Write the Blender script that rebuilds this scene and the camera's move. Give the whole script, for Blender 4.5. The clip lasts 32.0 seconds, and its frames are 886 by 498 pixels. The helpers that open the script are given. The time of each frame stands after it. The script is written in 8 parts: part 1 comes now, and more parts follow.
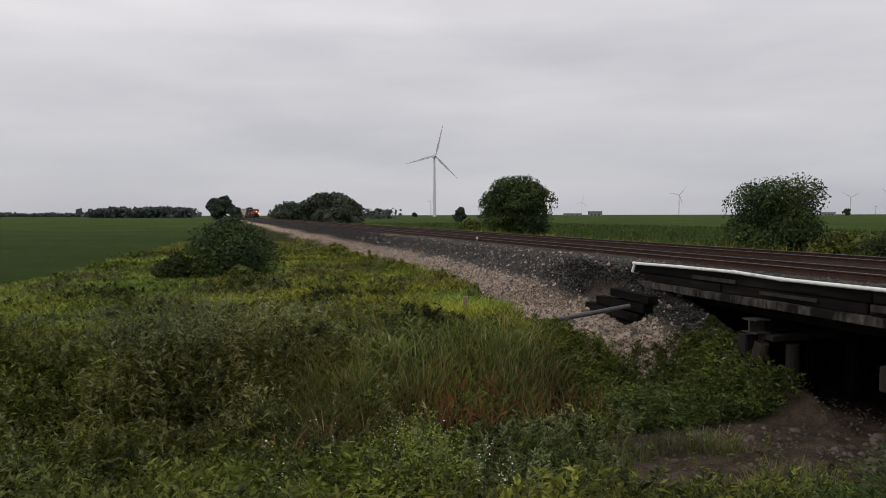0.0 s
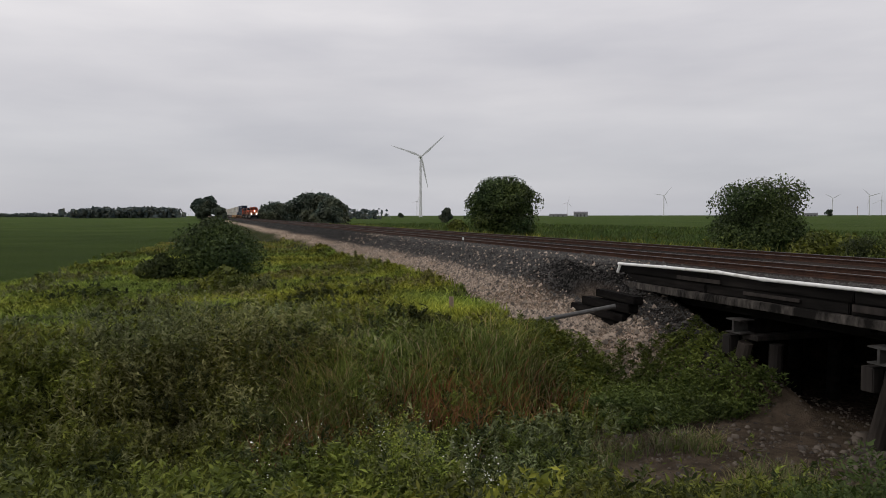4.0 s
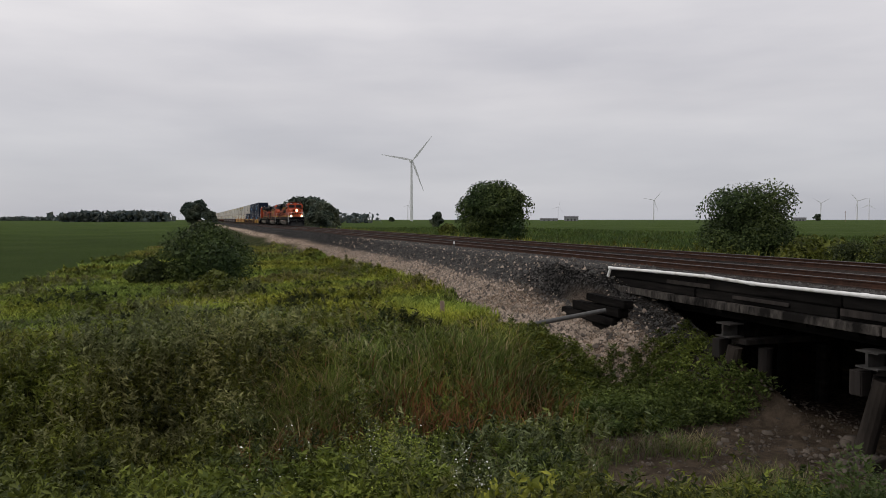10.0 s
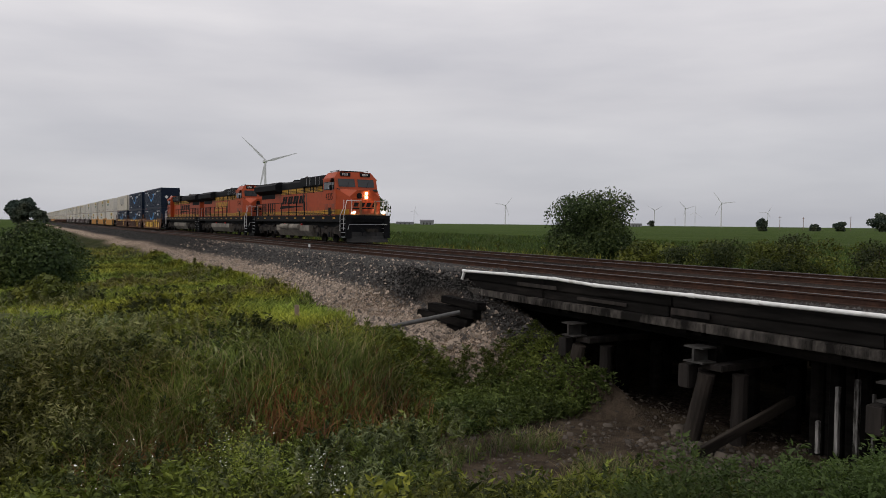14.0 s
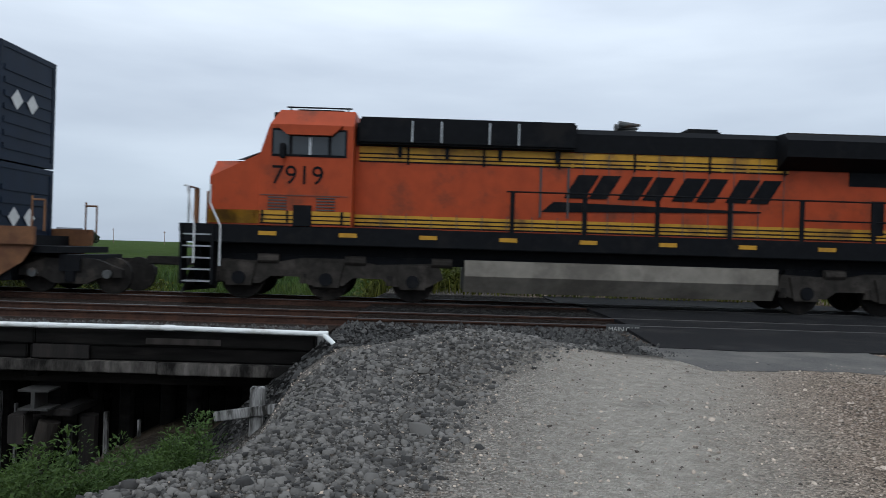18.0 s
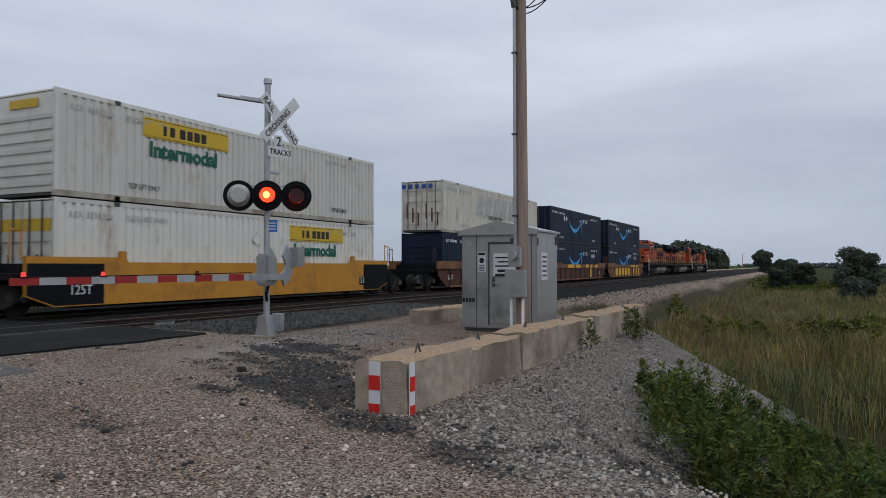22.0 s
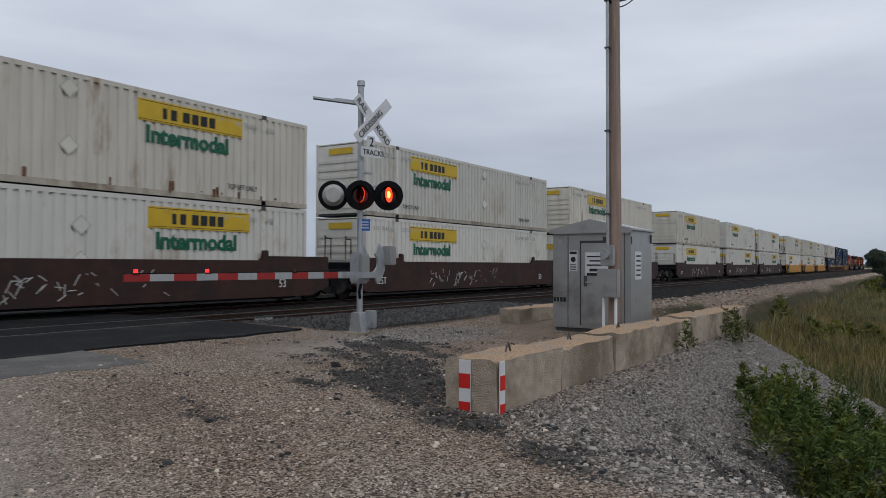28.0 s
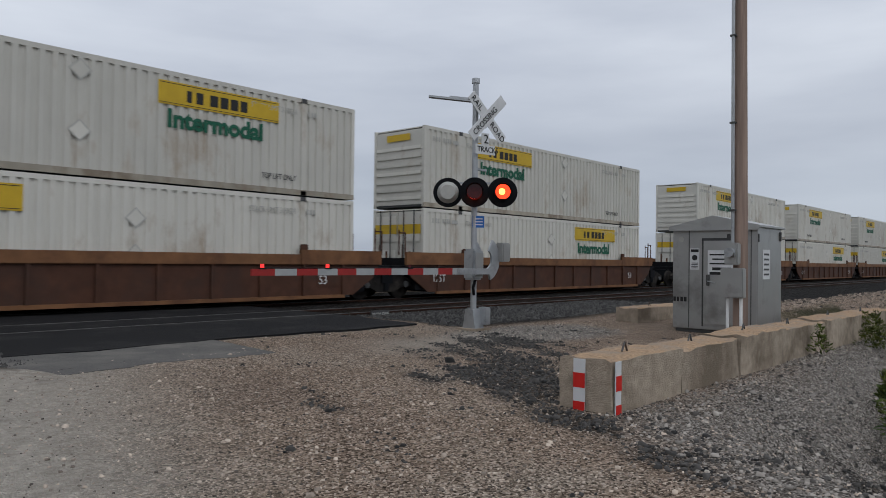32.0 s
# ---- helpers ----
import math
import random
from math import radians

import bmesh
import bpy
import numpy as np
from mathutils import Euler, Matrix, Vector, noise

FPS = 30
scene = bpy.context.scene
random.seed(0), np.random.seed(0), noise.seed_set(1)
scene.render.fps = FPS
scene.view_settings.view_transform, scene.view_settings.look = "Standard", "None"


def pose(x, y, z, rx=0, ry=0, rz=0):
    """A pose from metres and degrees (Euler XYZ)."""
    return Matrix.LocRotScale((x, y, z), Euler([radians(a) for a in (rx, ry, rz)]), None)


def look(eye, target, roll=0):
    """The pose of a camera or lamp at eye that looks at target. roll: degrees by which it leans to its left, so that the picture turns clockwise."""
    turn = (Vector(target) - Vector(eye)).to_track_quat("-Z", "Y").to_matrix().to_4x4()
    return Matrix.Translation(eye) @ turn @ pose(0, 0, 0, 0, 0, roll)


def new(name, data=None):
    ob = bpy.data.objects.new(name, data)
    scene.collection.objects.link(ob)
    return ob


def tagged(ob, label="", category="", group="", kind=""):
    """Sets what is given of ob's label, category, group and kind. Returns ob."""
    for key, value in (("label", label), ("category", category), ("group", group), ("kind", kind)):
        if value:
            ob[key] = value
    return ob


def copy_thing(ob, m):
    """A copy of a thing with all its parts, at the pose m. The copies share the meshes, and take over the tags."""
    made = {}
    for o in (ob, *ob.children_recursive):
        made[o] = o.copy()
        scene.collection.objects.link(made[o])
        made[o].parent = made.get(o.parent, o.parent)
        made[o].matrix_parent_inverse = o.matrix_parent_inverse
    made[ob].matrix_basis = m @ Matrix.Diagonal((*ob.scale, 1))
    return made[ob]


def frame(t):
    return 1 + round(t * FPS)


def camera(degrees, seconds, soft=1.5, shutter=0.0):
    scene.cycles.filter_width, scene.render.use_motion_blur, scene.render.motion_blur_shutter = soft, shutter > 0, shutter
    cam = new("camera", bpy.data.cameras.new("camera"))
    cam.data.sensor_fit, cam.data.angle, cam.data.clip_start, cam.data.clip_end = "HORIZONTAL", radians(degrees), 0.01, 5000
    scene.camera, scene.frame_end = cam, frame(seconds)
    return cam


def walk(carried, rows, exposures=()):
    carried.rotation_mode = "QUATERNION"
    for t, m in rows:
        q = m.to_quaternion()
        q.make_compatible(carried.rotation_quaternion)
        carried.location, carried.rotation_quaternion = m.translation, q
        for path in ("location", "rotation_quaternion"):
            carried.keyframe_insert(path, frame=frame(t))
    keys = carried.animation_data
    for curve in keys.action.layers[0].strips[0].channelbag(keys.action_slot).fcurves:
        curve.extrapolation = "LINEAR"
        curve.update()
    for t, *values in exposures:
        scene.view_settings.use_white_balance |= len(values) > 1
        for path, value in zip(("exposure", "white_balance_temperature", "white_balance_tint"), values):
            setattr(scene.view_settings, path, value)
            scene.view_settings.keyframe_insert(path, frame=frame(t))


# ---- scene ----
cam = camera(62.24, 32.0, soft=0.6, shutter=0.08)
EYE = (0.0, 0.0, 1.34)
# seconds, yaw, pitch, roll of the camera that turns on one spot
TURNS = [
    (0.0, 73.00, -2.67, 0.11), (0.5, 72.62, -2.66, 0.07), (1.0, 72.29, -2.64, 0.06), (1.5, 72.07, -2.65, 0.06),
    (2.0, 72.01, -2.63, 0.05), (2.5, 71.96, -2.61, 0.07), (3.0, 71.99, -2.64, 0.04), (3.5, 71.97, -2.64, 0.05),
    (5.5, 71.76, -2.61, 0.06), (6.0, 71.76, -2.62, 0.07), (6.5, 71.74, -2.57, 0.10), (7.0, 71.76, -2.56, 0.06),
    (7.5, 71.75, -2.50, 0.09), (8.0, 71.77, -2.55, 0.06), (8.5, 71.76, -2.52, 0.08), (9.0, 71.75, -2.44, 0.12),
    (9.5, 71.65, -2.31, 0.05), (10.0, 71.21, -2.31, -0.02), (10.5, 70.57, -2.30, -0.05), (11.0, 69.47, -2.32, -0.13),
    (11.5, 68.30, -2.27, -0.17), (12.0, 67.36, -2.18, -0.13), (12.5, 66.18, -2.15, -0.29),
    (13.0, 63.99, -2.10, -0.44), (13.5, 62.29, -2.08, -0.45), (14.0, 60.04, -2.00, -0.59),
    (14.2, 58.43, -1.95, -0.67), (14.5, 55.59, -1.87, -0.78), (14.7, 53.85, -1.81, -0.85),
    (15.0, 51.94, -1.73, -0.95), (15.2, 49.63, -1.63, -1.08), (15.4, 45.60, -1.54, -1.20),
    (15.5, 43.80, -1.50, -1.27), (17.5, 0.86, 0.04, -1.52), (18.0, -0.60, 0.05, -1.72), (18.5, -6.48, 0.54, -1.72),
    (18.6, -8.65, 0.68, -1.72), (18.8, -14.94, 0.97, -1.72), (19.0, -21.39, 1.26, -1.72), (19.2, -27.64, 1.23, -1.68),
    (19.5, -35.85, 1.20, -1.62), (20.0, -45.81, 0.72, -1.26), (20.5, -54.96, 1.07, -0.55),
    (21.0, -59.66, 1.20, -0.27), (21.5, -61.66, 1.27, -0.14), (22.0, -64.00, 1.31, -0.00), (22.5, -64.46, 1.34, 0.16),
    (23.0, -64.44, 1.31, 0.15), (23.5, -64.46, 1.32, 0.20), (24.0, -64.43, 1.31, 0.16), (24.5, -64.44, 1.36, 0.11),
    (26.5, -64.38, 1.28, 0.08), (27.0, -62.19, 1.30, 0.07), (27.5, -58.41, 1.17, -0.11), (28.0, -56.96, 1.19, -0.25),
    (28.5, -55.46, 1.21, -0.34), (29.0, -55.47, 1.19, -0.41), (29.5, -55.44, 1.19, -0.37),
    (30.0, -55.45, 1.13, -0.30), (30.5, -55.43, 1.09, -0.32), (31.0, -52.49, 1.08, -0.43),
    (31.5, -49.08, 0.95, -0.63), (32.0, -48.09, 0.87, -0.69),
]
walk(cam, [(t, pose(*EYE, 90 + p, r, y)) for t, y, p, r in TURNS],
     [(0.0, 0.0, 6650, 12), (14.5, 0.0, 6650, 12), (15.5, 0.05, 6600, 12), (17.5, 0.13, 5740, 4), (18.5, 0.18, 5660, 4), (19.2, 0.22, 5540, 4),
      (20.5, 0.07, 5640, 6), (21.5, -0.10, 5800, 8), (23.0, -0.17, 5800, 8), (27.0, -0.17, 5900, 9), (29.0, -0.16, 5900, 8), (32.0, -0.16, 5950, 8)])

# ---- world: closed grey cloud over a pale sky ----
world = bpy.data.worlds.new("overcast")
scene.world = world
world.use_nodes = True
wn, wl = world.node_tree.nodes, world.node_tree.links
wn.clear()
w_out, w_bg = wn.new("ShaderNodeOutputWorld"), wn.new("ShaderNodeBackground")
w_sky = wn.new("ShaderNodeTexSky")
w_sky.sky_type, w_sky.sun_disc = "NISHITA", False
w_sky.sun_elevation, w_sky.sun_rotation = radians(48), radians(200)
w_dim = wn.new("ShaderNodeVectorMath")
w_dim.operation = "SCALE"
w_dim.inputs["Scale"].default_value = 0.10
w_tc, w_sep = wn.new("ShaderNodeTexCoord"), wn.new("ShaderNodeSeparateXYZ")
w_ramp = wn.new("ShaderNodeValToRGB")
w_map, w_noise = wn.new("ShaderNodeMapping"), wn.new("ShaderNodeTexNoise")
w_map.inputs["Scale"].default_value = (1.1, 1.1, 5.5)
w_noise.inputs["Scale"].default_value, w_noise.inputs["Detail"].default_value = 1.7, 5
w_noise.inputs["Roughness"].default_value = 0.5
w_cloud = wn.new("ShaderNodeValToRGB")
w_mul, w_mix = wn.new("ShaderNodeMix"), wn.new("ShaderNodeMix")
w_mul.data_type, w_mul.blend_type = "RGBA", "MULTIPLY"
w_mix.data_type = "RGBA"
w_mul.inputs["Factor"].default_value, w_mix.inputs["Factor"].default_value = 1.0, 0.92
e = w_ramp.color_ramp.elements
e[0].position, e[0].color = 0.0, (0.50, 0.52, 0.57, 1)
e[1].position, e[1].color = 1.0, (1.02, 1.01, 1.02, 1)
for at, c in ((0.06, (0.53, 0.545, 0.585, 1)), (0.16, (0.61, 0.613, 0.642, 1)), (0.30, (0.80, 0.795, 0.812, 1))):
    w_ramp.color_ramp.elements.new(at).color = c
e = w_cloud.color_ramp.elements
e[0].position, e[0].color = 0.32, (0.85, 0.857, 0.885, 1)
e[1].position, e[1].color = 0.70, (1.17, 1.16, 1.145, 1)
wl.new(w_tc.outputs["Generated"], w_sep.inputs[0])
wl.new(w_sep.outputs["Z"], w_ramp.inputs[0])
wl.new(w_tc.outputs["Generated"], w_map.inputs[0])
wl.new(w_map.outputs[0], w_noise.inputs["Vector"])
wl.new(w_noise.outputs["Fac"], w_cloud.inputs[0])
wl.new(w_ramp.outputs[0], w_mul.inputs["A"])
wl.new(w_cloud.outputs[0], w_mul.inputs["B"])
wl.new(w_sky.outputs[0], w_dim.inputs[0])
wl.new(w_dim.outputs[0], w_mix.inputs["A"])
wl.new(w_mul.outputs["Result"], w_mix.inputs["B"])
wl.new(w_mix.outputs["Result"], w_bg.inputs["Color"])
w_bg.inputs["Strength"].default_value = 1.0
wl.new(w_bg.outputs[0], w_out.inputs[0])

sun = new("sun", bpy.data.lights.new("sun", "SUN"))
sun.data.energy, sun.data.angle, sun.data.color = 0.6, radians(25), (1.0, 0.97, 0.92)
sun.matrix_world = look((-10, -40, 60), (0, 10, 0))


# ---- materials ----
def nodes_of(name):
    m = bpy.data.materials.new(name)
    m.use_nodes = True
    nt = m.node_tree
    return m, nt.nodes, nt.links, nt.nodes["Principled BSDF"]


def surface(name, base, rough=0.6, metal=0.0, vary=0.25, grain=6.0, stain=None, stains=0.0, stain_scale=1.2, bump=0.2,
            bump_scale=30.0, coords="Object", stretch=(1, 1, 1), piece=0.0, depth=0.01, emit=None, power=0.0, spec=0.3):
    """Base colour with grain, larger stains, bump and a change of tone from piece to piece."""
    m, n, l, p = nodes_of(name)
    tc, mp = n.new("ShaderNodeTexCoord"), n.new("ShaderNodeMapping")
    mp.inputs["Scale"].default_value = stretch
    l.new(tc.outputs[coords], mp.inputs[0])
    fine = n.new("ShaderNodeTexNoise")
    fine.inputs["Scale"].default_value, fine.inputs["Detail"].default_value = grain, 6
    l.new(mp.outputs[0], fine.inputs["Vector"])
    tone = n.new("ShaderNodeMapRange")
    tone.inputs["From Min"].default_value, tone.inputs["From Max"].default_value = 0.3, 0.7
    tone.inputs["To Min"].default_value, tone.inputs["To Max"].default_value = 1 - vary, 1 + vary
    l.new(fine.outputs["Fac"], tone.inputs[0])
    level = tone.outputs[0]
    if piece:
        info = n.new("ShaderNodeObjectInfo")
        each = n.new("ShaderNodeMapRange")
        each.inputs["To Min"].default_value, each.inputs["To Max"].default_value = 1 - piece, 1 + piece
        l.new(info.outputs["Random"], each.inputs[0])
        mul = n.new("ShaderNodeMath")
        mul.operation = "MULTIPLY"
        l.new(level, mul.inputs[0])
        l.new(each.outputs[0], mul.inputs[1])
        level = mul.outputs[0]
    tint = n.new("ShaderNodeVectorMath")
    tint.operation = "SCALE"
    tint.inputs[0].default_value = base
    l.new(level, tint.inputs["Scale"])
    colour = tint.outputs[0]
    if stain:
        big = n.new("ShaderNodeTexNoise")
        big.inputs["Scale"].default_value, big.inputs["Detail"].default_value = stain_scale, 7
        big.inputs["Roughness"].default_value = 0.65
        l.new(mp.outputs[0], big.inputs["Vector"])
        where = n.new("ShaderNodeMapRange")
        where.inputs["From Min"].default_value, where.inputs["From Max"].default_value = 0.62 - stains * 0.35, 0.72 - stains * 0.2
        l.new(big.outputs["Fac"], where.inputs[0])
        mix = n.new("ShaderNodeMix")
        mix.data_type = "RGBA"
        mix.inputs["B"].default_value = (*stain, 1)
        l.new(where.outputs[0], mix.inputs["Factor"])
        l.new(colour, mix.inputs["A"])
        colour = mix.outputs["Result"]
    l.new(colour, p.inputs["Base Color"])
    p.inputs["Roughness"].default_value, p.inputs["Metallic"].default_value = rough, metal
    p.inputs["Specular IOR Level"].default_value = spec
    if bump:
        rel = n.new("ShaderNodeTexNoise")
        rel.inputs["Scale"].default_value, rel.inputs["Detail"].default_value = bump_scale, 5
        l.new(mp.outputs[0], rel.inputs["Vector"])
        bp = n.new("ShaderNodeBump")
        bp.inputs["Strength"].default_value, bp.inputs["Distance"].default_value = bump, depth
        l.new(rel.outputs["Fac"], bp.inputs["Height"])
        l.new(bp.outputs[0], p.inputs["Normal"])
    if emit:
        p.inputs["Emission Color"].default_value, p.inputs["Emission Strength"].default_value = (*emit, 1), power
    return m


def leafy(name, dark, light, rough=0.7, through_light=0.25):
    """Foliage whose tone changes from leaf to leaf, with some light passing through."""
    m, n, l, p = nodes_of(name)
    geo, ramp = n.new("ShaderNodeNewGeometry"), n.new("ShaderNodeValToRGB")
    ramp.color_ramp.elements[0].color, ramp.color_ramp.elements[1].color = (*dark, 1), (*light, 1)
    l.new(geo.outputs["Random Per Island"], ramp.inputs[0])
    tc, ns = n.new("ShaderNodeTexCoord"), n.new("ShaderNodeTexNoise")
    ns.inputs["Scale"].default_value, ns.inputs["Detail"].default_value = 0.45, 4
    l.new(tc.outputs["Object"], ns.inputs["Vector"])
    mr = n.new("ShaderNodeMapRange")
    mr.inputs["From Min"].default_value, mr.inputs["From Max"].default_value = 0.3, 0.7
    mr.inputs["To Min"].default_value, mr.inputs["To Max"].default_value = 0.5, 1.5
    l.new(ns.outputs["Fac"], mr.inputs[0])
    sc = n.new("ShaderNodeVectorMath")
    sc.operation = "SCALE"
    l.new(ramp.outputs[0], sc.inputs[0])
    l.new(mr.outputs[0], sc.inputs["Scale"])
    hue, shift, tinted = n.new("ShaderNodeTexNoise"), n.new("ShaderNodeValToRGB"), n.new("ShaderNodeMix")
    hue.inputs["Scale"].default_value, hue.inputs["Detail"].default_value = 0.17, 3
    l.new(tc.outputs["Object"], hue.inputs["Vector"])
    shift.color_ramp.elements[0].position, shift.color_ramp.elements[0].color = 0.36, (0.84, 0.98, 1.05, 1)
    shift.color_ramp.elements[1].position, shift.color_ramp.elements[1].color = 0.64, (1.14, 1.03, 0.80, 1)
    l.new(hue.outputs["Fac"], shift.inputs[0])
    tinted.data_type, tinted.blend_type = "RGBA", "MULTIPLY"
    tinted.inputs["Factor"].default_value = 1.0
    l.new(sc.outputs[0], tinted.inputs["A"])
    l.new(shift.outputs[0], tinted.inputs["B"])
    leaf_colour = tinted.outputs["Result"]
    l.new(leaf_colour, p.inputs["Base Color"])
    p.inputs["Roughness"].default_value = rough
    p.inputs["Specular IOR Level"].default_value = 0.25
    tr, add = n.new("ShaderNodeBsdfTranslucent"), n.new("ShaderNodeMixShader")
    l.new(leaf_colour, tr.inputs["Color"])
    add.inputs[0].default_value = through_light
    l.new(p.outputs[0], add.inputs[1])
    l.new(tr.outputs[0], add.inputs[2])
    l.new(add.outputs[0], n["Material Output"].inputs["Surface"])
    return m


M_RAIL = surface("rusty_rail", (0.050, 0.028, 0.021), 0.8, 0.1, 0.25, 14, (0.075, 0.038, 0.025), 0.4, 3, spec=0.1)
M_HEAD = surface("polished_rail_head", (0.10, 0.095, 0.093), 0.6, 0.8, 0.12, 8, bump=0.05)
M_TIE = surface("old_sleeper_wood", (0.020, 0.016, 0.014), 0.95, 0, 0.35, 9, (0.042, 0.035, 0.030), 0.3, 2, 0.6, 25, stretch=(1, 0.2, 1), piece=0.3, spec=0.08)
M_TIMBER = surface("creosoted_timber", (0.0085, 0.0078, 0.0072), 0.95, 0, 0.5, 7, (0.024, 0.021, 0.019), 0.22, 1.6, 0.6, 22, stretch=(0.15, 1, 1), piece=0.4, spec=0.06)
M_WEATHERED = surface("weathered_timber", (0.028, 0.023, 0.020), 0.95, 0, 0.45, 7, (0.014, 0.012, 0.011), 0.55, 1.4, 0.6, 24, stretch=(1, 1, 0.15), piece=0.25)
M_STEELCAP = surface("weathered_grey_steel", (0.050, 0.048, 0.045), 0.75, 0.1, 0.25, 6, (0.035, 0.03, 0.027), 0.4, 2.0, 0.2)
M_PILE = surface("bleached_pile_wood", (0.060, 0.050, 0.042), 0.95, 0, 0.4, 6, (0.020, 0.017, 0.015), 0.5, 1.6, 0.6, 22, stretch=(1, 1, 0.15), piece=0.15, spec=0.08)
M_PALE = surface("lichen_grey_timber", (0.105, 0.094, 0.084), 0.95, 0, 0.4, 5, (0.012, 0.011, 0.010), 0.72, 1.3, 0.6, 22, stretch=(1.6, 1.6, 0.5), piece=0.2, spec=0.08)
# pale streaked board; its colour also stands in for daylight under the trestle
M_STREAKGAP = surface("streaked_board_and_gap_light", (0.27, 0.26, 0.25), 0.95, 0, 0.4, 9, (0.03, 0.028, 0.025), 0.5, 2.5, 0.3, stretch=(3, 3, 0.5), spec=0.1)
M_PVC = surface("white_pvc", (0.74, 0.74, 0.72), 0.45, 0, 0.07, 4, (0.48, 0.46, 0.42), 0.15, 1.5, 0.05)
M_IRON = surface("dull_steel", (0.09, 0.09, 0.088), 0.6, 0.4, 0.2, 10, (0.14, 0.08, 0.05), 0.2, 2)
M_GALV = surface("galvanised_steel", (0.42, 0.43, 0.44), 0.5, 0.75, 0.10, 5, (0.30, 0.305, 0.31), 0.35, 2.5, 0.08)
M_CASE = surface("grey_painted_case", (0.36, 0.358, 0.345), 0.36, 0.55, 0.05, 2.5, (0.23, 0.225, 0.215), 0.25, 0.9, 0.06, 40)
M_CONC = surface("weathered_concrete", (0.385, 0.318, 0.245), 0.95, 0, 0.17, 8, (0.20, 0.160, 0.118), 0.46, 0.9, 0.8, 55, piece=0.1, depth=0.035, spec=0.1)
M_CONCTOP = surface("dusty_concrete_top", (0.37, 0.255, 0.16), 0.95, 0, 0.30, 24, (0.30, 0.24, 0.185), 0.45, 2.5, 1.0, 26, depth=0.04, spec=0.1)
M_POLE = surface("weathered_pole", (0.29, 0.21, 0.168), 0.88, 0, 0.3, 9, (0.10, 0.075, 0.06), 0.4, 1.2, 0.6, 30, stretch=(1, 1, 0.06))
M_BLACK = surface("black_paint", (0.0065, 0.007, 0.0085), 0.7, 0, 0.2, 6, (0.013, 0.012, 0.012), 0.2, 1.5, 0.08, spec=0.10)
M_WHITE = surface("white_sign_sheeting", (0.62, 0.62, 0.62), 0.4, 0, 0.05, 6, bump=0.02)
M_LETTER = surface("black_lettering", (0.02, 0.02, 0.02), 0.6, 0, 0.1, 8, bump=0.0)
M_RED = surface("red_sheeting", (0.55, 0.02, 0.015), 0.4, 0, 0.06, 6, bump=0.02)
M_BLUE = surface("blue_sign", (0.03, 0.13, 0.42), 0.45, 0, 0.1, 5, bump=0.02)
M_LENS = surface("unlit_red_lens", (0.06, 0.006, 0.006), 0.15, 0, 0.2, 20, bump=0.1)
M_LIT = surface("lit_red_lens", (0.6, 0.02, 0.01), 0.3, emit=(1.0, 0.05, 0.010), power=2.2, bump=0)
M_LITCORE = surface("lit_lamp_core", (0.9, 0.4, 0.1), 0.3, emit=(1.0, 0.34, 0.045), power=6.5, bump=0)
M_ARMRED = surface("faded_red_sheeting", (0.27, 0.020, 0.018), 0.5, 0, 0.12, 6, bump=0.02)
M_ARMWHITE = surface("dull_white_sheeting", (0.32, 0.33, 0.33), 0.5, 0, 0.1, 6, bump=0.02)
M_LED = surface("red_gate_lamp", (0.6, 0.02, 0.02), 0.3, emit=(1.0, 0.03, 0.025), power=1.6, bump=0)
M_BEAM = surface("lit_headlight", (1, 0.95, 0.85), 0.3, emit=(1.0, 0.84, 0.58), power=45.0, bump=0)
M_ORANGE = surface("orange_engine_paint", (0.345, 0.048, 0.008), 0.55, 0, 0.12, 3, (0.17, 0.036, 0.012), 0.28, 0.9, 0.05, 30)
M_YELLOW = surface("yellow_stripe_paint", (0.46, 0.24, 0.018), 0.55, 0, 0.12, 4, (0.20, 0.10, 0.02), 0.35, 1.2, 0.04)
M_TRUCK = surface("dusty_truck_steel", (0.019, 0.017, 0.0155), 0.85, 0.0, 0.3, 6, (0.05, 0.042, 0.035), 0.3, 1.6, 0.3, spec=0.1)
M_DUST = surface("brown_dust_on_steel", (0.032, 0.028, 0.0245), 0.9, 0, 0.3, 6, (0.068, 0.058, 0.050), 0.3, 1.6, 0.2, spec=0.1)
M_TANK = surface("road_dust_on_tank", (0.215, 0.192, 0.160), 0.75, 0, 0.15, 4, (0.125, 0.110, 0.092), 0.45, 0.8, 0.1)
M_PLOW = surface("dull_plow_steel", (0.010, 0.010, 0.0105), 0.6, 0.1, 0.25, 5, (0.022, 0.020, 0.018), 0.3, 1.8, 0.1)
M_GLASS = surface("dark_cab_glass", (0.03, 0.035, 0.04), 0.08, 0, 0.1, 2, bump=0, spec=0.5)
M_NAVY = surface("navy_container_paint", (0.0042, 0.0118, 0.0290), 0.55, 0, 0.18, 2, (0.011, 0.020, 0.038), 0.2, 0.7, 0.05, spec=0.2)
M_CWHITE = surface("white_container_paint", (0.60, 0.575, 0.515), 0.55, 0, 0.06, 1.6, (0.40, 0.34, 0.27), 0.20, 0.8, 0.05, stretch=(1, 1, 0.5), piece=0.12)
M_CDIRTY = surface("streaked_white_paint", (0.57, 0.53, 0.455), 0.6, 0, 0.08, 1.6, (0.33, 0.25, 0.17), 0.10, 1.1, 0.06, stretch=(1.6, 1.6, 0.35), piece=0.1)
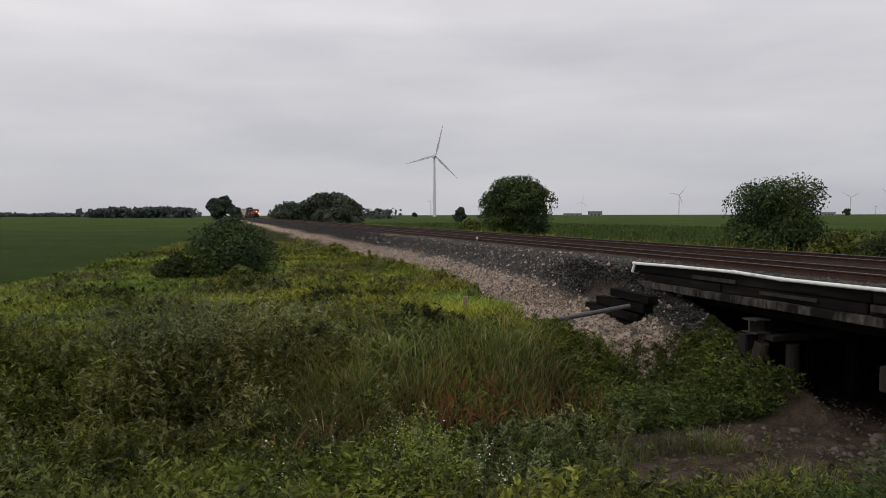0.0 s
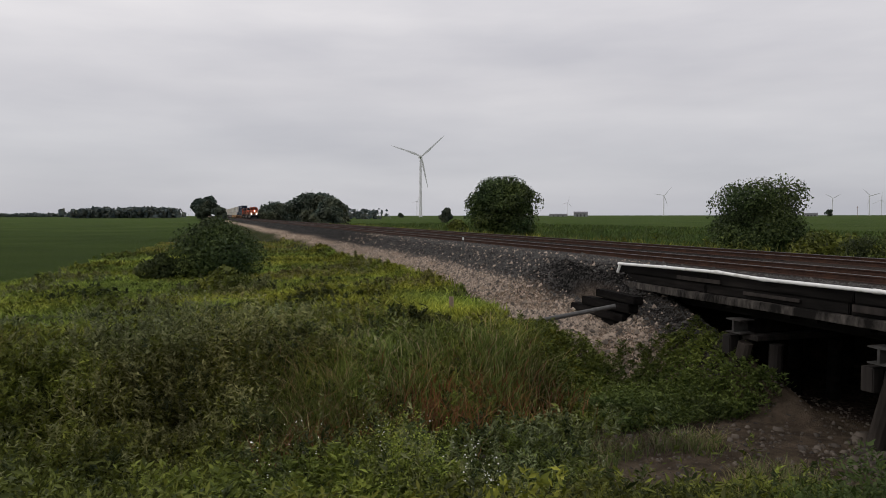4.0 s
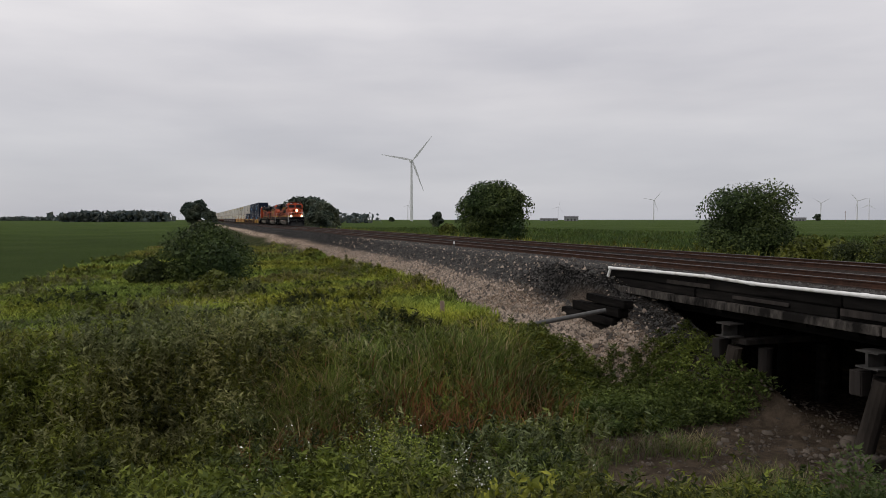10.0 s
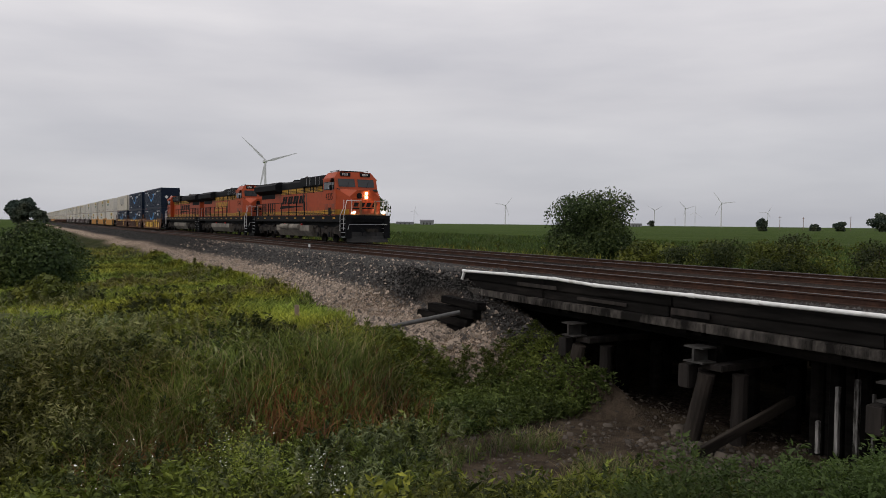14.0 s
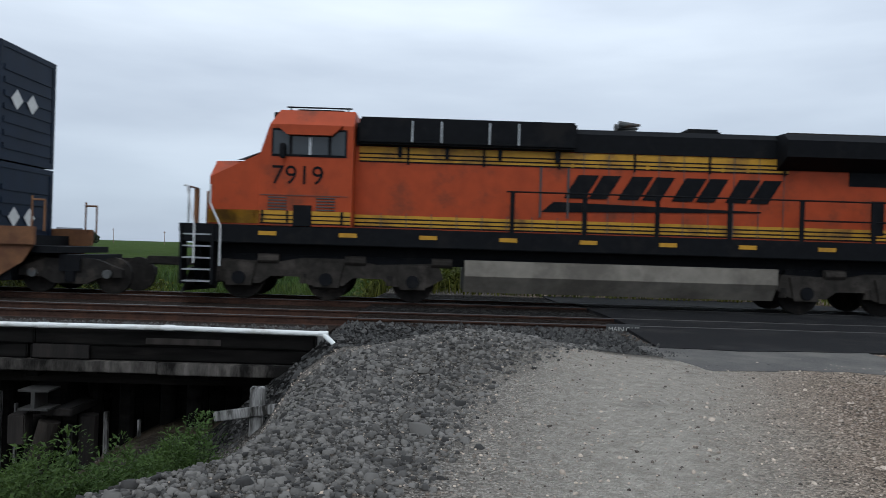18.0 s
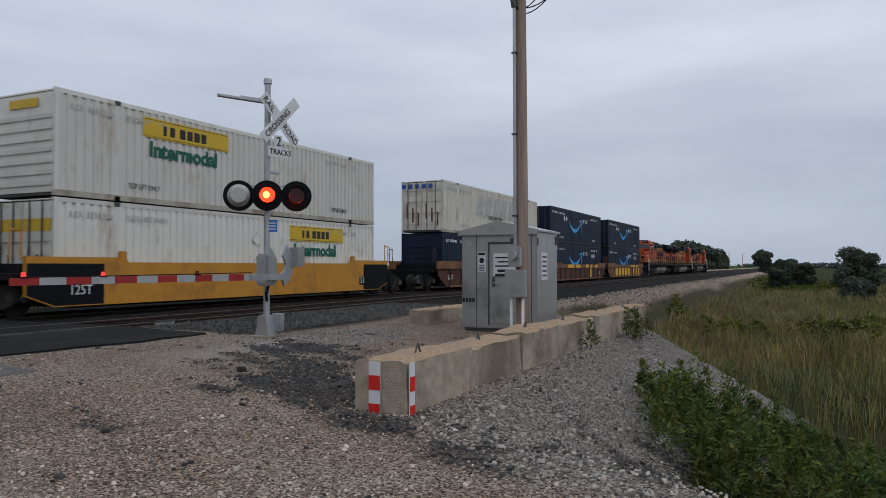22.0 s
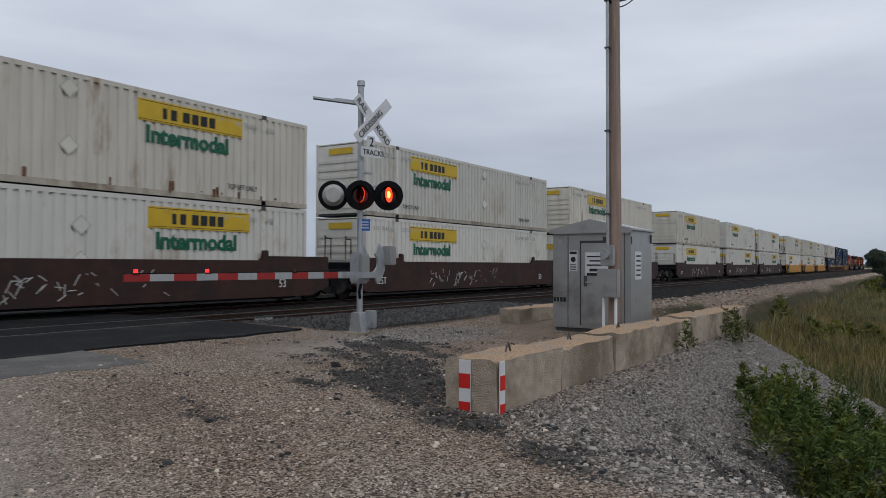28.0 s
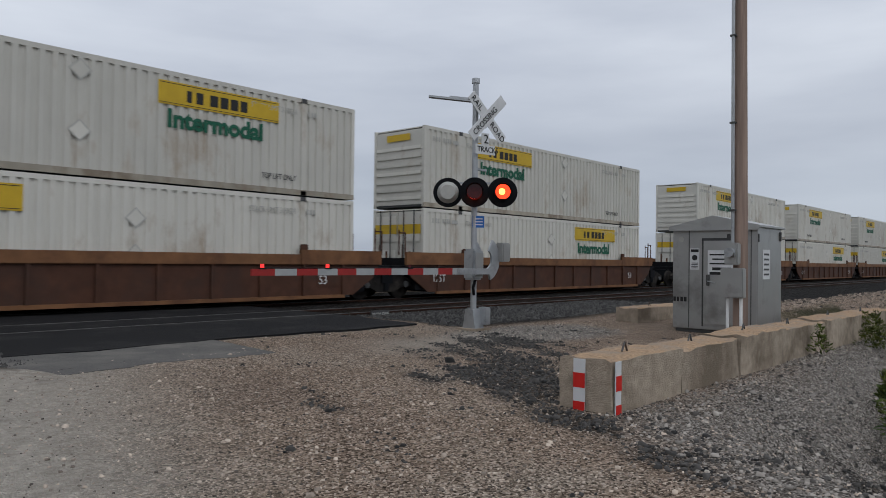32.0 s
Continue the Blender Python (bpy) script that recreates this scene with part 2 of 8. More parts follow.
M_SOILED = surface("soiled_container_rail", (0.36, 0.32, 0.255), 0.65, 0, 0.15, 2.5, (0.20, 0.155, 0.11), 0.4, 1.2, 0.06, stretch=(1, 1, 0.5), piece=0.15)
M_RUST = surface("rust_streak", (0.15, 0.07, 0.035), 0.9, 0, 0.4, 9, (0.07, 0.035, 0.02), 0.4, 4, 0.2)
M_BRIGHT = surface("bright_blue_sign_paint", (0.035, 0.30, 0.66), 0.5, 0, 0.06, 3, bump=0.02)
M_PRINT = surface("white_print", (0.62, 0.62, 0.60), 0.55, 0, 0.1, 6, bump=0.0)
M_HYELLOW = surface("yellow_name_panel", (0.56, 0.37, 0.02), 0.5, 0, 0.08, 3, (0.42, 0.28, 0.03), 0.2, 1.5, 0.02)
M_GREEN = surface("dark_green_print", (0.012, 0.10, 0.055), 0.55, 0, 0.1, 5, bump=0.0)
M_PALEGREY = surface("pale_grey_print", (0.40, 0.39, 0.36), 0.6, 0, 0.1, 5, bump=0.0)
M_DKGREY = surface("dark_grey_print", (0.06, 0.06, 0.06), 0.6, 0, 0.1, 5, bump=0.0)
M_NAVYPRINT = surface("blue_print", (0.03, 0.08, 0.30), 0.55, 0, 0.1, 5, bump=0.0)
M_WBROWN = surface("rust_brown_well_car", (0.070, 0.029, 0.016), 0.75, 0, 0.2, 3, (0.055, 0.027, 0.018), 0.4, 0.9, 0.12)
M_WYELLOW = surface("yellow_well_car", (0.45, 0.205, 0.02), 0.6, 0, 0.1, 2, (0.30, 0.13, 0.025), 0.25, 0.8, 0.06)
M_WMAROON = surface("maroon_well_car", (0.040, 0.017, 0.013), 0.75, 0, 0.25, 3, (0.022, 0.013, 0.011), 0.4, 0.9, 0.1)
M_TAN = surface("faded_well_car_chord", (0.180, 0.084, 0.036), 0.75, 0, 0.2, 2.5, (0.105, 0.046, 0.022), 0.4, 0.8, 0.08)
M_PATCH = surface("clean_yellow_patch", (0.62, 0.36, 0.02), 0.5, 0, 0.08, 3, bump=0.03)
M_TOWER = surface("turbine_white", (0.66, 0.67, 0.68), 0.5, 0, 0.03, 0.2, bump=0)
M_BARN = surface("grey_farm_building", (0.22, 0.225, 0.23), 0.8, 0, 0.15, 0.3, bump=0)
M_BARNROOF = surface("dark_farm_roof", (0.12, 0.12, 0.13), 0.8, 0, 0.15, 0.3, bump=0)
M_ASPH = surface("worn_asphalt", (0.0145, 0.0145, 0.0155), 0.85, 0, 0.3, 60, (0.030, 0.029, 0.0285), 0.35, 0.7, 0.6, 90, depth=0.008, spec=0.08)
M_BARK = surface("bark", (0.075, 0.06, 0.048), 0.95, 0, 0.35, 8, bump=0.6, bump_scale=20, stretch=(1, 1, 0.3))
M_STONE = surface("ballast_stone", (0.17, 0.165, 0.16), 0.9, 0, 0.25, 20, piece=0.2)
M_LEAF = leafy("leaf_green", (0.028, 0.036, 0.007), (0.155, 0.170, 0.030))
M_LEAFDK = leafy("leaf_dark", (0.018, 0.028, 0.009), (0.066, 0.080, 0.023))
M_LEAFLT = leafy("leaf_fresh", (0.064, 0.084, 0.012), (0.225, 0.252, 0.042))
M_BLADE = leafy("grass_blade", (0.062, 0.072, 0.012), (0.240, 0.246, 0.052))
M_LIME = leafy("lime_sward_blade", (0.106, 0.142, 0.018), (0.315, 0.355, 0.062))
M_CANOPY = leafy("tree_leaf", (0.016, 0.031, 0.010), (0.088, 0.120, 0.037))
M_CANARY = leafy("canary_grass_blade", (0.052, 0.074, 0.014), (0.205, 0.236, 0.060))
M_REED = leafy("reed_blade", (0.060, 0.068, 0.019), (0.195, 0.190, 0.066))
M_HERB = leafy("herb_leaf", (0.030, 0.050, 0.011), (0.130, 0.165, 0.040))
M_SHRUB = leafy("ditch_shrub_leaf", (0.018, 0.034, 0.009), (0.105, 0.142, 0.034))
M_TANREED = leafy("tan_reed_blade", (0.14, 0.110, 0.056), (0.27, 0.215, 0.120))
M_STRAW = leafy("straw_blade", (0.16, 0.115, 0.055), (0.33, 0.26, 0.14))
M_REDDRY = leafy("reddish_dry_blade", (0.12, 0.046, 0.018), (0.27, 0.135, 0.052))
M_SAGE = leafy("grey_green_leaf", (0.080, 0.088, 0.032), (0.24, 0.245, 0.110))
M_CORN = leafy("corn_leaf", (0.036, 0.060, 0.012), (0.076, 0.112, 0.026))
# the next two greens are greyed and lightened to stand in for distance haze
M_FARTREE = leafy("hazy_distant_leaf", (0.038, 0.052, 0.038), (0.084, 0.100, 0.074))
M_WOOD = leafy("hazy_wood_leaf", (0.060, 0.076, 0.078), (0.095, 0.11, 0.11))
M_PETAL = surface("white_umbel", (0.7, 0.7, 0.66), 0.7, 0, 0.1, 10, bump=0)


def varied_stone(name, dark, light):
    m, n, l, p = nodes_of(name)
    geo, ramp = n.new("ShaderNodeNewGeometry"), n.new("ShaderNodeValToRGB")
    ramp.color_ramp.elements[0].color, ramp.color_ramp.elements[1].color = (*dark, 1), (*light, 1)
    l.new(geo.outputs["Random Per Island"], ramp.inputs[0])
    l.new(ramp.outputs[0], p.inputs["Base Color"])
    p.inputs["Roughness"].default_value = 0.92
    return m


M_GRIT = varied_stone("road_stone", (0.040, 0.031, 0.025), (0.62, 0.51, 0.41))
M_BALLAST = varied_stone("dark_ballast_stone", (0.008, 0.0076, 0.0072), (0.072, 0.068, 0.063))
M_HEAP = varied_stone("grey_heap_stone", (0.020, 0.018, 0.0165), (0.180, 0.166, 0.150))
M_GREYSTONE = varied_stone("grey_crushed_stone", (0.038, 0.034, 0.030), (0.44, 0.395, 0.345))
M_COAL = varied_stone("black_slag_stone", (0.007, 0.0065, 0.006), (0.080, 0.073, 0.066))
M_MUDSTONE = varied_stone("muddy_stone", (0.026, 0.021, 0.017), (0.105, 0.085, 0.066))
M_RIPRAP = varied_stone("pale_crushed_stone", (0.026, 0.021, 0.017), (0.38, 0.300, 0.232))


def ground_material():
    m, n, l, p = nodes_of("ground_surface")
    zone, sep = n.new("ShaderNodeVertexColor"), n.new("ShaderNodeSeparateColor")
    zone.layer_name = "zone"
    l.new(zone.outputs["Color"], sep.inputs[0])
    tc = n.new("ShaderNodeTexCoord")

    def noise_at(scale, detail=5, rough=0.6):
        t = n.new("ShaderNodeTexNoise")
        t.inputs["Scale"].default_value, t.inputs["Detail"].default_value, t.inputs["Roughness"].default_value = scale, detail, rough
        l.new(tc.outputs["Object"], t.inputs["Vector"])
        return t.outputs["Fac"]

    def ramp_of(value, *stops):
        r = n.new("ShaderNodeValToRGB")
        els = r.color_ramp.elements
        els[0].position, els[0].color = stops[0][0], (*stops[0][1], 1)
        els[1].position, els[1].color = stops[-1][0], (*stops[-1][1], 1)
        for at, c in stops[1:-1]:
            els.new(at).color = (*c, 1)
        l.new(value, r.inputs[0])
        return r.outputs[0]

    def blend(fac, a, b, kind="MIX"):
        x = n.new("ShaderNodeMix")
        x.data_type, x.blend_type = "RGBA", kind
        if isinstance(fac, float):
            x.inputs["Factor"].default_value = fac
        else:
            l.new(fac, x.inputs["Factor"])
        l.new(a, x.inputs["A"])
        l.new(b, x.inputs["B"])
        return x.outputs["Result"]

    vor = n.new("ShaderNodeTexVoronoi")
    vor.inputs["Scale"].default_value = 54
    l.new(tc.outputs["Object"], vor.inputs["Vector"])
    vsep = n.new("ShaderNodeSeparateColor")
    l.new(vor.outputs["Color"], vsep.inputs[0])
    vor2 = n.new("ShaderNodeTexVoronoi")
    vor2.inputs["Scale"].default_value = 15
    l.new(tc.outputs["Object"], vor2.inputs["Vector"])
    vsep2 = n.new("ShaderNodeSeparateColor")
    l.new(vor2.outputs["Color"], vsep2.inputs[0])
    soil = ramp_of(noise_at(0.35, 6), (0.3, (0.022, 0.028, 0.009)), (0.52, (0.036, 0.042, 0.014)), (0.72, (0.066, 0.058, 0.028)))
    stones = ramp_of(vsep.outputs[0], (0.0, (0.046, 0.038, 0.030)), (0.45, (0.265, 0.222, 0.182)), (0.8, (0.44, 0.378, 0.315)), (1.0, (0.66, 0.595, 0.525)))
    tint = ramp_of(noise_at(0.5, 5), (0.3, (0.80, 0.70, 0.64)), (0.5, (1.05, 0.93, 0.84)), (0.7, (1.18, 1.12, 1.06)))
    gravel = blend(1.0, stones, tint, "MULTIPLY")
    pale = ramp_of(noise_at(9, 6, 0.7), (0.3, (0.36, 0.32, 0.27)), (0.7, (0.61, 0.555, 0.48)))
    wet = n.new("ShaderNodeVertexColor")
    wet.layer_name = "mud"
    grey = ramp_of(vsep.outputs[0], (0.0, (0.048, 0.042, 0.037)), (0.45, (0.205, 0.182, 0.158)), (0.8, (0.37, 0.332, 0.292)), (1.0, (0.59, 0.54, 0.485)))
    gravel = blend(wet.outputs["Alpha"], gravel, grey)
    gravel = blend(zone.outputs["Alpha"], gravel, pale)
    dark = ramp_of(vsep2.outputs[0], (0.0, (0.008, 0.008, 0.008)), (0.6, (0.028, 0.0265, 0.025)), (1.0, (0.078, 0.073, 0.069)))
    crop = ramp_of(noise_at(0.05, 6), (0.3, (0.027, 0.047, 0.009)), (0.5, (0.039, 0.064, 0.012)), (0.7, (0.054, 0.080, 0.017)))
    colour = blend(sep.outputs["Red"], soil, gravel)
    colour = blend(sep.outputs["Green"], colour, dark)
    wsep = n.new("ShaderNodeSeparateColor")
    l.new(wet.outputs["Color"], wsep.inputs[0])
    mud = ramp_of(noise_at(1.6, 8, 0.7), (0.3, (0.034, 0.026, 0.019)), (0.5, (0.085, 0.065, 0.047)), (0.72, (0.165, 0.128, 0.092)))
    colour = blend(wsep.outputs["Red"], colour, mud)
    rusty = ramp_of(vsep2.outputs[0], (0.0, (0.010, 0.0075, 0.006)), (0.6, (0.028, 0.020, 0.016)), (1.0, (0.062, 0.048, 0.040)))
    colour = blend(wsep.outputs["Green"], colour, rusty)
    slag = ramp_of(vsep.outputs[0], (0.0, (0.005, 0.0046, 0.0043)), (0.5, (0.018, 0.0165, 0.015)), (0.82, (0.060, 0.055, 0.050)), (1.0, (0.26, 0.24, 0.215)))
    colour = blend(wsep.outputs["Blue"], colour, slag)
    colour = blend(sep.outputs["Blue"], colour, crop)
    l.new(colour, p.inputs["Base Color"])
    p.inputs["Roughness"].default_value = 0.95
    p.inputs["Specular IOR Level"].default_value = 0.04
    bp = n.new("ShaderNodeBump")
    bp.inputs["Strength"].default_value, bp.inputs["Distance"].default_value = 1.0, 0.05
    l.new(vor.outputs["Distance"], bp.inputs["Height"])
    l.new(bp.outputs[0], p.inputs["Normal"])
    return m


M_GROUND = ground_material()


# ---- building helpers ----
def part(name, bm, material, parent, label=""):
    me = bpy.data.meshes.new(name)
    bm.to_mesh(me)
    bm.free()
    me.materials.append(material)
    ob = new(name, me)
    ob.parent = parent
    if label:
        ob["label"] = label
    return ob


def shared(name, me, parent, m=None, label=""):
    ob = new(name, me)
    ob.parent = parent
    if m is not None:
        ob.matrix_basis = m
    if label:
        ob["label"] = label
    return ob


def mesh_from(name, verts, faces, material):
    me = bpy.data.meshes.new(name)
    me.from_pydata(verts, [], faces)
    me.materials.append(material)
    me.update()
    return me


def thing(name, label, category, group="", kind="", m=None):
    ob = new(name)
    ob.empty_display_size = 0.2
    if m is not None:
        ob.matrix_basis = m
    return tagged(ob, label, category, group, kind)


def box(bm, x0, x1, y0, y1, z0, z1, bevel=0.0):
    geom = bmesh.ops.create_cube(bm, size=1.0, matrix=Matrix.Translation(((x0 + x1) / 2, (y0 + y1) / 2, (z0 + z1) / 2)) @ Matrix.Diagonal((abs(x1 - x0), abs(y1 - y0), abs(z1 - z0), 1)))
    if bevel:
        edges = {ed for v in geom["verts"] for ed in v.link_edges}
        bmesh.ops.bevel(bm, geom=list(edges), offset=bevel, segments=2, affect="EDGES")
    return bm


def boxes(*rows, bevel=0.0):
    bm = bmesh.new()
    for r in rows:
        box(bm, *r, bevel=bevel)
    return bm


def rod(bm, a, b, r0, r1=None, n=8):
    a, b = Vector(a), Vector(b)
    d = b - a
    m = Matrix.Translation((a + b) / 2) @ d.to_track_quat("Z", "Y").to_matrix().to_4x4()
    bmesh.ops.create_cone(bm, cap_ends=True, segments=n, radius1=r0, radius2=r0 if r1 is None else r1, depth=d.length, matrix=m)
    return bm


def rods(r, *pairs, n=6):
    bm = bmesh.new()
    for a, b in pairs:
        rod(bm, a, b, r, n=n)
    return bm


def prism(profile, x0, x1, axis="x"):
    """A closed profile of (y, z) drawn out along x, or of (x, z) drawn out along y."""
    bm = bmesh.new()
    place = (lambda a, p: (a, p[0], p[1])) if axis == "x" else (lambda a, p: (p[0], a, p[1]))
    lo, hi = [bm.verts.new(place(x0, p)) for p in profile], [bm.verts.new(place(x1, p)) for p in profile]
    k = len(profile)
    bm.faces.new(lo)
    bm.faces.new(hi[::-1])
    for i in range(k):
        bm.faces.new((lo[i], hi[i], hi[(i + 1) % k], lo[(i + 1) % k]))
    bmesh.ops.recalc_face_normals(bm, faces=bm.faces)
    return bm


LETTERS = {}


def lettering(name, text, height, material, parent, x, y, z, rz=0, label="", bold=0.0, squeeze=1.0, roll=0.0):
    """Words in the built-in font, upright, facing -y before the turn rz; x, z is the lower left corner."""
    key = (text, material.name, round(bold, 3))
    if key not in LETTERS:
        cu = bpy.data.curves.new("words", "FONT")
        cu.body, cu.size, cu.extrude, cu.offset = text, 1.0, 0.004, bold
        cu.resolution_u = 3
        tmp = bpy.data.objects.new("words", cu)
        LETTERS[key] = bpy.data.meshes.new_from_object(tmp)
        bpy.data.objects.remove(tmp)
        LETTERS[key].materials.clear()
        LETTERS[key].materials.append(material)
    ob = new(name, LETTERS[key])
    ob.parent = parent
    s = height / 0.72
    ob.matrix_basis = pose(x, y, z, 90, 0, 0) @ Matrix.Diagonal((s * squeeze, s, 1, 1)) if not rz and not roll else pose(x, y, z, 0, 0, rz) @ pose(0, 0, 0, 90, 0, 0) @ pose(0, 0, 0, 0, 0, roll) @ Matrix.Diagonal((s * squeeze, s, 1, 1))
    if label:
        ob["label"] = label
    return ob


def smooth(a, b, v):
    t = np.clip((v - a) / (b - a), 0, 1)
    return t * t * (3 - 2 * t)


def wave(x, y, scale, seed):
    """Cheap smooth roughness from a few crossed sines."""
    r = np.random.RandomState(seed)
    out = 0
    for k in range(6):
        a, f, ph = r.uniform(0, 6.28), scale * r.uniform(0.6, 1.8), r.uniform(0, 6.28)
        out = out + np.sin((x * np.cos(a) + y * np.sin(a)) * f + ph)
    return out / 6


# ---- the lie of the land: one sheet, rail tops at z = 0 ----
BRIDGE_L, BRIDGE_R = -19.3, -1.7
NEAR_Y, FAR_Y = 14.70, 19.03


def left_edge(y):
    return np.interp(y, [-60, -5, 0, 2, 3.65, 5.2, 8, 12, 60], [-12, -5.4, -4.2, -3.38, -2.62, -1.36, -1.0, -1.6, -1.6])


def right_edge(x):
    return np.interp(x, [-60, 2.5, 4, 5.2, 6.2, 7.5, 18.7, 19.5, 24, 40, 3000], [-70, -30, -5, 0.2, 2.0, 3.2, 3.45, 6.2, 7.6, 8.3, 8.3])


def land(x, y):
    x, y = np.asarray(x, float), np.asarray(y, float)
    zp = -0.22 + 0.16 * smooth(3, 12, y)
    fall_l = np.maximum(0, left_edge(y) - x)
    fall_r = np.maximum(0, right_edge(x) - y)
    plateau = zp - 0.78 * fall_l - 0.9 * np.maximum(0, fall_l - 0.55) * smooth(7.0, 9.0, y) - 0.55 * fall_r
    mound = 0.40 * np.exp(-((x - 0.6) / 1.5) ** 2 - ((y - 9.3) / 1.35) ** 2) - 0.16 * np.exp(-((x + 1.0) / 1.3) ** 2 - ((y - 11.6) / 0.9) ** 2)
    plateau = plateau + mound
    nook = smooth(-25, -20.8, x) * smooth(-4, -8, x)
    bed = -0.150 - (0.45 + 0.22 * nook) * np.maximum(0, np.maximum(11.7 + 0.35 * nook - y, y - 22.0))
    bed = bed - 0.75 * smooth(11.85, 11.55, y) * smooth(-23.5, -21.5, x) * smooth(-17.2, -18.6, x)
    bed = bed - np.where(x < -10, 0.36 + 0.5 * smooth(12.2, 13.2, y), 0.85) * np.maximum(0, np.minimum(x - BRIDGE_L, BRIDGE_R - x))
    low = np.where(y > 15, -1.7, -1.85) - 0.55 * smooth(2, 14, x) * (y < 15)
    cx = -11.3 - 0.9 * smooth(4, -6, y) + 0.5 * np.sin(y * 0.35)
    wide = 2.2 + 2.6 * smooth(5, 12, y)
    low = low - 1.2 * (1 - smooth(wide, wide + 2.6, np.abs(x - cx)))
    low = low + 0.35 * np.exp(-((x + 24) / 9) ** 2 - ((y - 6) / 3.5) ** 2)
    low = low + 0.15 * np.exp(-((x + 11.3) / 2.4) ** 2 - ((y - 4.0) / 1.8) ** 2)
    z = np.maximum(np.maximum(plateau, bed), low)
    rough = 0.05 * wave(x, y, 0.9, 3) + 0.02 * wave(x, y, 3.5, 5)
    flat = smooth(-0.75, -0.2, z) * ((x > 0) | (y > 11))
    z = z + rough * (1 - 0.75 * flat)
    far = np.hypot(x, y)
    return z + smooth(250, 2500, far) * 0.9


def zones(x, y):
    """Shares of road gravel, dark ballast and crop at a place; the rest is soil and grass."""
    x, y = np.asarray(x, float), np.asarray(y, float)
    wob = 0.5 * wave(x, y, 1.1, 11)
    dl, dr = x - left_edge(y), y - right_edge(x)
    gravel = smooth(-0.9, 0.3, dl + wob) * smooth(-4.4, -2.6, dr + wob * 1.4 + 2.2 * smooth(19.5, 24, x)) * smooth(-80, -70, y)
    toe = 9.1 - 0.9 * np.exp(-((x + 18.2) / 2.4) ** 2)
    slope_s = smooth(toe - 0.4, toe + 0.5, y + wob) * (x < 0)
    gravel = np.maximum(gravel, slope_s * (y < 22.5))
    dirt = np.exp(-((x + 8.8) / 4.6) ** 2 - ((y - 9.3) / 4.2) ** 2)
    gravel = np.maximum(gravel, 0.55 * smooth(0.25, 0.6, dirt))
    ballast = smooth(10.0, 10.6, y + wob * 0.6 - 0.9 * smooth(-25, -21, x) * smooth(-10, -14, x) - 0.5 * smooth(-6, -3, x) + 0.8 * smooth(-4, -1, x) + 1.3 * smooth(20, 26, x)) * smooth(23.2, 22.4, y) * (1 - smooth(3.2, 3.9, x) * smooth(12.2, 11.6, x) * (y < 14))
    ballast = np.maximum(ballast, 0.5 * heaped(x, y))
    crop = np.maximum(smooth(28.5, 29.5, y), smooth(0.6, -0.6, y + wob - np.interp(x, [-200, -95, -60, -41, -36, -28], [-1.5, -3.9, -6.4, -7.4, -8.8, -13])) * smooth(-22, -26, x))
    crop = np.maximum(crop, smooth(-60, -64, y))
    gravel = np.maximum(gravel * (1 - 0.85 * smooth(20, 27, x) * smooth(10.5, 8.5, y + wob)), rubble(x, y))
    return gravel, np.clip(ballast, 0, 1), crop


def muddy(x, y):
    """Share of brown creek mud below the bridge."""
    wob = 0.5 * wave(x, y, 0.8, 19)
    under = smooth(11.7, 12.6, y) * smooth(-19.6, -18.4, x) * smooth(-1.5, -2.4, x)
    bed = np.exp(-((x + 9.6) / 5.4) ** 4 - ((y - 10.0) / 3.6) ** 4)
    return np.clip(np.maximum(under, smooth(0.25, 0.6, bed + 0.3 * wob)), 0, 1) * (land(x, y) < -0.6)


def heaped(x, y):
    """Share of loose grey stone on the heap by the bridge end."""
    wob = wave(x, y, 1.3, 29)
    foot = np.interp(y, [2, 4.4, 5.9, 7.65, 9.76, 12.5], [-0.7, -0.1, 0.2, 0.8, 1.75, 3.0])
    crest = np.interp(x, [-3, -0.9, -0.1, 1.0, 3.5], [9.3, 9.4, 9.9, 10.4, 11.0])
    return smooth(0.3, -0.45, x - foot + 0.5 * wob) * smooth(2.2, 3.6, y) * (x > -6) * smooth(0.35, -0.25, y - crest + 0.3 * wob)


def slaggy(x, y):
    """Share of black slag spilt beside the concrete blocks."""
    rag = 0.40 * wave(x, y, 2.2, 37) + 0.45 * wave(x, y, 5.5, 39) + 0.40 * wave(x, y, 11, 40)
    c = np.exp(-((x - 8.5) / 1.6) ** 2 - ((y - 6.3) / 0.9) ** 2) + np.exp(-((x - 7.3) / 0.95) ** 2 - ((y - 5.0) / 0.75) ** 2)
    c = c + 0.9 * np.exp(-((x - 6.3) / 0.5) ** 2 - ((y - 3.7) / 0.5) ** 2) + 0.95 * np.exp(-((x - 10.3) / 1.5) ** 2 - ((y - 8.0) / 1.0) ** 2)
    c = c + 0.62 * np.exp(-((x - 5.7) / 0.7) ** 2 - ((y - 2.6) / 0.7) ** 2) + 0.85 * np.exp(-((x - 8.9) / 2.6) ** 2 - ((y - 1.35) / 0.85) ** 2)
    c = c + 0.5 * np.exp(-((x - 12.6) / 1.4) ** 2 - ((y - 10.6) / 0.5) ** 2)
    return 0.80 * smooth(0.27, 0.92, c + rag)


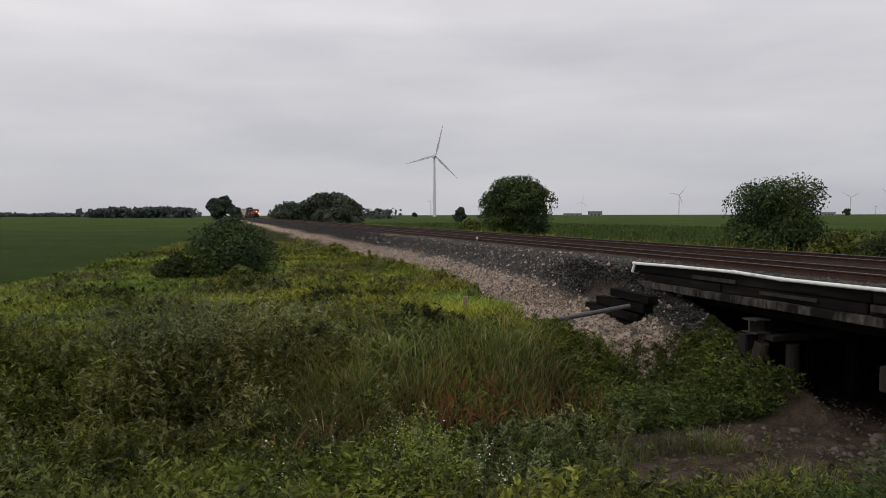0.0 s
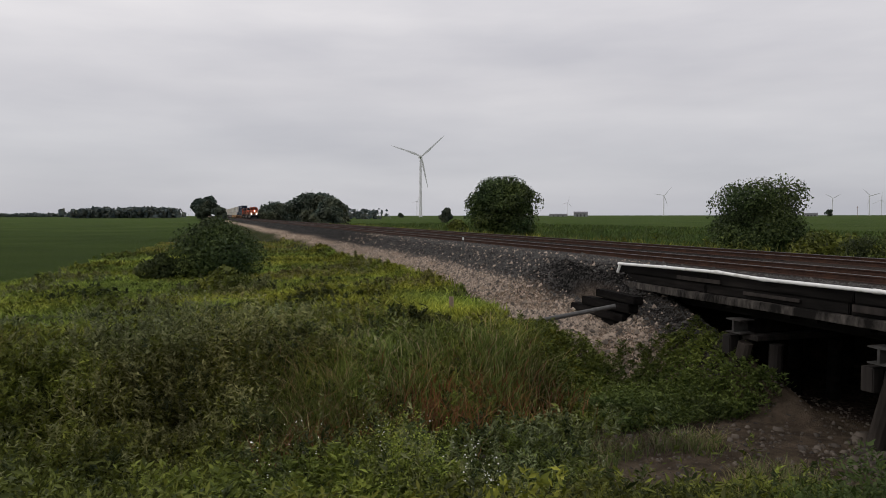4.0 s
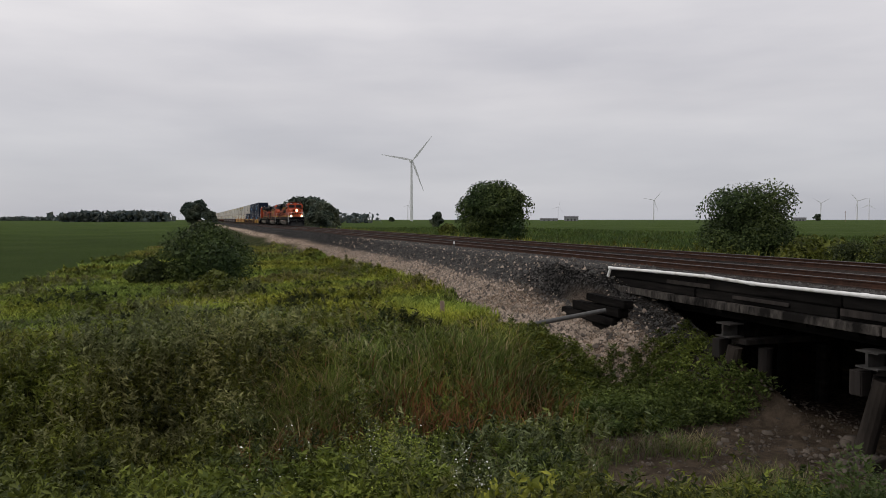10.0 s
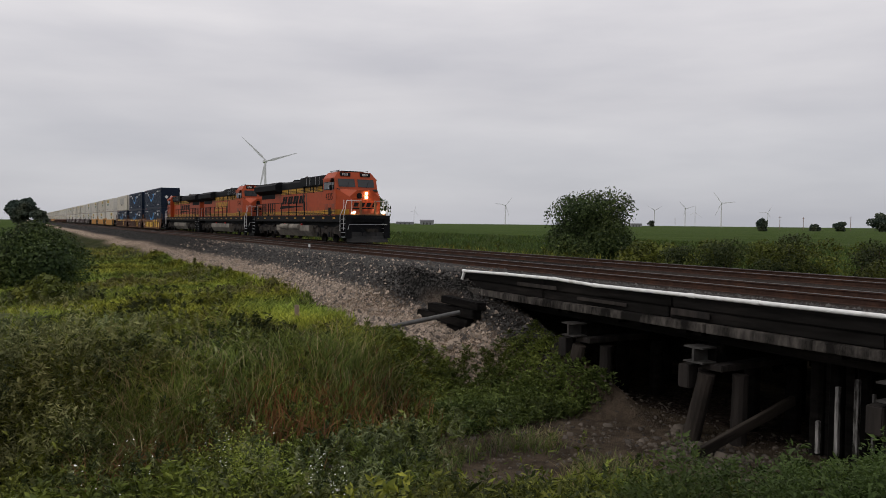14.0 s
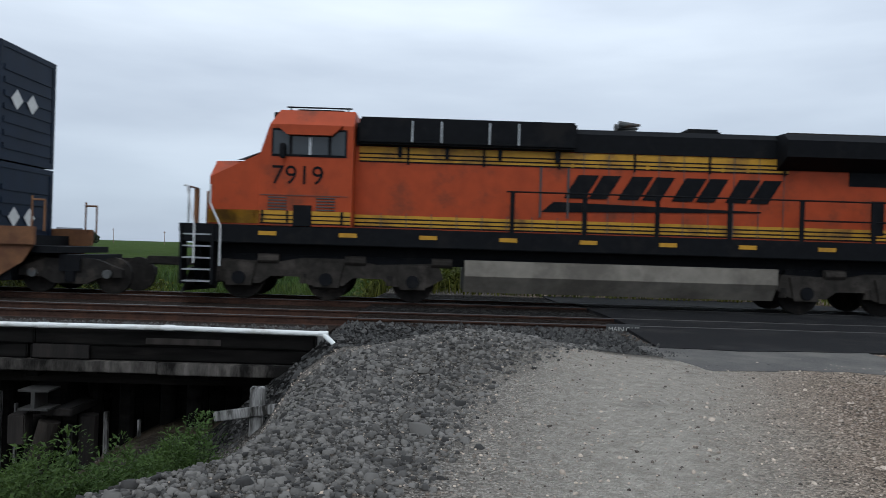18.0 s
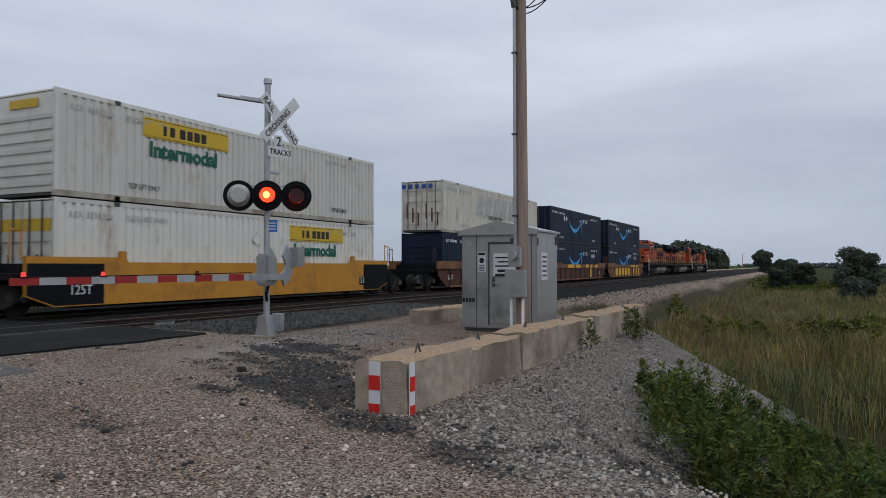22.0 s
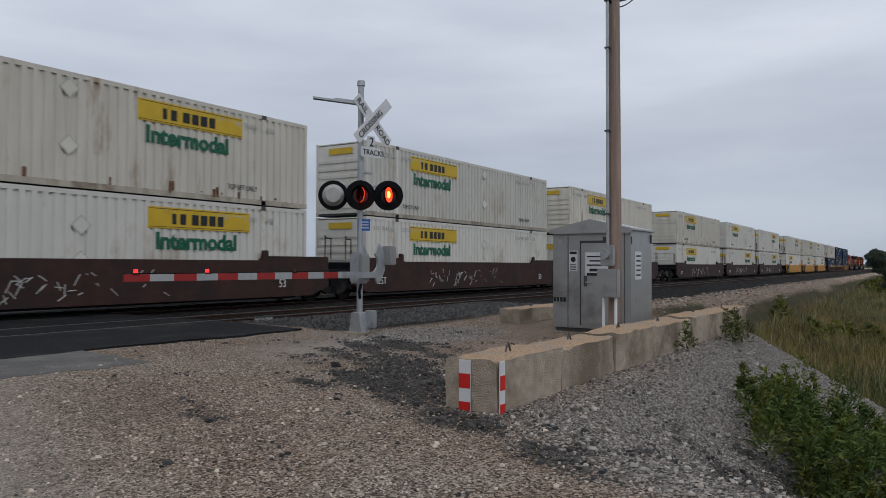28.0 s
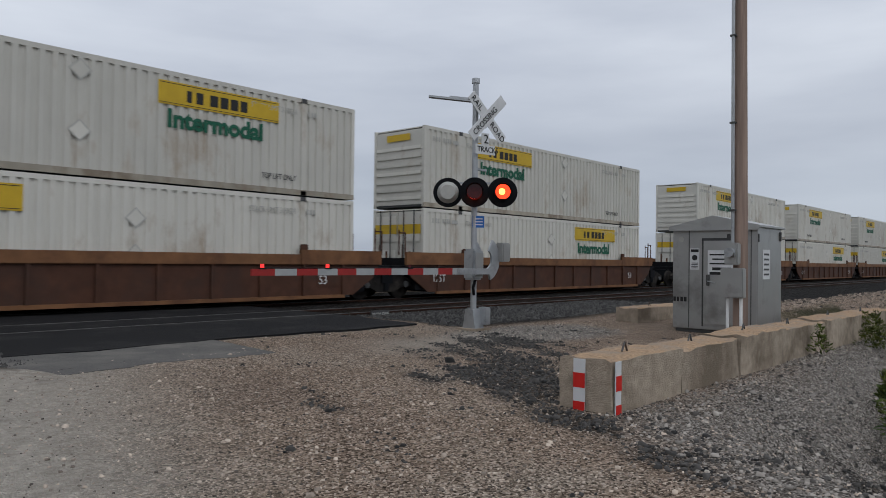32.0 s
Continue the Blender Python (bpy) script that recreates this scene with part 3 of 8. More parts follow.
def greyed(x, y):
    """Share of grey-white crushed stone on the shoulder and round the signal mast."""
    wob = 0.7 * wave(x, y, 1.0, 43) + 0.3 * wave(x, y, 3.0, 44)
    side = smooth(0.6, -0.9, y + wob - np.interp(x, [2, 4, 5.5, 7, 12, 30], [-3, 0.2, 2.8, 3.9, 4.2, 4.2]))
    mast = np.exp(-((x - 12.4) / 2.2) ** 2 - ((y - 8.6) / 1.2) ** 2)
    heap = smooth(3.2, 1.2, x + wob) * smooth(3.0, 5.0, y) * (x > -6)
    return np.clip(side + smooth(0.25, 0.6, mast + 0.3 * wob) + heap, 0, 1)


def rusted(y):
    """Share of rust-brown ballast between and beside the rails."""
    near = np.maximum(smooth(1.75, 1.25, np.abs(y - NEAR_Y)), smooth(1.75, 1.25, np.abs(y - FAR_Y)))
    return 0.9 * near


def rubble(x, y):
    """Share of pale rubble along the foot of the far ballast."""
    wob = wave(x, y, 0.5, 47) + 0.5 * wave(x, y, 1.6, 48)
    return smooth(21, 24, x) * smooth(0.25, 0.7, np.exp(-((y - 8.2 + 0.5 * wob) / 1.0) ** 2) + 0.15 * wob)


def packed(x, y):
    """Share of pale, tyre-packed fines on the road."""
    wob = 0.6 * wave(x, y, 0.9, 13) + 0.25 * wave(x, y, 3.2, 14)
    a = np.exp(-((x - 0.30 * y + 0.4 * wob) / (0.5 + 0.13 * np.abs(y))) ** 2) * smooth(0.5, 3.5, y) * smooth(11.5, 10.8, y)
    b = 0.7 * np.exp(-((x - 9.6 + wob) / 1.6) ** 2 - ((y - 8.6) / 1.0) ** 2)
    return np.clip(a + b, 0, 1)


def spread(lo, hi, step, reach, grow=1.18):
    core = list(np.arange(lo, hi + 1e-6, step))
    a, d = hi, step
    while a < reach:
        d *= grow
        a += d
        core.append(a)
    a, d = lo, step
    while a > -reach:
        d *= grow
        a -= d
        core.insert(0, a)
    return np.array(core)


def sheet_mesh(name, xs, ys, fz, material):
    X, Y = np.meshgrid(xs, ys)
    Z = fz(X, Y)
    nx, ny = len(xs), len(ys)
    co = np.stack([X, Y, Z], -1).reshape(-1, 3)
    i = np.arange(nx * ny).reshape(ny, nx)
    q = np.stack([i[:-1, :-1], i[:-1, 1:], i[1:, 1:], i[1:, :-1]], -1).reshape(-1, 4)
    me = bpy.data.meshes.new(name)
    me.vertices.add(len(co))
    me.vertices.foreach_set("co", co.ravel())
    me.loops.add(q.size)
    me.loops.foreach_set("vertex_index", q.ravel())
    me.polygons.add(len(q))
    me.polygons.foreach_set("loop_start", np.arange(0, q.size, 4))
    me.polygons.foreach_set("loop_total", np.full(len(q), 4))
    me.polygons.foreach_set("use_smooth", np.ones(len(q), bool))
    me.materials.append(material)
    me.update(calc_edges=True)
    return me, X, Y


g_me, gx, gy = sheet_mesh("ground", spread(-34, 26, 0.28, 3600), spread(-16, 30, 0.28, 3600), land, M_GROUND)
zr, zg, zb = zones(gx, gy)
att = g_me.color_attributes.new("zone", "FLOAT_COLOR", "POINT")
att.data.foreach_set("color", np.stack([zr, zg, zb, 0.95 * packed(gx, gy)], -1).astype(np.float32).ravel())
mud_att = g_me.color_attributes.new("mud", "FLOAT_COLOR", "POINT")
zm = muddy(gx, gy)
mud_att.data.foreach_set("color", np.stack([zm, rusted(gy), slaggy(gx, gy), greyed(gx, gy)], -1).astype(np.float32).ravel())
tagged(new("ground", g_me), "gravel road, ballast, weedy banks and green fields", "ground", kind="structure")


def strew(name, n, area, size, material, keep, label, sink=0.3, flat=0.7, seed=1, lump=False, level=None):
    """Loose stones as small bedded lumps in one mesh, on the land."""
    r = np.random.RandomState(seed)
    x = r.uniform(area[0], area[1], n * 3)
    y = r.uniform(area[2], area[3], n * 3)
    ok = r.rand(n * 3) < keep(x, y)
    x, y = x[ok][:n], y[ok][:n]
    k = len(x)
    s = size * np.exp(r.normal(0, 0.4, k))
    if lump:
        base = np.array([(1, 0, -0.45), (0, 1, -0.45), (-1, 0, -0.45), (0, -1, -0.45), (0.5, 0.5, 0.6), (-0.5, 0.5, 0.6), (-0.5, -0.5, 0.6), (0.5, -0.5, 0.6)], float)
        tri = np.array([(0, 1, 4), (1, 2, 5), (2, 3, 6), (3, 0, 7), (4, 1, 5), (5, 2, 6), (6, 3, 7), (7, 0, 4), (4, 5, 6), (4, 6, 7)])
    else:
        base = np.array([(1, 0, -0.45), (0, 1, -0.45), (-1, 0, -0.45), (0, -1, -0.45), (0, 0, 1)], float)
        tri = np.array([(0, 1, 4), (1, 2, 4), (2, 3, 4), (3, 0, 4)])
    nv = len(base)
    v = base[None] * r.uniform(0.65, 1.25, (k, nv, 1)) + r.normal(0, 0.14, (k, nv, 3))
    a = r.uniform(0, 6.28, k)
    c, sn = np.cos(a)[:, None], np.sin(a)[:, None]
    vx, vy = v[..., 0] * c - v[..., 1] * sn, v[..., 0] * sn + v[..., 1] * c
    v = np.stack([vx * s[:, None] + x[:, None], vy * s[:, None] + y[:, None], v[..., 2] * s[:, None] * flat + ((land(x, y) if level is None else level) + s * (flat - sink) * 0.6)[:, None]], -1)
    f = (tri[None] + nv * np.arange(k)[:, None, None]).reshape(-1, 3)
    return tagged(new(name, soup(name, v.reshape(-1, 3), f, material)), label, "stones", kind="stuff")


def soup(name, co, tris, material):
    me = bpy.data.meshes.new(name)
    me.vertices.add(len(co))
    me.vertices.foreach_set("co", np.ascontiguousarray(co, dtype=np.float32).ravel())
    me.loops.add(tris.size)
    me.loops.foreach_set("vertex_index", np.ascontiguousarray(tris, dtype=np.int32).ravel())
    me.polygons.add(len(tris))
    me.polygons.foreach_set("loop_start", np.arange(0, tris.size, 3))
    me.polygons.foreach_set("loop_total", np.full(len(tris), 3))
    me.materials.append(material)
    me.update(calc_edges=True)
    return me


# ---- two tracks ----
RAIL = [(-0.075, -0.17), (0.075, -0.17), (0.075, -0.155), (0.012, -0.135), (0.012, -0.045), (0.036, -0.035), (0.036, -0.012), (-0.036, -0.012), (-0.036, -0.035), (-0.012, -0.045), (-0.012, -0.135), (-0.075, -0.155)]
HEAD = [(-0.036, -0.011), (0.036, -0.011), (0.034, -0.002), (0.022, 0.0), (-0.022, 0.0), (-0.034, -0.002)]
tie_bm = boxes((-0.115, 0.115, -1.3, 1.3, -0.33, -0.158), bevel=0.012)
tie_me = bpy.data.meshes.new("sleeper")
tie_bm.to_mesh(tie_me)
tie_bm.free()
tie_me.materials.append(M_TIE)
for track_name, ty in (("near_track", NEAR_Y), ("far_track", FAR_Y)):
    tr = thing(track_name, "rusty railway track with polished rail heads on ballast", "railway track", "railway tracks", "structure", pose(0, ty, 0))
    for side in (-0.755, 0.755):
        rail = part("rail", prism([(a + side, b) for a, b in RAIL], -2600, 2600), M_RAIL, tr)
        part("rail_head", prism([(a + side, b) for a, b in HEAD], -2600, 2600), M_HEAD, rail, "polished steel running surface")
    for i in range(120):
        xx = -42 + i * 0.53
        if not 3.3 < xx < 11.9:
            shared("sleeper", tie_me, tr, pose(xx, random.uniform(-0.04, 0.04), random.uniform(-0.01, 0.005), 0, 0, random.uniform(-0.8, 0.8)))
    far_ties = []
    for i in range(240):
        for xx in (-42 - 0.53 * (i + 1), 21.6 + 0.53 * i):
            far_ties.append((xx - 0.115, xx + 0.115, -1.3, 1.3, -0.33, -0.165))
    fv, ff = [], []
    for a, b, c, d, z0, z1 in far_ties:
        k = len(fv)
        fv += [(a, c, z0), (b, c, z0), (b, d, z0), (a, d, z0), (a, c, z1), (b, c, z1), (b, d, z1), (a, d, z1)]
        ff += [(k + 4, k + 5, k + 6, k + 7), (k, k + 1, k + 5, k + 4), (k + 1, k + 2, k + 6, k + 5), (k + 2, k + 3, k + 7, k + 6), (k + 3, k, k + 4, k + 7)]
    shared("sleeper_row", mesh_from("sleeper_row", fv, ff, M_TIE), tr)["kind"] = "stuff"

# asphalt crossing: apron, strip between the rails, strip between the tracks
cross = thing("crossing_surface", "worn dark asphalt level crossing over two tracks", "road", kind="structure")


def slab(name, x0, x1, y0, y1, z0, z1, skew=0.0, mat=M_ASPH, label=""):
    bm = bmesh.new()
    n = 14
    rows = []
    for i in range(n + 1):
        u = i / n
        xx = x0 + (x1 - x0) * u
        rows.append([(xx + skew * 0, y0 + 0.10 * math.sin(u * 9 + x0) + 0.05 * math.sin(u * 31), z0 - 0.12), (xx, y0 + 0.10 * math.sin(u * 9 + x0) + 0.05 * math.sin(u * 31), z0), (xx + skew, y1, z1), (xx + skew, y1, z1 - 0.12)])
    vs = [[bm.verts.new(p) for p in r] for r in rows]
    for a, b in zip(vs, vs[1:]):
        for k in range(3):
            bm.faces.new((a[k], b[k], b[k + 1], a[k + 1]))
    bm.faces.new(vs[0])
    bm.faces.new(vs[-1][::-1])
    bmesh.ops.recalc_face_normals(bm, faces=bm.faces)
    return part(name, bm, mat, cross, label)


slab("apron", 3.4, 11.4, 11.0, 13.86, -0.03, -0.004, 0.2)
slab("rail_gap_panel", 3.8, 11.6, 14.02, 15.38, -0.006, -0.006)
slab("middle_panel", 3.8, 11.6, 15.54, 18.19, -0.004, -0.004)
slab("rail_gap_panel", 3.8, 11.6, 18.36, 19.70, -0.006, -0.006)
slab("far_apron", 3.4, 11.8, 19.88, 23.5, -0.004, -0.05)
slab("worn_patch", 3.1, 6.6, 9.35, 11.1, -0.085, -0.035, mat=surface("thin_grey_asphalt", (0.085, 0.080, 0.075), 0.9, 0, 0.25, 40, (0.13, 0.12, 0.108), 0.5, 0.9, 0.5, 80), label="thin grey worn asphalt")
for sx in (3.2, 12.4):
    post = thing("track_plate", "small grey plate with white letters beside the rail", "sign", "track name plates", m=pose(sx, 13.5, -0.06))
    part("plate", boxes((0, 0.62, 0, 0.03, -0.06, 0.12)), M_DKGREY, post)
    lettering("plate_word", "MAIN ONE", 0.085, M_PALEGREY, post, 0.03, -0.004, -0.01)

# ---- timber trestle under the near edge ----
br = thing("timber_trestle_bridge", "old blackened timber trestle bridge with a pale lower beam", "bridge", kind="structure")
EDGE = 11.85
for k, (a, b) in enumerate(((-19.4, -15.2), (-15.18, -10.9), (-10.88, -6.4), (-6.38, -1.9))):
    part("kerb_beam", boxes((a, b, EDGE, EDGE + 0.30, -0.36, -0.10), bevel=0.02), M_TIMBER, br)
    part("deck_beam", boxes((a - 0.1, b - 0.12, EDGE + 0.03, EDGE + 0.34, -0.60, -0.365), bevel=0.02), M_TIMBER, br)
for k, (a, b) in enumerate(((-19.2, -17.1), (-17.09, -13.6), (-13.58, -10.0), (-9.98, -7.7), (-7.69, -4.4), (-4.38, -1.95))):
    part("lower_board", boxes((a, b, EDGE - 0.05 - 0.025 * (k % 3), EDGE + 0.4, -0.785 - 0.012 * (k % 2), -0.605), bevel=0.014), M_PALE, br, "pale streaked lower board")
for k in range(30):
    xx = -19.0 + 0.57 * k + random.uniform(-0.15, 0.15)
    part("plank_end", boxes((xx, xx + random.uniform(0.16, 0.34), EDGE + 0.06, EDGE + 0.3, -0.80 - random.uniform(0.02, 0.10), -0.805)), M_TIMBER, br)
for a, b, z0, z1 in ((-16.4, -14.7, -0.34, -0.24), (-13.9, -12.2, -0.50, -0.42), (-10.9, -9.9, -0.52, -0.38), (-6.4, -5.5, -0.58, -0.36), (-4.6, -3.4, -0.32, -0.22)):
    part("patch_board", boxes((a, b, EDGE - 0.035, EDGE, z0, z1), bevel=0.008), M_WEATHERED, br)
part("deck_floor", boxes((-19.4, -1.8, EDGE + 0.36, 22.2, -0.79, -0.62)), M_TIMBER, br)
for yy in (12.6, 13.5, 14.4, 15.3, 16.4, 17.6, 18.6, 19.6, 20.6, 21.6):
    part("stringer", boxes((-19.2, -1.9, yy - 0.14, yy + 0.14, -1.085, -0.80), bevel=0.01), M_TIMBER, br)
part("ballast_bed", boxes((-19.3, -1.8, EDGE + 0.62, 22.1, -0.6, -0.152)), surface("rust_brown_ballast", (0.022, 0.016, 0.013), 0.95, 0, 0.6, 22, (0.05, 0.042, 0.036), 0.3, 6, 0.9, 26, depth=0.03, spec=0.05), br, "rust-brown ballast on the deck")
part("ballast_face", boxes((-19.3, -1.8, EDGE + 0.31, EDGE + 0.6, -0.42, -0.155)), M_STONE, br)
for bi, bx in enumerate((-14.12, -10.22, -6.33)):
    # steel cap beam seen end-on over a timber cap and raking piles
    cap = prism([(bx - 0.24, -1.42), (bx + 0.24, -1.42), (bx + 0.24, -1.39), (bx + 0.03, -1.385), (bx + 0.03, -1.125), (bx + 0.24, -1.12), (bx + 0.24, -1.09), (bx - 0.24, -1.09), (bx - 0.24, -1.12), (bx - 0.03, -1.125), (bx - 0.03, -1.385), (bx - 0.24, -1.39)], 11.74, 12.15, "y")
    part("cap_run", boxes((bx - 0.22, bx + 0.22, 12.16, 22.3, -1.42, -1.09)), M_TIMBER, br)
    bent = part("cap_beam", cap, M_STEELCAP, br, "grey weathered steel cap beam")
    part("timber_cap", boxes((bx - 0.02, bx + 0.50, 12.0, 22.2, -1.56, -1.425), bevel=0.02), M_WEATHERED, bent)
    part("hanging_block", boxes((bx - 0.42, bx - 0.14, 11.78, 12.05, -1.98, -1.50), bevel=0.02), M_WEATHERED, bent)
    part("front_pile", rod(bmesh.new(), (bx - 0.38, 11.80, -4.2), (bx + 0.16, 11.98, -1.63), 0.20, 0.165, 12), M_PILE, bent, "grey weathered round pile")
    part("front_pile", rod(bmesh.new(), (bx - 0.62, 12.3, -4.2), (bx - 0.18, 12.3, -1.63), 0.14, 0.12, 12), M_WEATHERED, bent)
    part("front_pile", rod(bmesh.new(), (bx + 0.50, 12.5, -4.2), (bx + 0.55, 12.5, -1.63), 0.17, 0.155, 12), M_WEATHERED, bent)
    for j, yy in enumerate((13.6, 15.2, 16.8, 18.6, 20.4, 21.9)):
        for k in range(2):
            part("pile", rod(bmesh.new(), (bx - 0.05 + 0.5 * k, yy + 0.7 * k, -4.2), (bx + 0.5 * k, yy + 0.7 * k, -1.63), 0.19, 0.16, 10), M_TIMBER, bent)
    if bi == 1:
        brace = part("sway_brace", boxes((-0.05, 0.05, -0.10, 0.10, -1.45, 1.45), bevel=0.01), M_PILE, bent)
        brace.matrix_basis = look((-9.43, 12.40, -2.61), (-9.48, 11.00, -2.99))
for xx, yy in ((-8.6, 13.4), (-8.2, 14.2), (-7.9, 12.9), (-7.5, 13.1), (-7.0, 13.4), (-5.9, 13.0), (-5.3, 12.9), (-4.7, 13.2), (-4.1, 12.8)):
    part("bulkhead_pile", rod(bmesh.new(), (xx, yy, -4.0), (xx, yy, -1.0), 0.15, 0.13, 10), M_TIMBER, br)
# daylight between the planks, imitated by narrow pale strips
for xx, z0, z1, w in ((-8.08, -2.80, -2.2, 0.03), (-7.72, -2.75, -1.5, 0.035), (-7.37, -2.74, -1.3, 0.04), (-7.08, -2.6, -1.5, 0.02), (-6.16, -2.61, -1.85, 0.035), (-5.84, -1.98, -1.71, 0.03), (-5.54, -2.61, -1.6, 0.035), (-4.98, -2.04, -1.72, 0.02)):
    part("batten", boxes((xx - w, xx + w, 12.58, 12.66, z0, z1), bevel=0.006), M_STREAKGAP, br, "narrow pale strip standing for daylight between planks")
for x0, x1, y0, y1, zz, hh, tip in ((-19.25, -17.2, 11.05, 11.35, -0.86, 0.22, 1.0), (-20.0, -17.4, 11.00, 11.32, -1.12, 0.25, -0.6), (-20.6, -17.6, 10.95, 11.28, -1.40, 0.24, 0.5), (-20.0, -18.0, 11.02, 11.30, -1.66, 0.24, 0.0)):
    wt = part("wing_timber", boxes(((x0 - x1) / 2, (x1 - x0) / 2, y0, y1, -hh, 0), bevel=0.02), M_TIMBER, br)
    wt.matrix_basis = pose((x0 + x1) / 2, 0, zz, 0, tip, 0)
for k in range(23):
    xx = -8.75 + 0.295 * k
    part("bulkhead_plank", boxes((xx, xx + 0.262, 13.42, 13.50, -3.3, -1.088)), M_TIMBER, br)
for x0, x1, side in ((-19.6, -19.3, 0), (-2.0, -1.7, 1)):
    part("end_wall", boxes((x0, x1, 11.9, 22.2, -3.4, -0.95)), M_TIMBER, br)

pipe = thing("white_conduit", "long white plastic conduit sagging along the bridge edge", "pipe")
PIPE = [(-19.10, 11.70, -0.36), (-19.02, 11.74, -0.10), (-16.8, 11.76, -0.06), (-14.7, 11.76, -0.04), (-13.2, 11.78, -0.09), (-10.3, 11.76, -0.07), (-8.8, 11.76, -0.06), (-6.2, 11.76, -0.05), (-4.2, 11.76, -0.04), (-1.75, 11.74, -0.065), (-1.47, 11.55, -0.275)]
for a, b in zip(PIPE, PIPE[1:]):
    part("pipe_length", rod(bmesh.new(), a, b, 0.042, n=12), M_PVC, pipe)
for p in PIPE[1:-1]:
    part("coupling", rod(bmesh.new(), (p[0] - 0.08, p[1], p[2]), (p[0] + 0.08, p[1], p[2]), 0.050, n=12), M_PVC, pipe)
grey = thing("grey_pipe", "grey steel pipe leaning on the stony slope", "pipe")
part("tube", rod(bmesh.new(), (-18.45, 8.3, -1.66), (-17.9, 10.9, -1.20), 0.065, n=12), M_IRON, grey)
stake = thing("wooden_stake", "weathered wooden stake in the grass", "post")
part("stake", rod(bmesh.new(), (-20.65, 7.0, -2.2), (-20.65, 7.0, -1.09), 0.085, 0.07, 9), M_POLE, stake)
xpost = thing("cross_marker", "weathered timber post with a crossboard at the bridge end", "post")
part("post", boxes((-2.60, -2.40, 10.55, 10.70, -2.4, -0.72), bevel=0.015), M_STREAKGAP, xpost)
part("board", boxes((-0.55, 0.55, -0.045, 0.0, -0.07, 0.07), bevel=0.01), M_STREAKGAP, xpost).matrix_basis = pose(-2.55, 10.545, -1.06, 0, -9, 0)
marker = thing("cable_marker", "thin white-tipped marker post on the ballast slope", "post")
part("rod", rod(bmesh.new(), (-30.8, 11.0, -0.7), (-30.8, 11.0, 0.25), 0.03, n=8), M_IRON, marker)
part("tip", rod(bmesh.new(), (-30.8, 11.0, 0.25), (-30.8, 11.0, 0.36), 0.045, n=8), M_WHITE, marker)


# ---- the train ----
SPEED, LEAD0 = 25.46, 14.88 - 19 * 25.46      # place of the first container's front end at 0 s
MOVERS = []


def mirrored(fn):
    """Call fn for both sides of the train: 1 is the side with y < 0."""
    for side in (1, -1):
        fn(side)


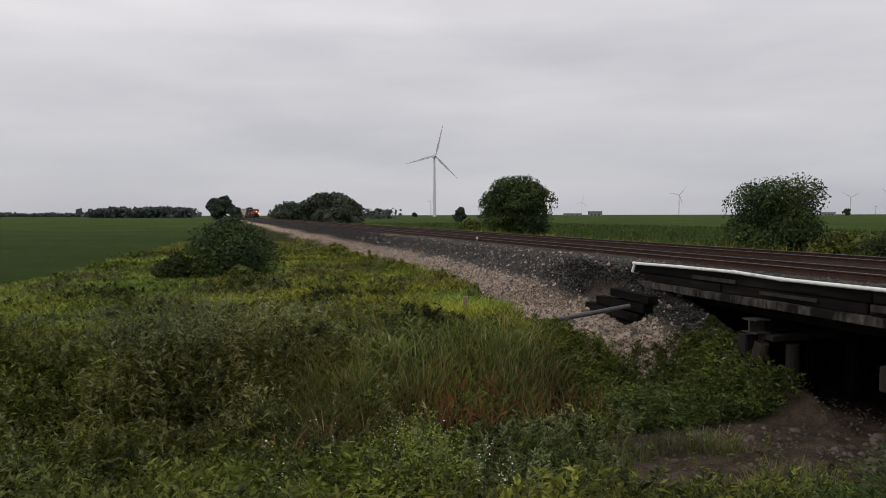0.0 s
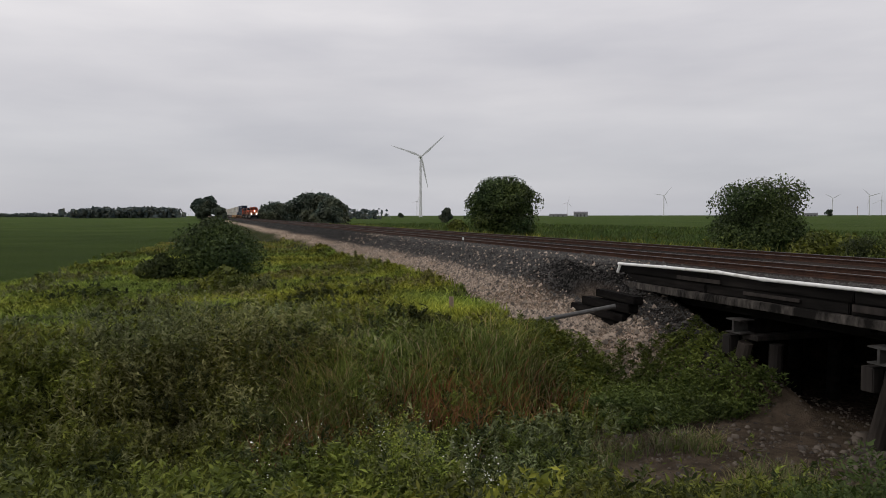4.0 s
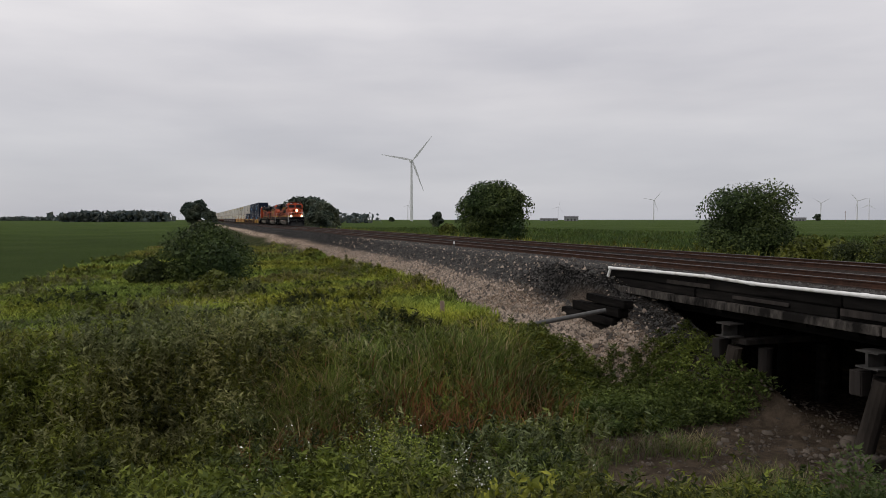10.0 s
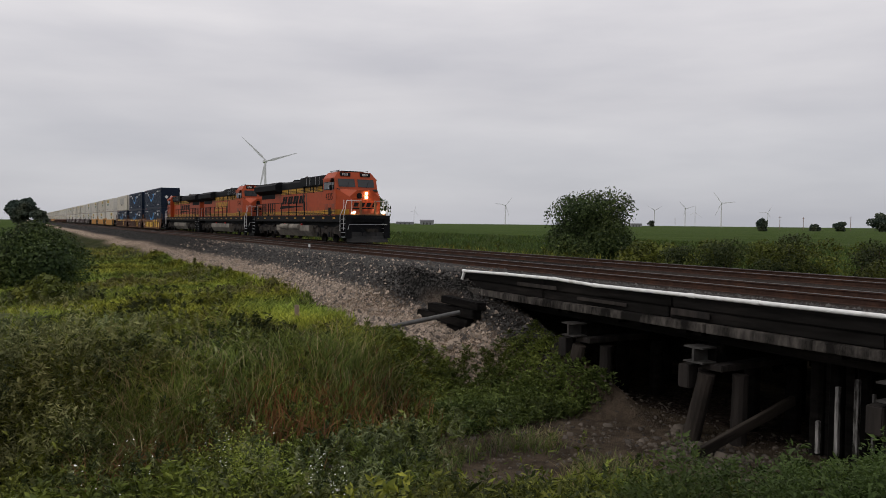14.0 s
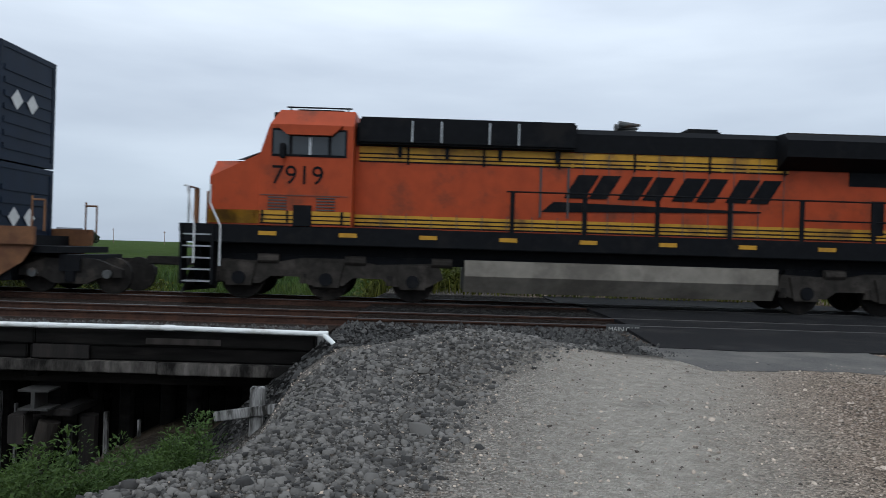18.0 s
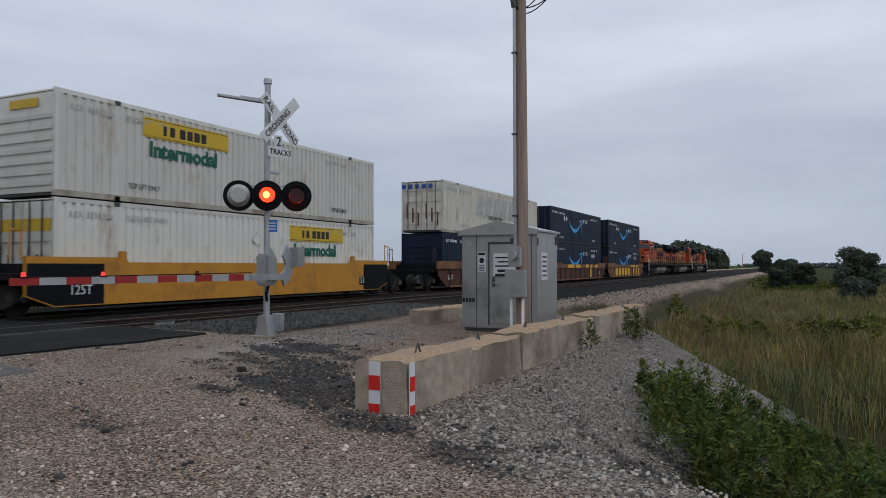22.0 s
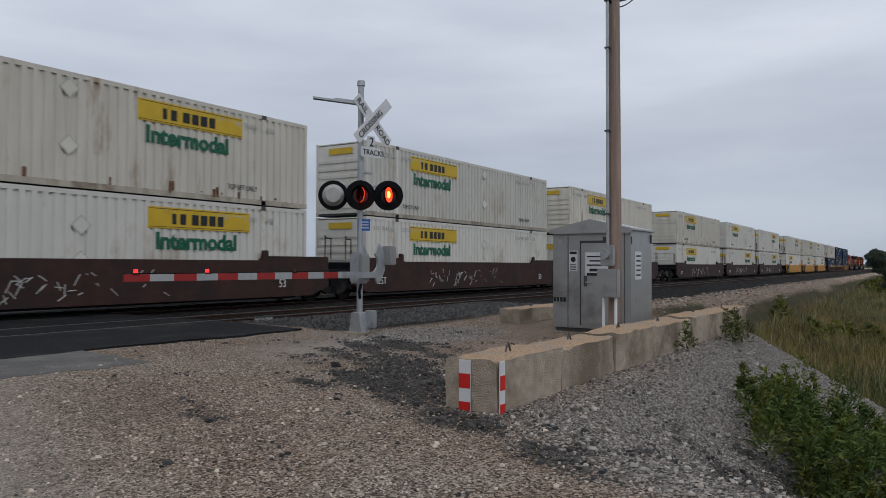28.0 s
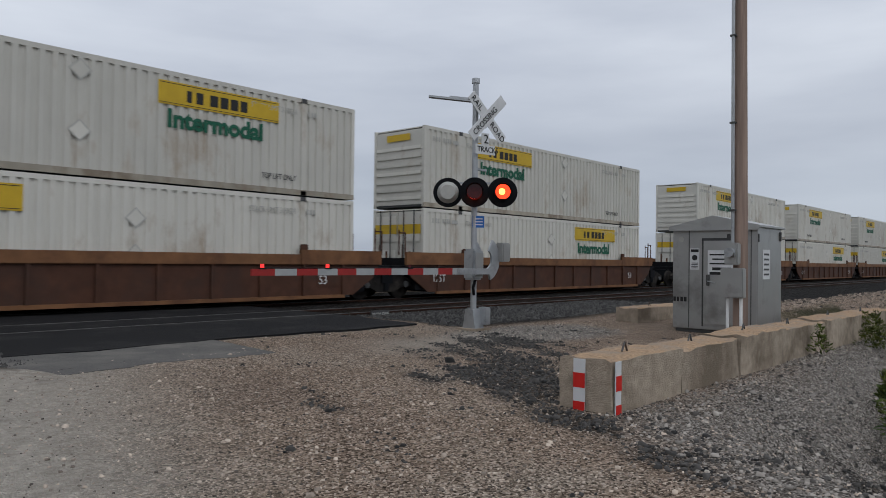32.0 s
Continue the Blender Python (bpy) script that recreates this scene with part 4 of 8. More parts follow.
def locomotive(number, old=False):
    lo = thing("locomotive", "orange and black diesel locomotive with yellow stripes, " + ("dusty and faded" if old else "headlights lit"), "locomotive", "locomotives")
    # frame and walkway
    part("underframe", boxes((-10.9, 9.9, -1.48, 1.48, 1.36, 1.80), bevel=0.02), M_BLACK, lo)
    part("equipment_box", boxes((-9.6, 9.2, -1.0, 1.0, 0.92, 1.358)), M_BLACK, lo)
    for k in range(10):
        xx = -9.6 + k * 1.92
        for y in (-1.487, 1.483):
            part("reflector_strip", boxes((xx, xx + 0.42, y, y + 0.004, 1.56, 1.66)), M_YELLOW, lo)
    # long hood
    hood = [(-0.98, 1.805), (0.98, 1.805), (0.98, 3.86), (-0.98, 3.86)]
    body = part("hood", prism(hood, -10.2, 5.9), M_ORANGE, lo)
    roof = [(-1.02, 3.83), (1.02, 3.83), (1.02, 4.28), (0.86, 4.42), (-0.86, 4.42), (-1.02, 4.28)]
    part("hood_roof", prism(roof, -6.2, 5.88), M_BLACK, body, "black hood roof")
    rad = [(-1.02, 3.55), (1.02, 3.55), (1.52, 3.82), (1.55, 4.22), (1.30, 4.40), (-1.30, 4.40), (-1.55, 4.22), (-1.52, 3.82)]
    part("radiator_wing", prism(rad, -10.5, -4.5), M_BLACK, body, "black overhanging radiator section")
    part("radiator_cap", boxes((-10.3, -4.7, -1.1, 1.1, 4.402, 4.47), bevel=0.02), M_DUST, body)
    part("exhaust_box", boxes((-3.3, -2.4, -0.5, 0.5, 4.38, 4.60), bevel=0.07), M_BLACK, body)
    part("blower_box", boxes((0.5, 5.8, -1.22, 1.22, 3.86, 4.52), bevel=0.05), M_BLACK, body)
    for xx in (0.9, 2.3, 3.6, 4.75):
        for y in (-1.10, 1.06):
            part("bracket", boxes((xx, xx + 0.10, y, y + 0.04, 3.56, 3.86)), M_BLACK, body)
    for xx in (1.90, 3.78):
        for y in (-1.228, 1.224):
            gr = part("grille", boxes((xx, xx + 0.75, y, y + 0.004, 3.98, 4.40)), M_BLACK, lo)
            for u in (0.0, 0.71):
                part("grille_post", boxes((xx + u, xx + u + 0.04, y - 0.012, y + 0.012, 3.92, 4.44)), M_GALV, gr)
    horn = part("horn", rods(0.05, ((-1.0, 0, 4.40), (-1.0, 0, 4.60)), ((-1.25, 0, 4.56), (-0.7, 0, 4.56)), n=8), M_IRON, lo)
    for y in (-0.22, 0, 0.22):
        hb = bmesh.new()
        rod(hb, (-1.3, y, 4.64 + abs(y) * 0.2), (-0.75, y, 4.64 + abs(y) * 0.2), 0.03, 0.10, 10)
        rod(hb, (-0.74, y, 4.64 + abs(y) * 0.2), (-1.0, y, 4.64 + abs(y) * 0.2), 0.05, 0.03, 8)
        part("bell_mouth", hb, M_IRON, horn)

    def hood_side(s):
        y = -0.985 * s
        out = -s
        for z0, z1, x0, x1 in ((1.84, 2.14, -9.9, 5.88), (3.44, 3.82, -4.8, 5.8)):
            part("yellow_band", boxes((x0, x1, y, y + 0.004 * out, z0, z1)), M_YELLOW, body)
            for zz in (z0, z0 + 0.09, z0 + 0.19):
                part("band_line", boxes((x0, x1, y + 0.004 * out, y + 0.007 * out, zz, zz + 0.035)), M_BLACK, body)
        for k in range(17):
            xx = -4.7 + k * 0.62
            tall = 3.82 if k < 9 else 2.2
            part("door_seam", boxes((xx, xx + 0.02, y + 0.006 * out, y + 0.012 * out, 1.84, tall)), M_DKGREY, body)
            if k % 3 == 0:
                part("band_post", boxes((xx - 0.03, xx + 0.03, y + 0.007 * out, y + 0.03 * out, 3.40, 3.84)), M_BLACK, body)
            elif k < 10:
                part("door_latch", rod(bmesh.new(), (xx + 0.3, y, 3.50), (xx + 0.3, y + 0.02 * out, 3.50), 0.05, n=8), M_YELLOW, body)
        for xx in (-9.6, -9.05, -8.3, -7.75, -7.2):
            part("louvre_opening", boxes((xx, xx + 0.32, y, y + 0.006 * out, 2.0, 2.85)), M_BLACK, body)
        part("radiator_intake", boxes((-10.0, -6.3, y, y + 0.006 * out, 3.20, 3.56)), M_BLACK, body)
        for xx in (0.62, 1.3):
            part("pipe_run", boxes((xx, xx + 0.05, y, y + 0.03 * out, 2.2, 3.44)), M_DKGREY, body)
        # builder's mark as plain slanted strokes over a wedge
        def patch_of(name, pts):
            mark = bmesh.new()
            vs = [mark.verts.new((-1.85 + s * (u - 2.7), y + 0.013 * out, z)) for u, z in pts]
            mark.faces.new(vs)
            bmesh.ops.recalc_face_normals(mark, faces=mark.faces)
            bmesh.ops.solidify(mark, geom=mark.faces[:], thickness=0.004)
            part(name, mark, M_BLACK if not old else M_YELLOW, body, "painted slanted shape")

        for k in range(4):
            a = 0.1 + k * 1.33
            for u, w, z0, z1 in ((0.0, 0.52, 2.70, 3.28), (0.60, 0.46, 2.70, 3.28)):
                patch_of("mark_stroke", [(a + u + d * (zz - 2.7) * 0.6 + w * e, zz) for e, zz, d in ((0, z0, 1), (1, z0, 1), (1, z1, 1), (0, z1, 1))])
        patch_of("mark_wedge", [(-0.45, 2.34), (5.0, 2.47), (5.0, 2.50), (-0.15, 2.60)])
        # walkway railing
        ry = -1.42 * s
        rl = part("walkway_railing", rods(0.02, ((-10.3, ry, 2.78), (2.2, ry, 2.78)), ((-10.3, ry, 2.3), (-5.0, ry, 2.3))), M_BLACK, lo)
        for k in range(8):
            xx = -10.2 + k * 1.75
            part("stanchion", boxes((xx - 0.055, xx + 0.055, ry - 0.02, ry + 0.02, 1.80, 2.79)), M_BLACK, rl)

    mirrored(hood_side)
    # cab: wide body with sloped nose
    cab = bmesh.new()
    ring = [(-1.46, 1.78, 8.15), (-1.46, 3.42, 8.15), (-1.46, 4.22, 7.90), (-1.15, 4.62, 7.72), (1.15, 4.62, 7.72), (1.46, 4.22, 7.90), (1.46, 3.42, 8.15), (1.46, 1.78, 8.15)]
    back, front = [cab.verts.new((5.9, y, z)) for y, z, _ in ring], [cab.verts.new((x, y, z)) for y, z, x in ring]
    cab.faces.new(back)
    for i, j in ((0, 7), (1, 6), (2, 5)):
        cab.faces.new((front[i], front[j], front[j - 1], front[i + 1]))
    for i in range(8):
        cab.faces.new((back[i], back[(i + 1) % 8], front[(i + 1) % 8], front[i]))
    # nose: a tapered box whose shoulders slope down from the cab's corners to a narrower front
    fore = [(-1.05, 1.78), (-1.05, 2.96), (-0.52, 3.40), (0.52, 3.40), (1.05, 2.96), (1.05, 1.78)]
    aft = [(-1.455, 1.78), (-1.455, 3.52), (-0.50, 3.44), (0.50, 3.44), (1.455, 3.52), (1.455, 1.78)]
    fv, av = [cab.verts.new((9.42, y, z)) for y, z in fore], [cab.verts.new((8.10, y, z)) for y, z in aft]
    cab.faces.new(fv)
    for i in range(6):
        cab.faces.new((av[i], av[(i + 1) % 6], fv[(i + 1) % 6], fv[i]))
    bmesh.ops.recalc_face_normals(cab, faces=cab.faces)
    cb = part("cab", cab, M_ORANGE, lo)
    part("roof_pack", boxes((6.2, 7.4, -0.8, 0.8, 4.622, 4.72), bevel=0.03), M_BLACK, cb)
    for y in (-1.0, 1.0):
        part("roof_rail", rods(0.02, ((6.0, y, 4.72), (7.6, y, 4.72)), ((6.1, y, 4.6), (6.1, y, 4.72)), ((7.5, y, 4.6), (7.5, y, 4.72))), M_BLACK, cb)
    for y0, y1 in ((-1.25, -0.10), (0.10, 1.25)):
        wv = bmesh.new()
        vs = [wv.verts.new(p) for p in ((8.115, y0, 3.64), (8.115, y1, 3.64), (7.945, y1, 4.16), (7.945, y0, 4.16))]
        wv.faces.new(vs)
        bmesh.ops.solidify(wv, geom=wv.faces[:], thickness=0.015)
        ws = part("windscreen", wv, M_GLASS, lo, "dark windscreen with a wiper")
        part("wiper", rods(0.012, ((8.135, (y0 + y1) / 2, 3.60), (8.02, (y0 + y1) / 2 + 0.2, 4.05))), M_BLACK, ws)
    for g in (-1, 1):
        gp = bmesh.new()
        b0, c0, b1, c1 = (Vector((x, y * g, z)) for x, y, z in ((8.12, 1.455, 3.53), (8.12, 0.50, 3.452), (9.42, 1.05, 2.97), (9.42, 0.52, 3.41)))
        gp.faces.new([gp.verts.new(v + Vector((0, 0, 0.012))) for v in (b0, c0, c0.lerp(c1, 0.62), b0.lerp(b1, 0.30))])
        bmesh.ops.solidify(gp, geom=gp.faces[:], thickness=0.006)
        part("glare_panel", gp, M_BLACK, cb, "black glare panel below the windscreen")
    for y0, y1 in ((-1.05, -0.35), (0.35, 1.05)):
        bd = part("number_board", boxes((7.72, 7.90, y0, y1, 4.34, 4.58), bevel=0.01), M_BLACK, lo)
        lettering("board_number", number, 0.15, M_PRINT, bd, 7.906, y0 + 0.10, 4.39, 90, bold=0.02)
    for zz in (2.80, 3.04):
        part("headlight", rod(bmesh.new(), (9.42, 0.10, zz + 0.14), (9.49, 0.10, zz + 0.14), 0.080, n=14), M_BEAM if number == "4235" else M_PALEGREY, cb, "bright twin headlight" if number == "4235" else "headlight")
    part("nose_door_light", boxes((9.42, 9.45, -0.55, -0.22, 2.86, 3.20), bevel=0.05), M_BLACK, cb)
    for k in range(4):
        ya = -0.80 + 0.43 * k
        st = part("nose_stroke", prism([(ya, 2.34), (ya + 0.30, 2.34), (ya + 0.40, 2.60), (ya + 0.10, 2.60)], 9.422, 9.432), M_BLACK, cb, "dark slanted stroke across the nose")
    part("nose_wedge", prism([(-0.84, 2.16), (0.8, 2.24), (0.8, 2.27), (-0.84, 2.28)], 9.422, 9.432), M_BLACK, cb)

    def cab_side(s):
        y, out = -1.462 * s, -s
        fr = part("side_window", boxes((6.05, 7.85, y, y + 0.012 * out, 3.46, 4.12)), M_BLACK, lo)
        for a, b in ((6.10, 6.42), (6.50, 7.35), (7.43, 7.80)):
            part("pane", boxes((a, b, y + 0.012 * out, y + 0.02 * out, 3.51, 4.07)), M_GLASS, fr)
        part("window_post", boxes((6.90, 6.96, y + 0.012 * out, y + 0.03 * out, 3.50, 3.92)), M_GALV, fr)
        part("sun_visor", prism([(6.15, 4.20), (7.75, 4.20), (7.45, 3.96), (6.40, 3.96)], y + 0.02 * out, y + 0.16 * out, "y"), M_ORANGE, cb)
        part("mirror", boxes((7.5, 7.62, y + 0.06 * out, y + 0.20 * out, 3.4, 3.75), bevel=0.02), M_BLACK, fr)
        lettering("cab_number", number, 0.46, M_BLACK, cb, (6.35 if s > 0 else 7.85), y + 0.006 * out, 2.80, 0 if s > 0 else 180, "large dark cab number")
        part("lower_band", boxes((5.92, 8.08, y, y + 0.005 * out, 1.84, 2.16)), M_YELLOW, cb)
        for zz in (1.84, 1.93, 2.03):
            part("band_line", boxes((5.92, 8.08, y + 0.005 * out, y + 0.008 * out, zz, zz + 0.03)), M_BLACK, cb)
        for xx in (6.1, 7.4, 8.0):
            part("louvre_panel", boxes((xx, xx + 0.06, y + 0.006 * out, y + 0.016 * out, 1.84, 2.16)), M_BLACK, cb)
        nb = bmesh.new()
        ends = [(8.10, 1.474), (9.436, 1.072)]
        nb.faces.new([nb.verts.new((px, -py * s, pz)) for (px, py), pz in ((ends[0], 1.84), (ends[1], 1.84), (ends[1], 2.16), (ends[0], 2.16))])
        bmesh.ops.solidify(nb, geom=nb.faces[:], thickness=0.006)
        part("nose_band", nb, M_YELLOW, cb)
        for k in range(5):
            part("louvre", boxes((6.3, 6.75, y, y + 0.02 * out, 2.18 + 0.07 * k, 2.21 + 0.07 * k)), M_DKGREY, cb)
            part("louvre", boxes((7.45, 7.9, y, y + 0.02 * out, 2.18 + 0.07 * k, 2.21 + 0.07 * k)), M_DKGREY, cb)
        part("step_recess", boxes((6.85, 7.30, y, y + 0.012 * out, 1.80, 2.30)), M_BLACK, cb)
        part("panel_line", boxes((6.0, 8.1, y, y + 0.012 * out, 2.52, 2.535)), M_DKGREY, cb)
        hr = [((9.30, -1.38 * s, 2.30), (9.30, -1.38 * s, 2.75)), ((9.30, -1.38 * s, 2.30), (9.0, -1.51 * s, 1.75)), ((9.0, -1.51 * s, 1.75), (9.0, -1.51 * s, 0.8)), ((10.0, -1.15 * s, 2.72), (9.85, -1.42 * s, 2.70)), ((9.85, -1.42 * s, 2.70), (9.62, -1.51 * s, 1.75)), ((9.62, -1.51 * s, 1.75), (9.62, -1.51 * s, 0.85))]
        part("step_handrail", rods(0.022, *hr), M_WHITE, lo, "white grab rail")

    mirrored(cab_side)
    # ends
    for e in (1, -1):
        def at(v):
            return v - 1.1 if e > 0 else -v

        part("platform", boxes((at(10.3), at(11.1), -1.45, 1.45, 1.60, 1.80)), M_BLACK, lo)
        for y0, y1 in ((-1.1, -0.45), (1.1, 0.45)):
            part("end_railing", rods(0.025, ((at(11.0), y0, 2.7), (at(11.0), y1, 2.7)), ((at(11.0), y0, 1.8), (at(11.0), y0, 2.7))), M_GALV, lo)
        for y in (-0.55, 0.45):
            part("gate_post", boxes((at(10.95), at(11.05), y, y + 0.12, 1.80, 2.70)), M_TAN, lo)
        part("pilot", prism([(-0.95, 0.30), (0.95, 0.30), (1.10, 1.60), (-1.10, 1.60)], at(10.70), at(10.86)), M_BLACK, lo)
        plow = bmesh.new()
        rings = []
        for z, reach, half in ((0.10, 0.62, 1.42), (0.28, 0.42, 1.40), (0.50, 0.28, 1.30), (0.74, 0.24, 1.05)):
            rings.append([plow.verts.new((at(10.88 + reach * (1 - 0.75 * abs(u))), u * half, z)) for u in (-1, -0.5, -0.12, 0.12, 0.5, 1)])
        for lower, upper in zip(rings, rings[1:]):
            for i in range(5):
                plow.faces.new((lower[i], lower[i + 1], upper[i + 1], upper[i]))
        bmesh.ops.recalc_face_normals(plow, faces=plow.faces)
        bmesh.ops.solidify(plow, geom=plow.faces[:], thickness=0.03)
        part("plow", plow, M_PLOW, lo, "dull dark steel snowplow")
        part("cut_lever", rods(0.018, ((at(11.12), -1.3, 1.22), (at(11.12), 1.3, 1.22)), ((at(11.12), -1.3, 1.22), (at(11.20), -1.42, 0.9))), M_GALV, lo)
        part("coupler", boxes((at(10.9), at(11.42) + (0.95 if e > 0 else 0), -0.13, 0.13, 0.74, 0.96), bevel=0.03), M_TRUCK, lo)
        for a, b in (((at(11.1), 0.5, 1.0), (at(11.3), 0.45, 0.5)), ((at(11.1), -0.5, 1.0), (at(11.3), -0.45, 0.5)), ((at(11.1), -0.9, 1.2), (at(11.35), -0.3, 0.75))):
            part("air_hose", rods(0.03, (a, b)), M_BLACK, lo)
        for y0 in (-1.52, 1.12):
            st = part("step_plate", boxes((at(10.25), at(10.32), y0, y0 + 0.4, 0.35, 1.78)), M_BLACK, lo)
            part("step_plate", boxes((at(11.0), at(11.06), y0, y0 + 0.4, 0.35, 1.78)), M_BLACK, lo)
            for k in range(5):
                part("step_tread", boxes((at(10.33), at(10.99), y0 - 0.02, y0 + 0.38, 0.40 + 0.28 * k, 0.435 + 0.28 * k)), M_GALV, st)
    if number == "4235":
        for y in (-1.0, 1.0):
            part("ditch_light", rod(bmesh.new(), (10.02, y, 1.98), (10.09, y, 1.98), 0.080, n=14), M_BEAM, lo, "bright ditch light")
        part("light_shelf", boxes((9.85, 10.02, -1.2, 1.2, 1.80, 1.88)), M_TAN, lo)
    # tank
    tank = part("fuel_tank", prism([(-1.15, 0.32), (1.15, 0.32), (1.45, 0.72), (1.45, 1.10), (-1.45, 1.10), (-1.45, 0.72)], -4.4, 3.15), M_TANK, lo)
    if number == "4235":
        for a, b in ((-3.2, -1.3), (-0.9, 1.1)):
            part("air_reservoir", rod(bmesh.new(), (a, -1.42, 0.98), (b, -1.42, 0.98), 0.22, n=16), M_TANK, tank)
    for xx in (-2.4, 1.4):
        part("filler_cap", rod(bmesh.new(), (xx, -1.46, 1.16), (xx, -1.36, 1.16), 0.07, n=10), M_RED, tank)
    # trucks
    for cxx in (-7.3, 6.5):
        tk = part("bogie", boxes((cxx - 2.6, cxx + 2.6, -1.1, 1.1, 0.7, 1.1), bevel=0.03), M_BLACK, lo)
        for s in (-1, 1):
            part("side_frame", prism([(cxx - 2.85, 0.62), (cxx - 2.45, 0.40), (cxx - 1.6, 0.40), (cxx - 1.35, 0.58), (cxx - 0.65, 0.58), (cxx - 0.4, 0.38), (cxx + 0.4, 0.38), (cxx + 0.65, 0.58), (cxx + 1.35, 0.58), (cxx + 1.6, 0.40), (cxx + 2.45, 0.40), (cxx + 2.85, 0.62), (cxx + 2.7, 0.98), (cxx + 1.2, 0.92), (cxx + 0.6, 1.04), (cxx - 0.6, 1.04), (cxx - 1.2, 0.92), (cxx - 2.7, 0.98)], 1.02 * s, 1.20 * s, "y"), M_DUST, tk)
        for k in (-1, 0, 1):
            ax = cxx + k * 2.1
            for s in (-1, 1):
                part("wheel", rod(bmesh.new(), (ax, 0.70 * s, 0.53), (ax, 0.84 * s, 0.53), 0.53, n=28), M_TRUCK, tk)
                jb = prism([(ax - 0.42, 0.92), (ax - 0.30, 0.34), (ax + 0.30, 0.34), (ax + 0.42, 0.92)], 1.06 * s, 1.25 * s, "y")
                part("journal_box", jb, M_DUST, tk)
                part("axle_cap", rod(bmesh.new(), (ax, 1.24 * s, 0.53), (ax, 1.30 * s, 0.53), 0.16, n=12), M_BLACK, tk)
                part("spring", rod(bmesh.new(), (ax + 0.55, 1.14 * s, 0.42), (ax + 0.55, 1.14 * s, 0.66), 0.10, n=10), M_TRUCK, tk)
                part("brake_cylinder", rod(bmesh.new(), (ax - 0.95, 1.16 * s, 1.0), (ax - 0.45, 1.16 * s, 1.0), 0.12, n=10), M_DUST, tk)
    return lo


def send(ob, offset, turn=0, y=FAR_Y, z=0.0):
    """Note a thing that runs with the train; offset is from the first container's front end."""
    MOVERS.append((ob, offset, turn, y, z))


send(locomotive("4235"), 60.0)
send(locomotive("5741", True), 37.25)
send(locomotive("7919"), 14.45, 180)

CL, CH, CW = 16.15, 2.885, 2.58      # a 53-foot container


def corrugated(x0, x1, y, z0, z1, out, pitch=0.276, deep=0.06):
    """A wall of upright trapezoid ribs in the plane y, from x0 to x1."""
    v, f = [], []
    n = int((x1 - x0) / pitch)
    p = (x1 - x0) / n
    xs = []
    for i in range(n):
        a = x0 + i * p
        xs += [(a, 0), (a + p * 0.46, 0), (a + p * 0.56, 1), (a + p * 0.90, 1)]
    xs.append((x1, 0))
    for x, d in xs:
        v += [(x, y - d * deep * out, z0), (x, y - d * deep * out, z1)]
    for i in range(len(xs) - 1):
        q = (2 * i, 2 * i + 2, 2 * i + 3, 2 * i + 1)
        f.append(q if out < 0 else q[::-1])
    return v, f


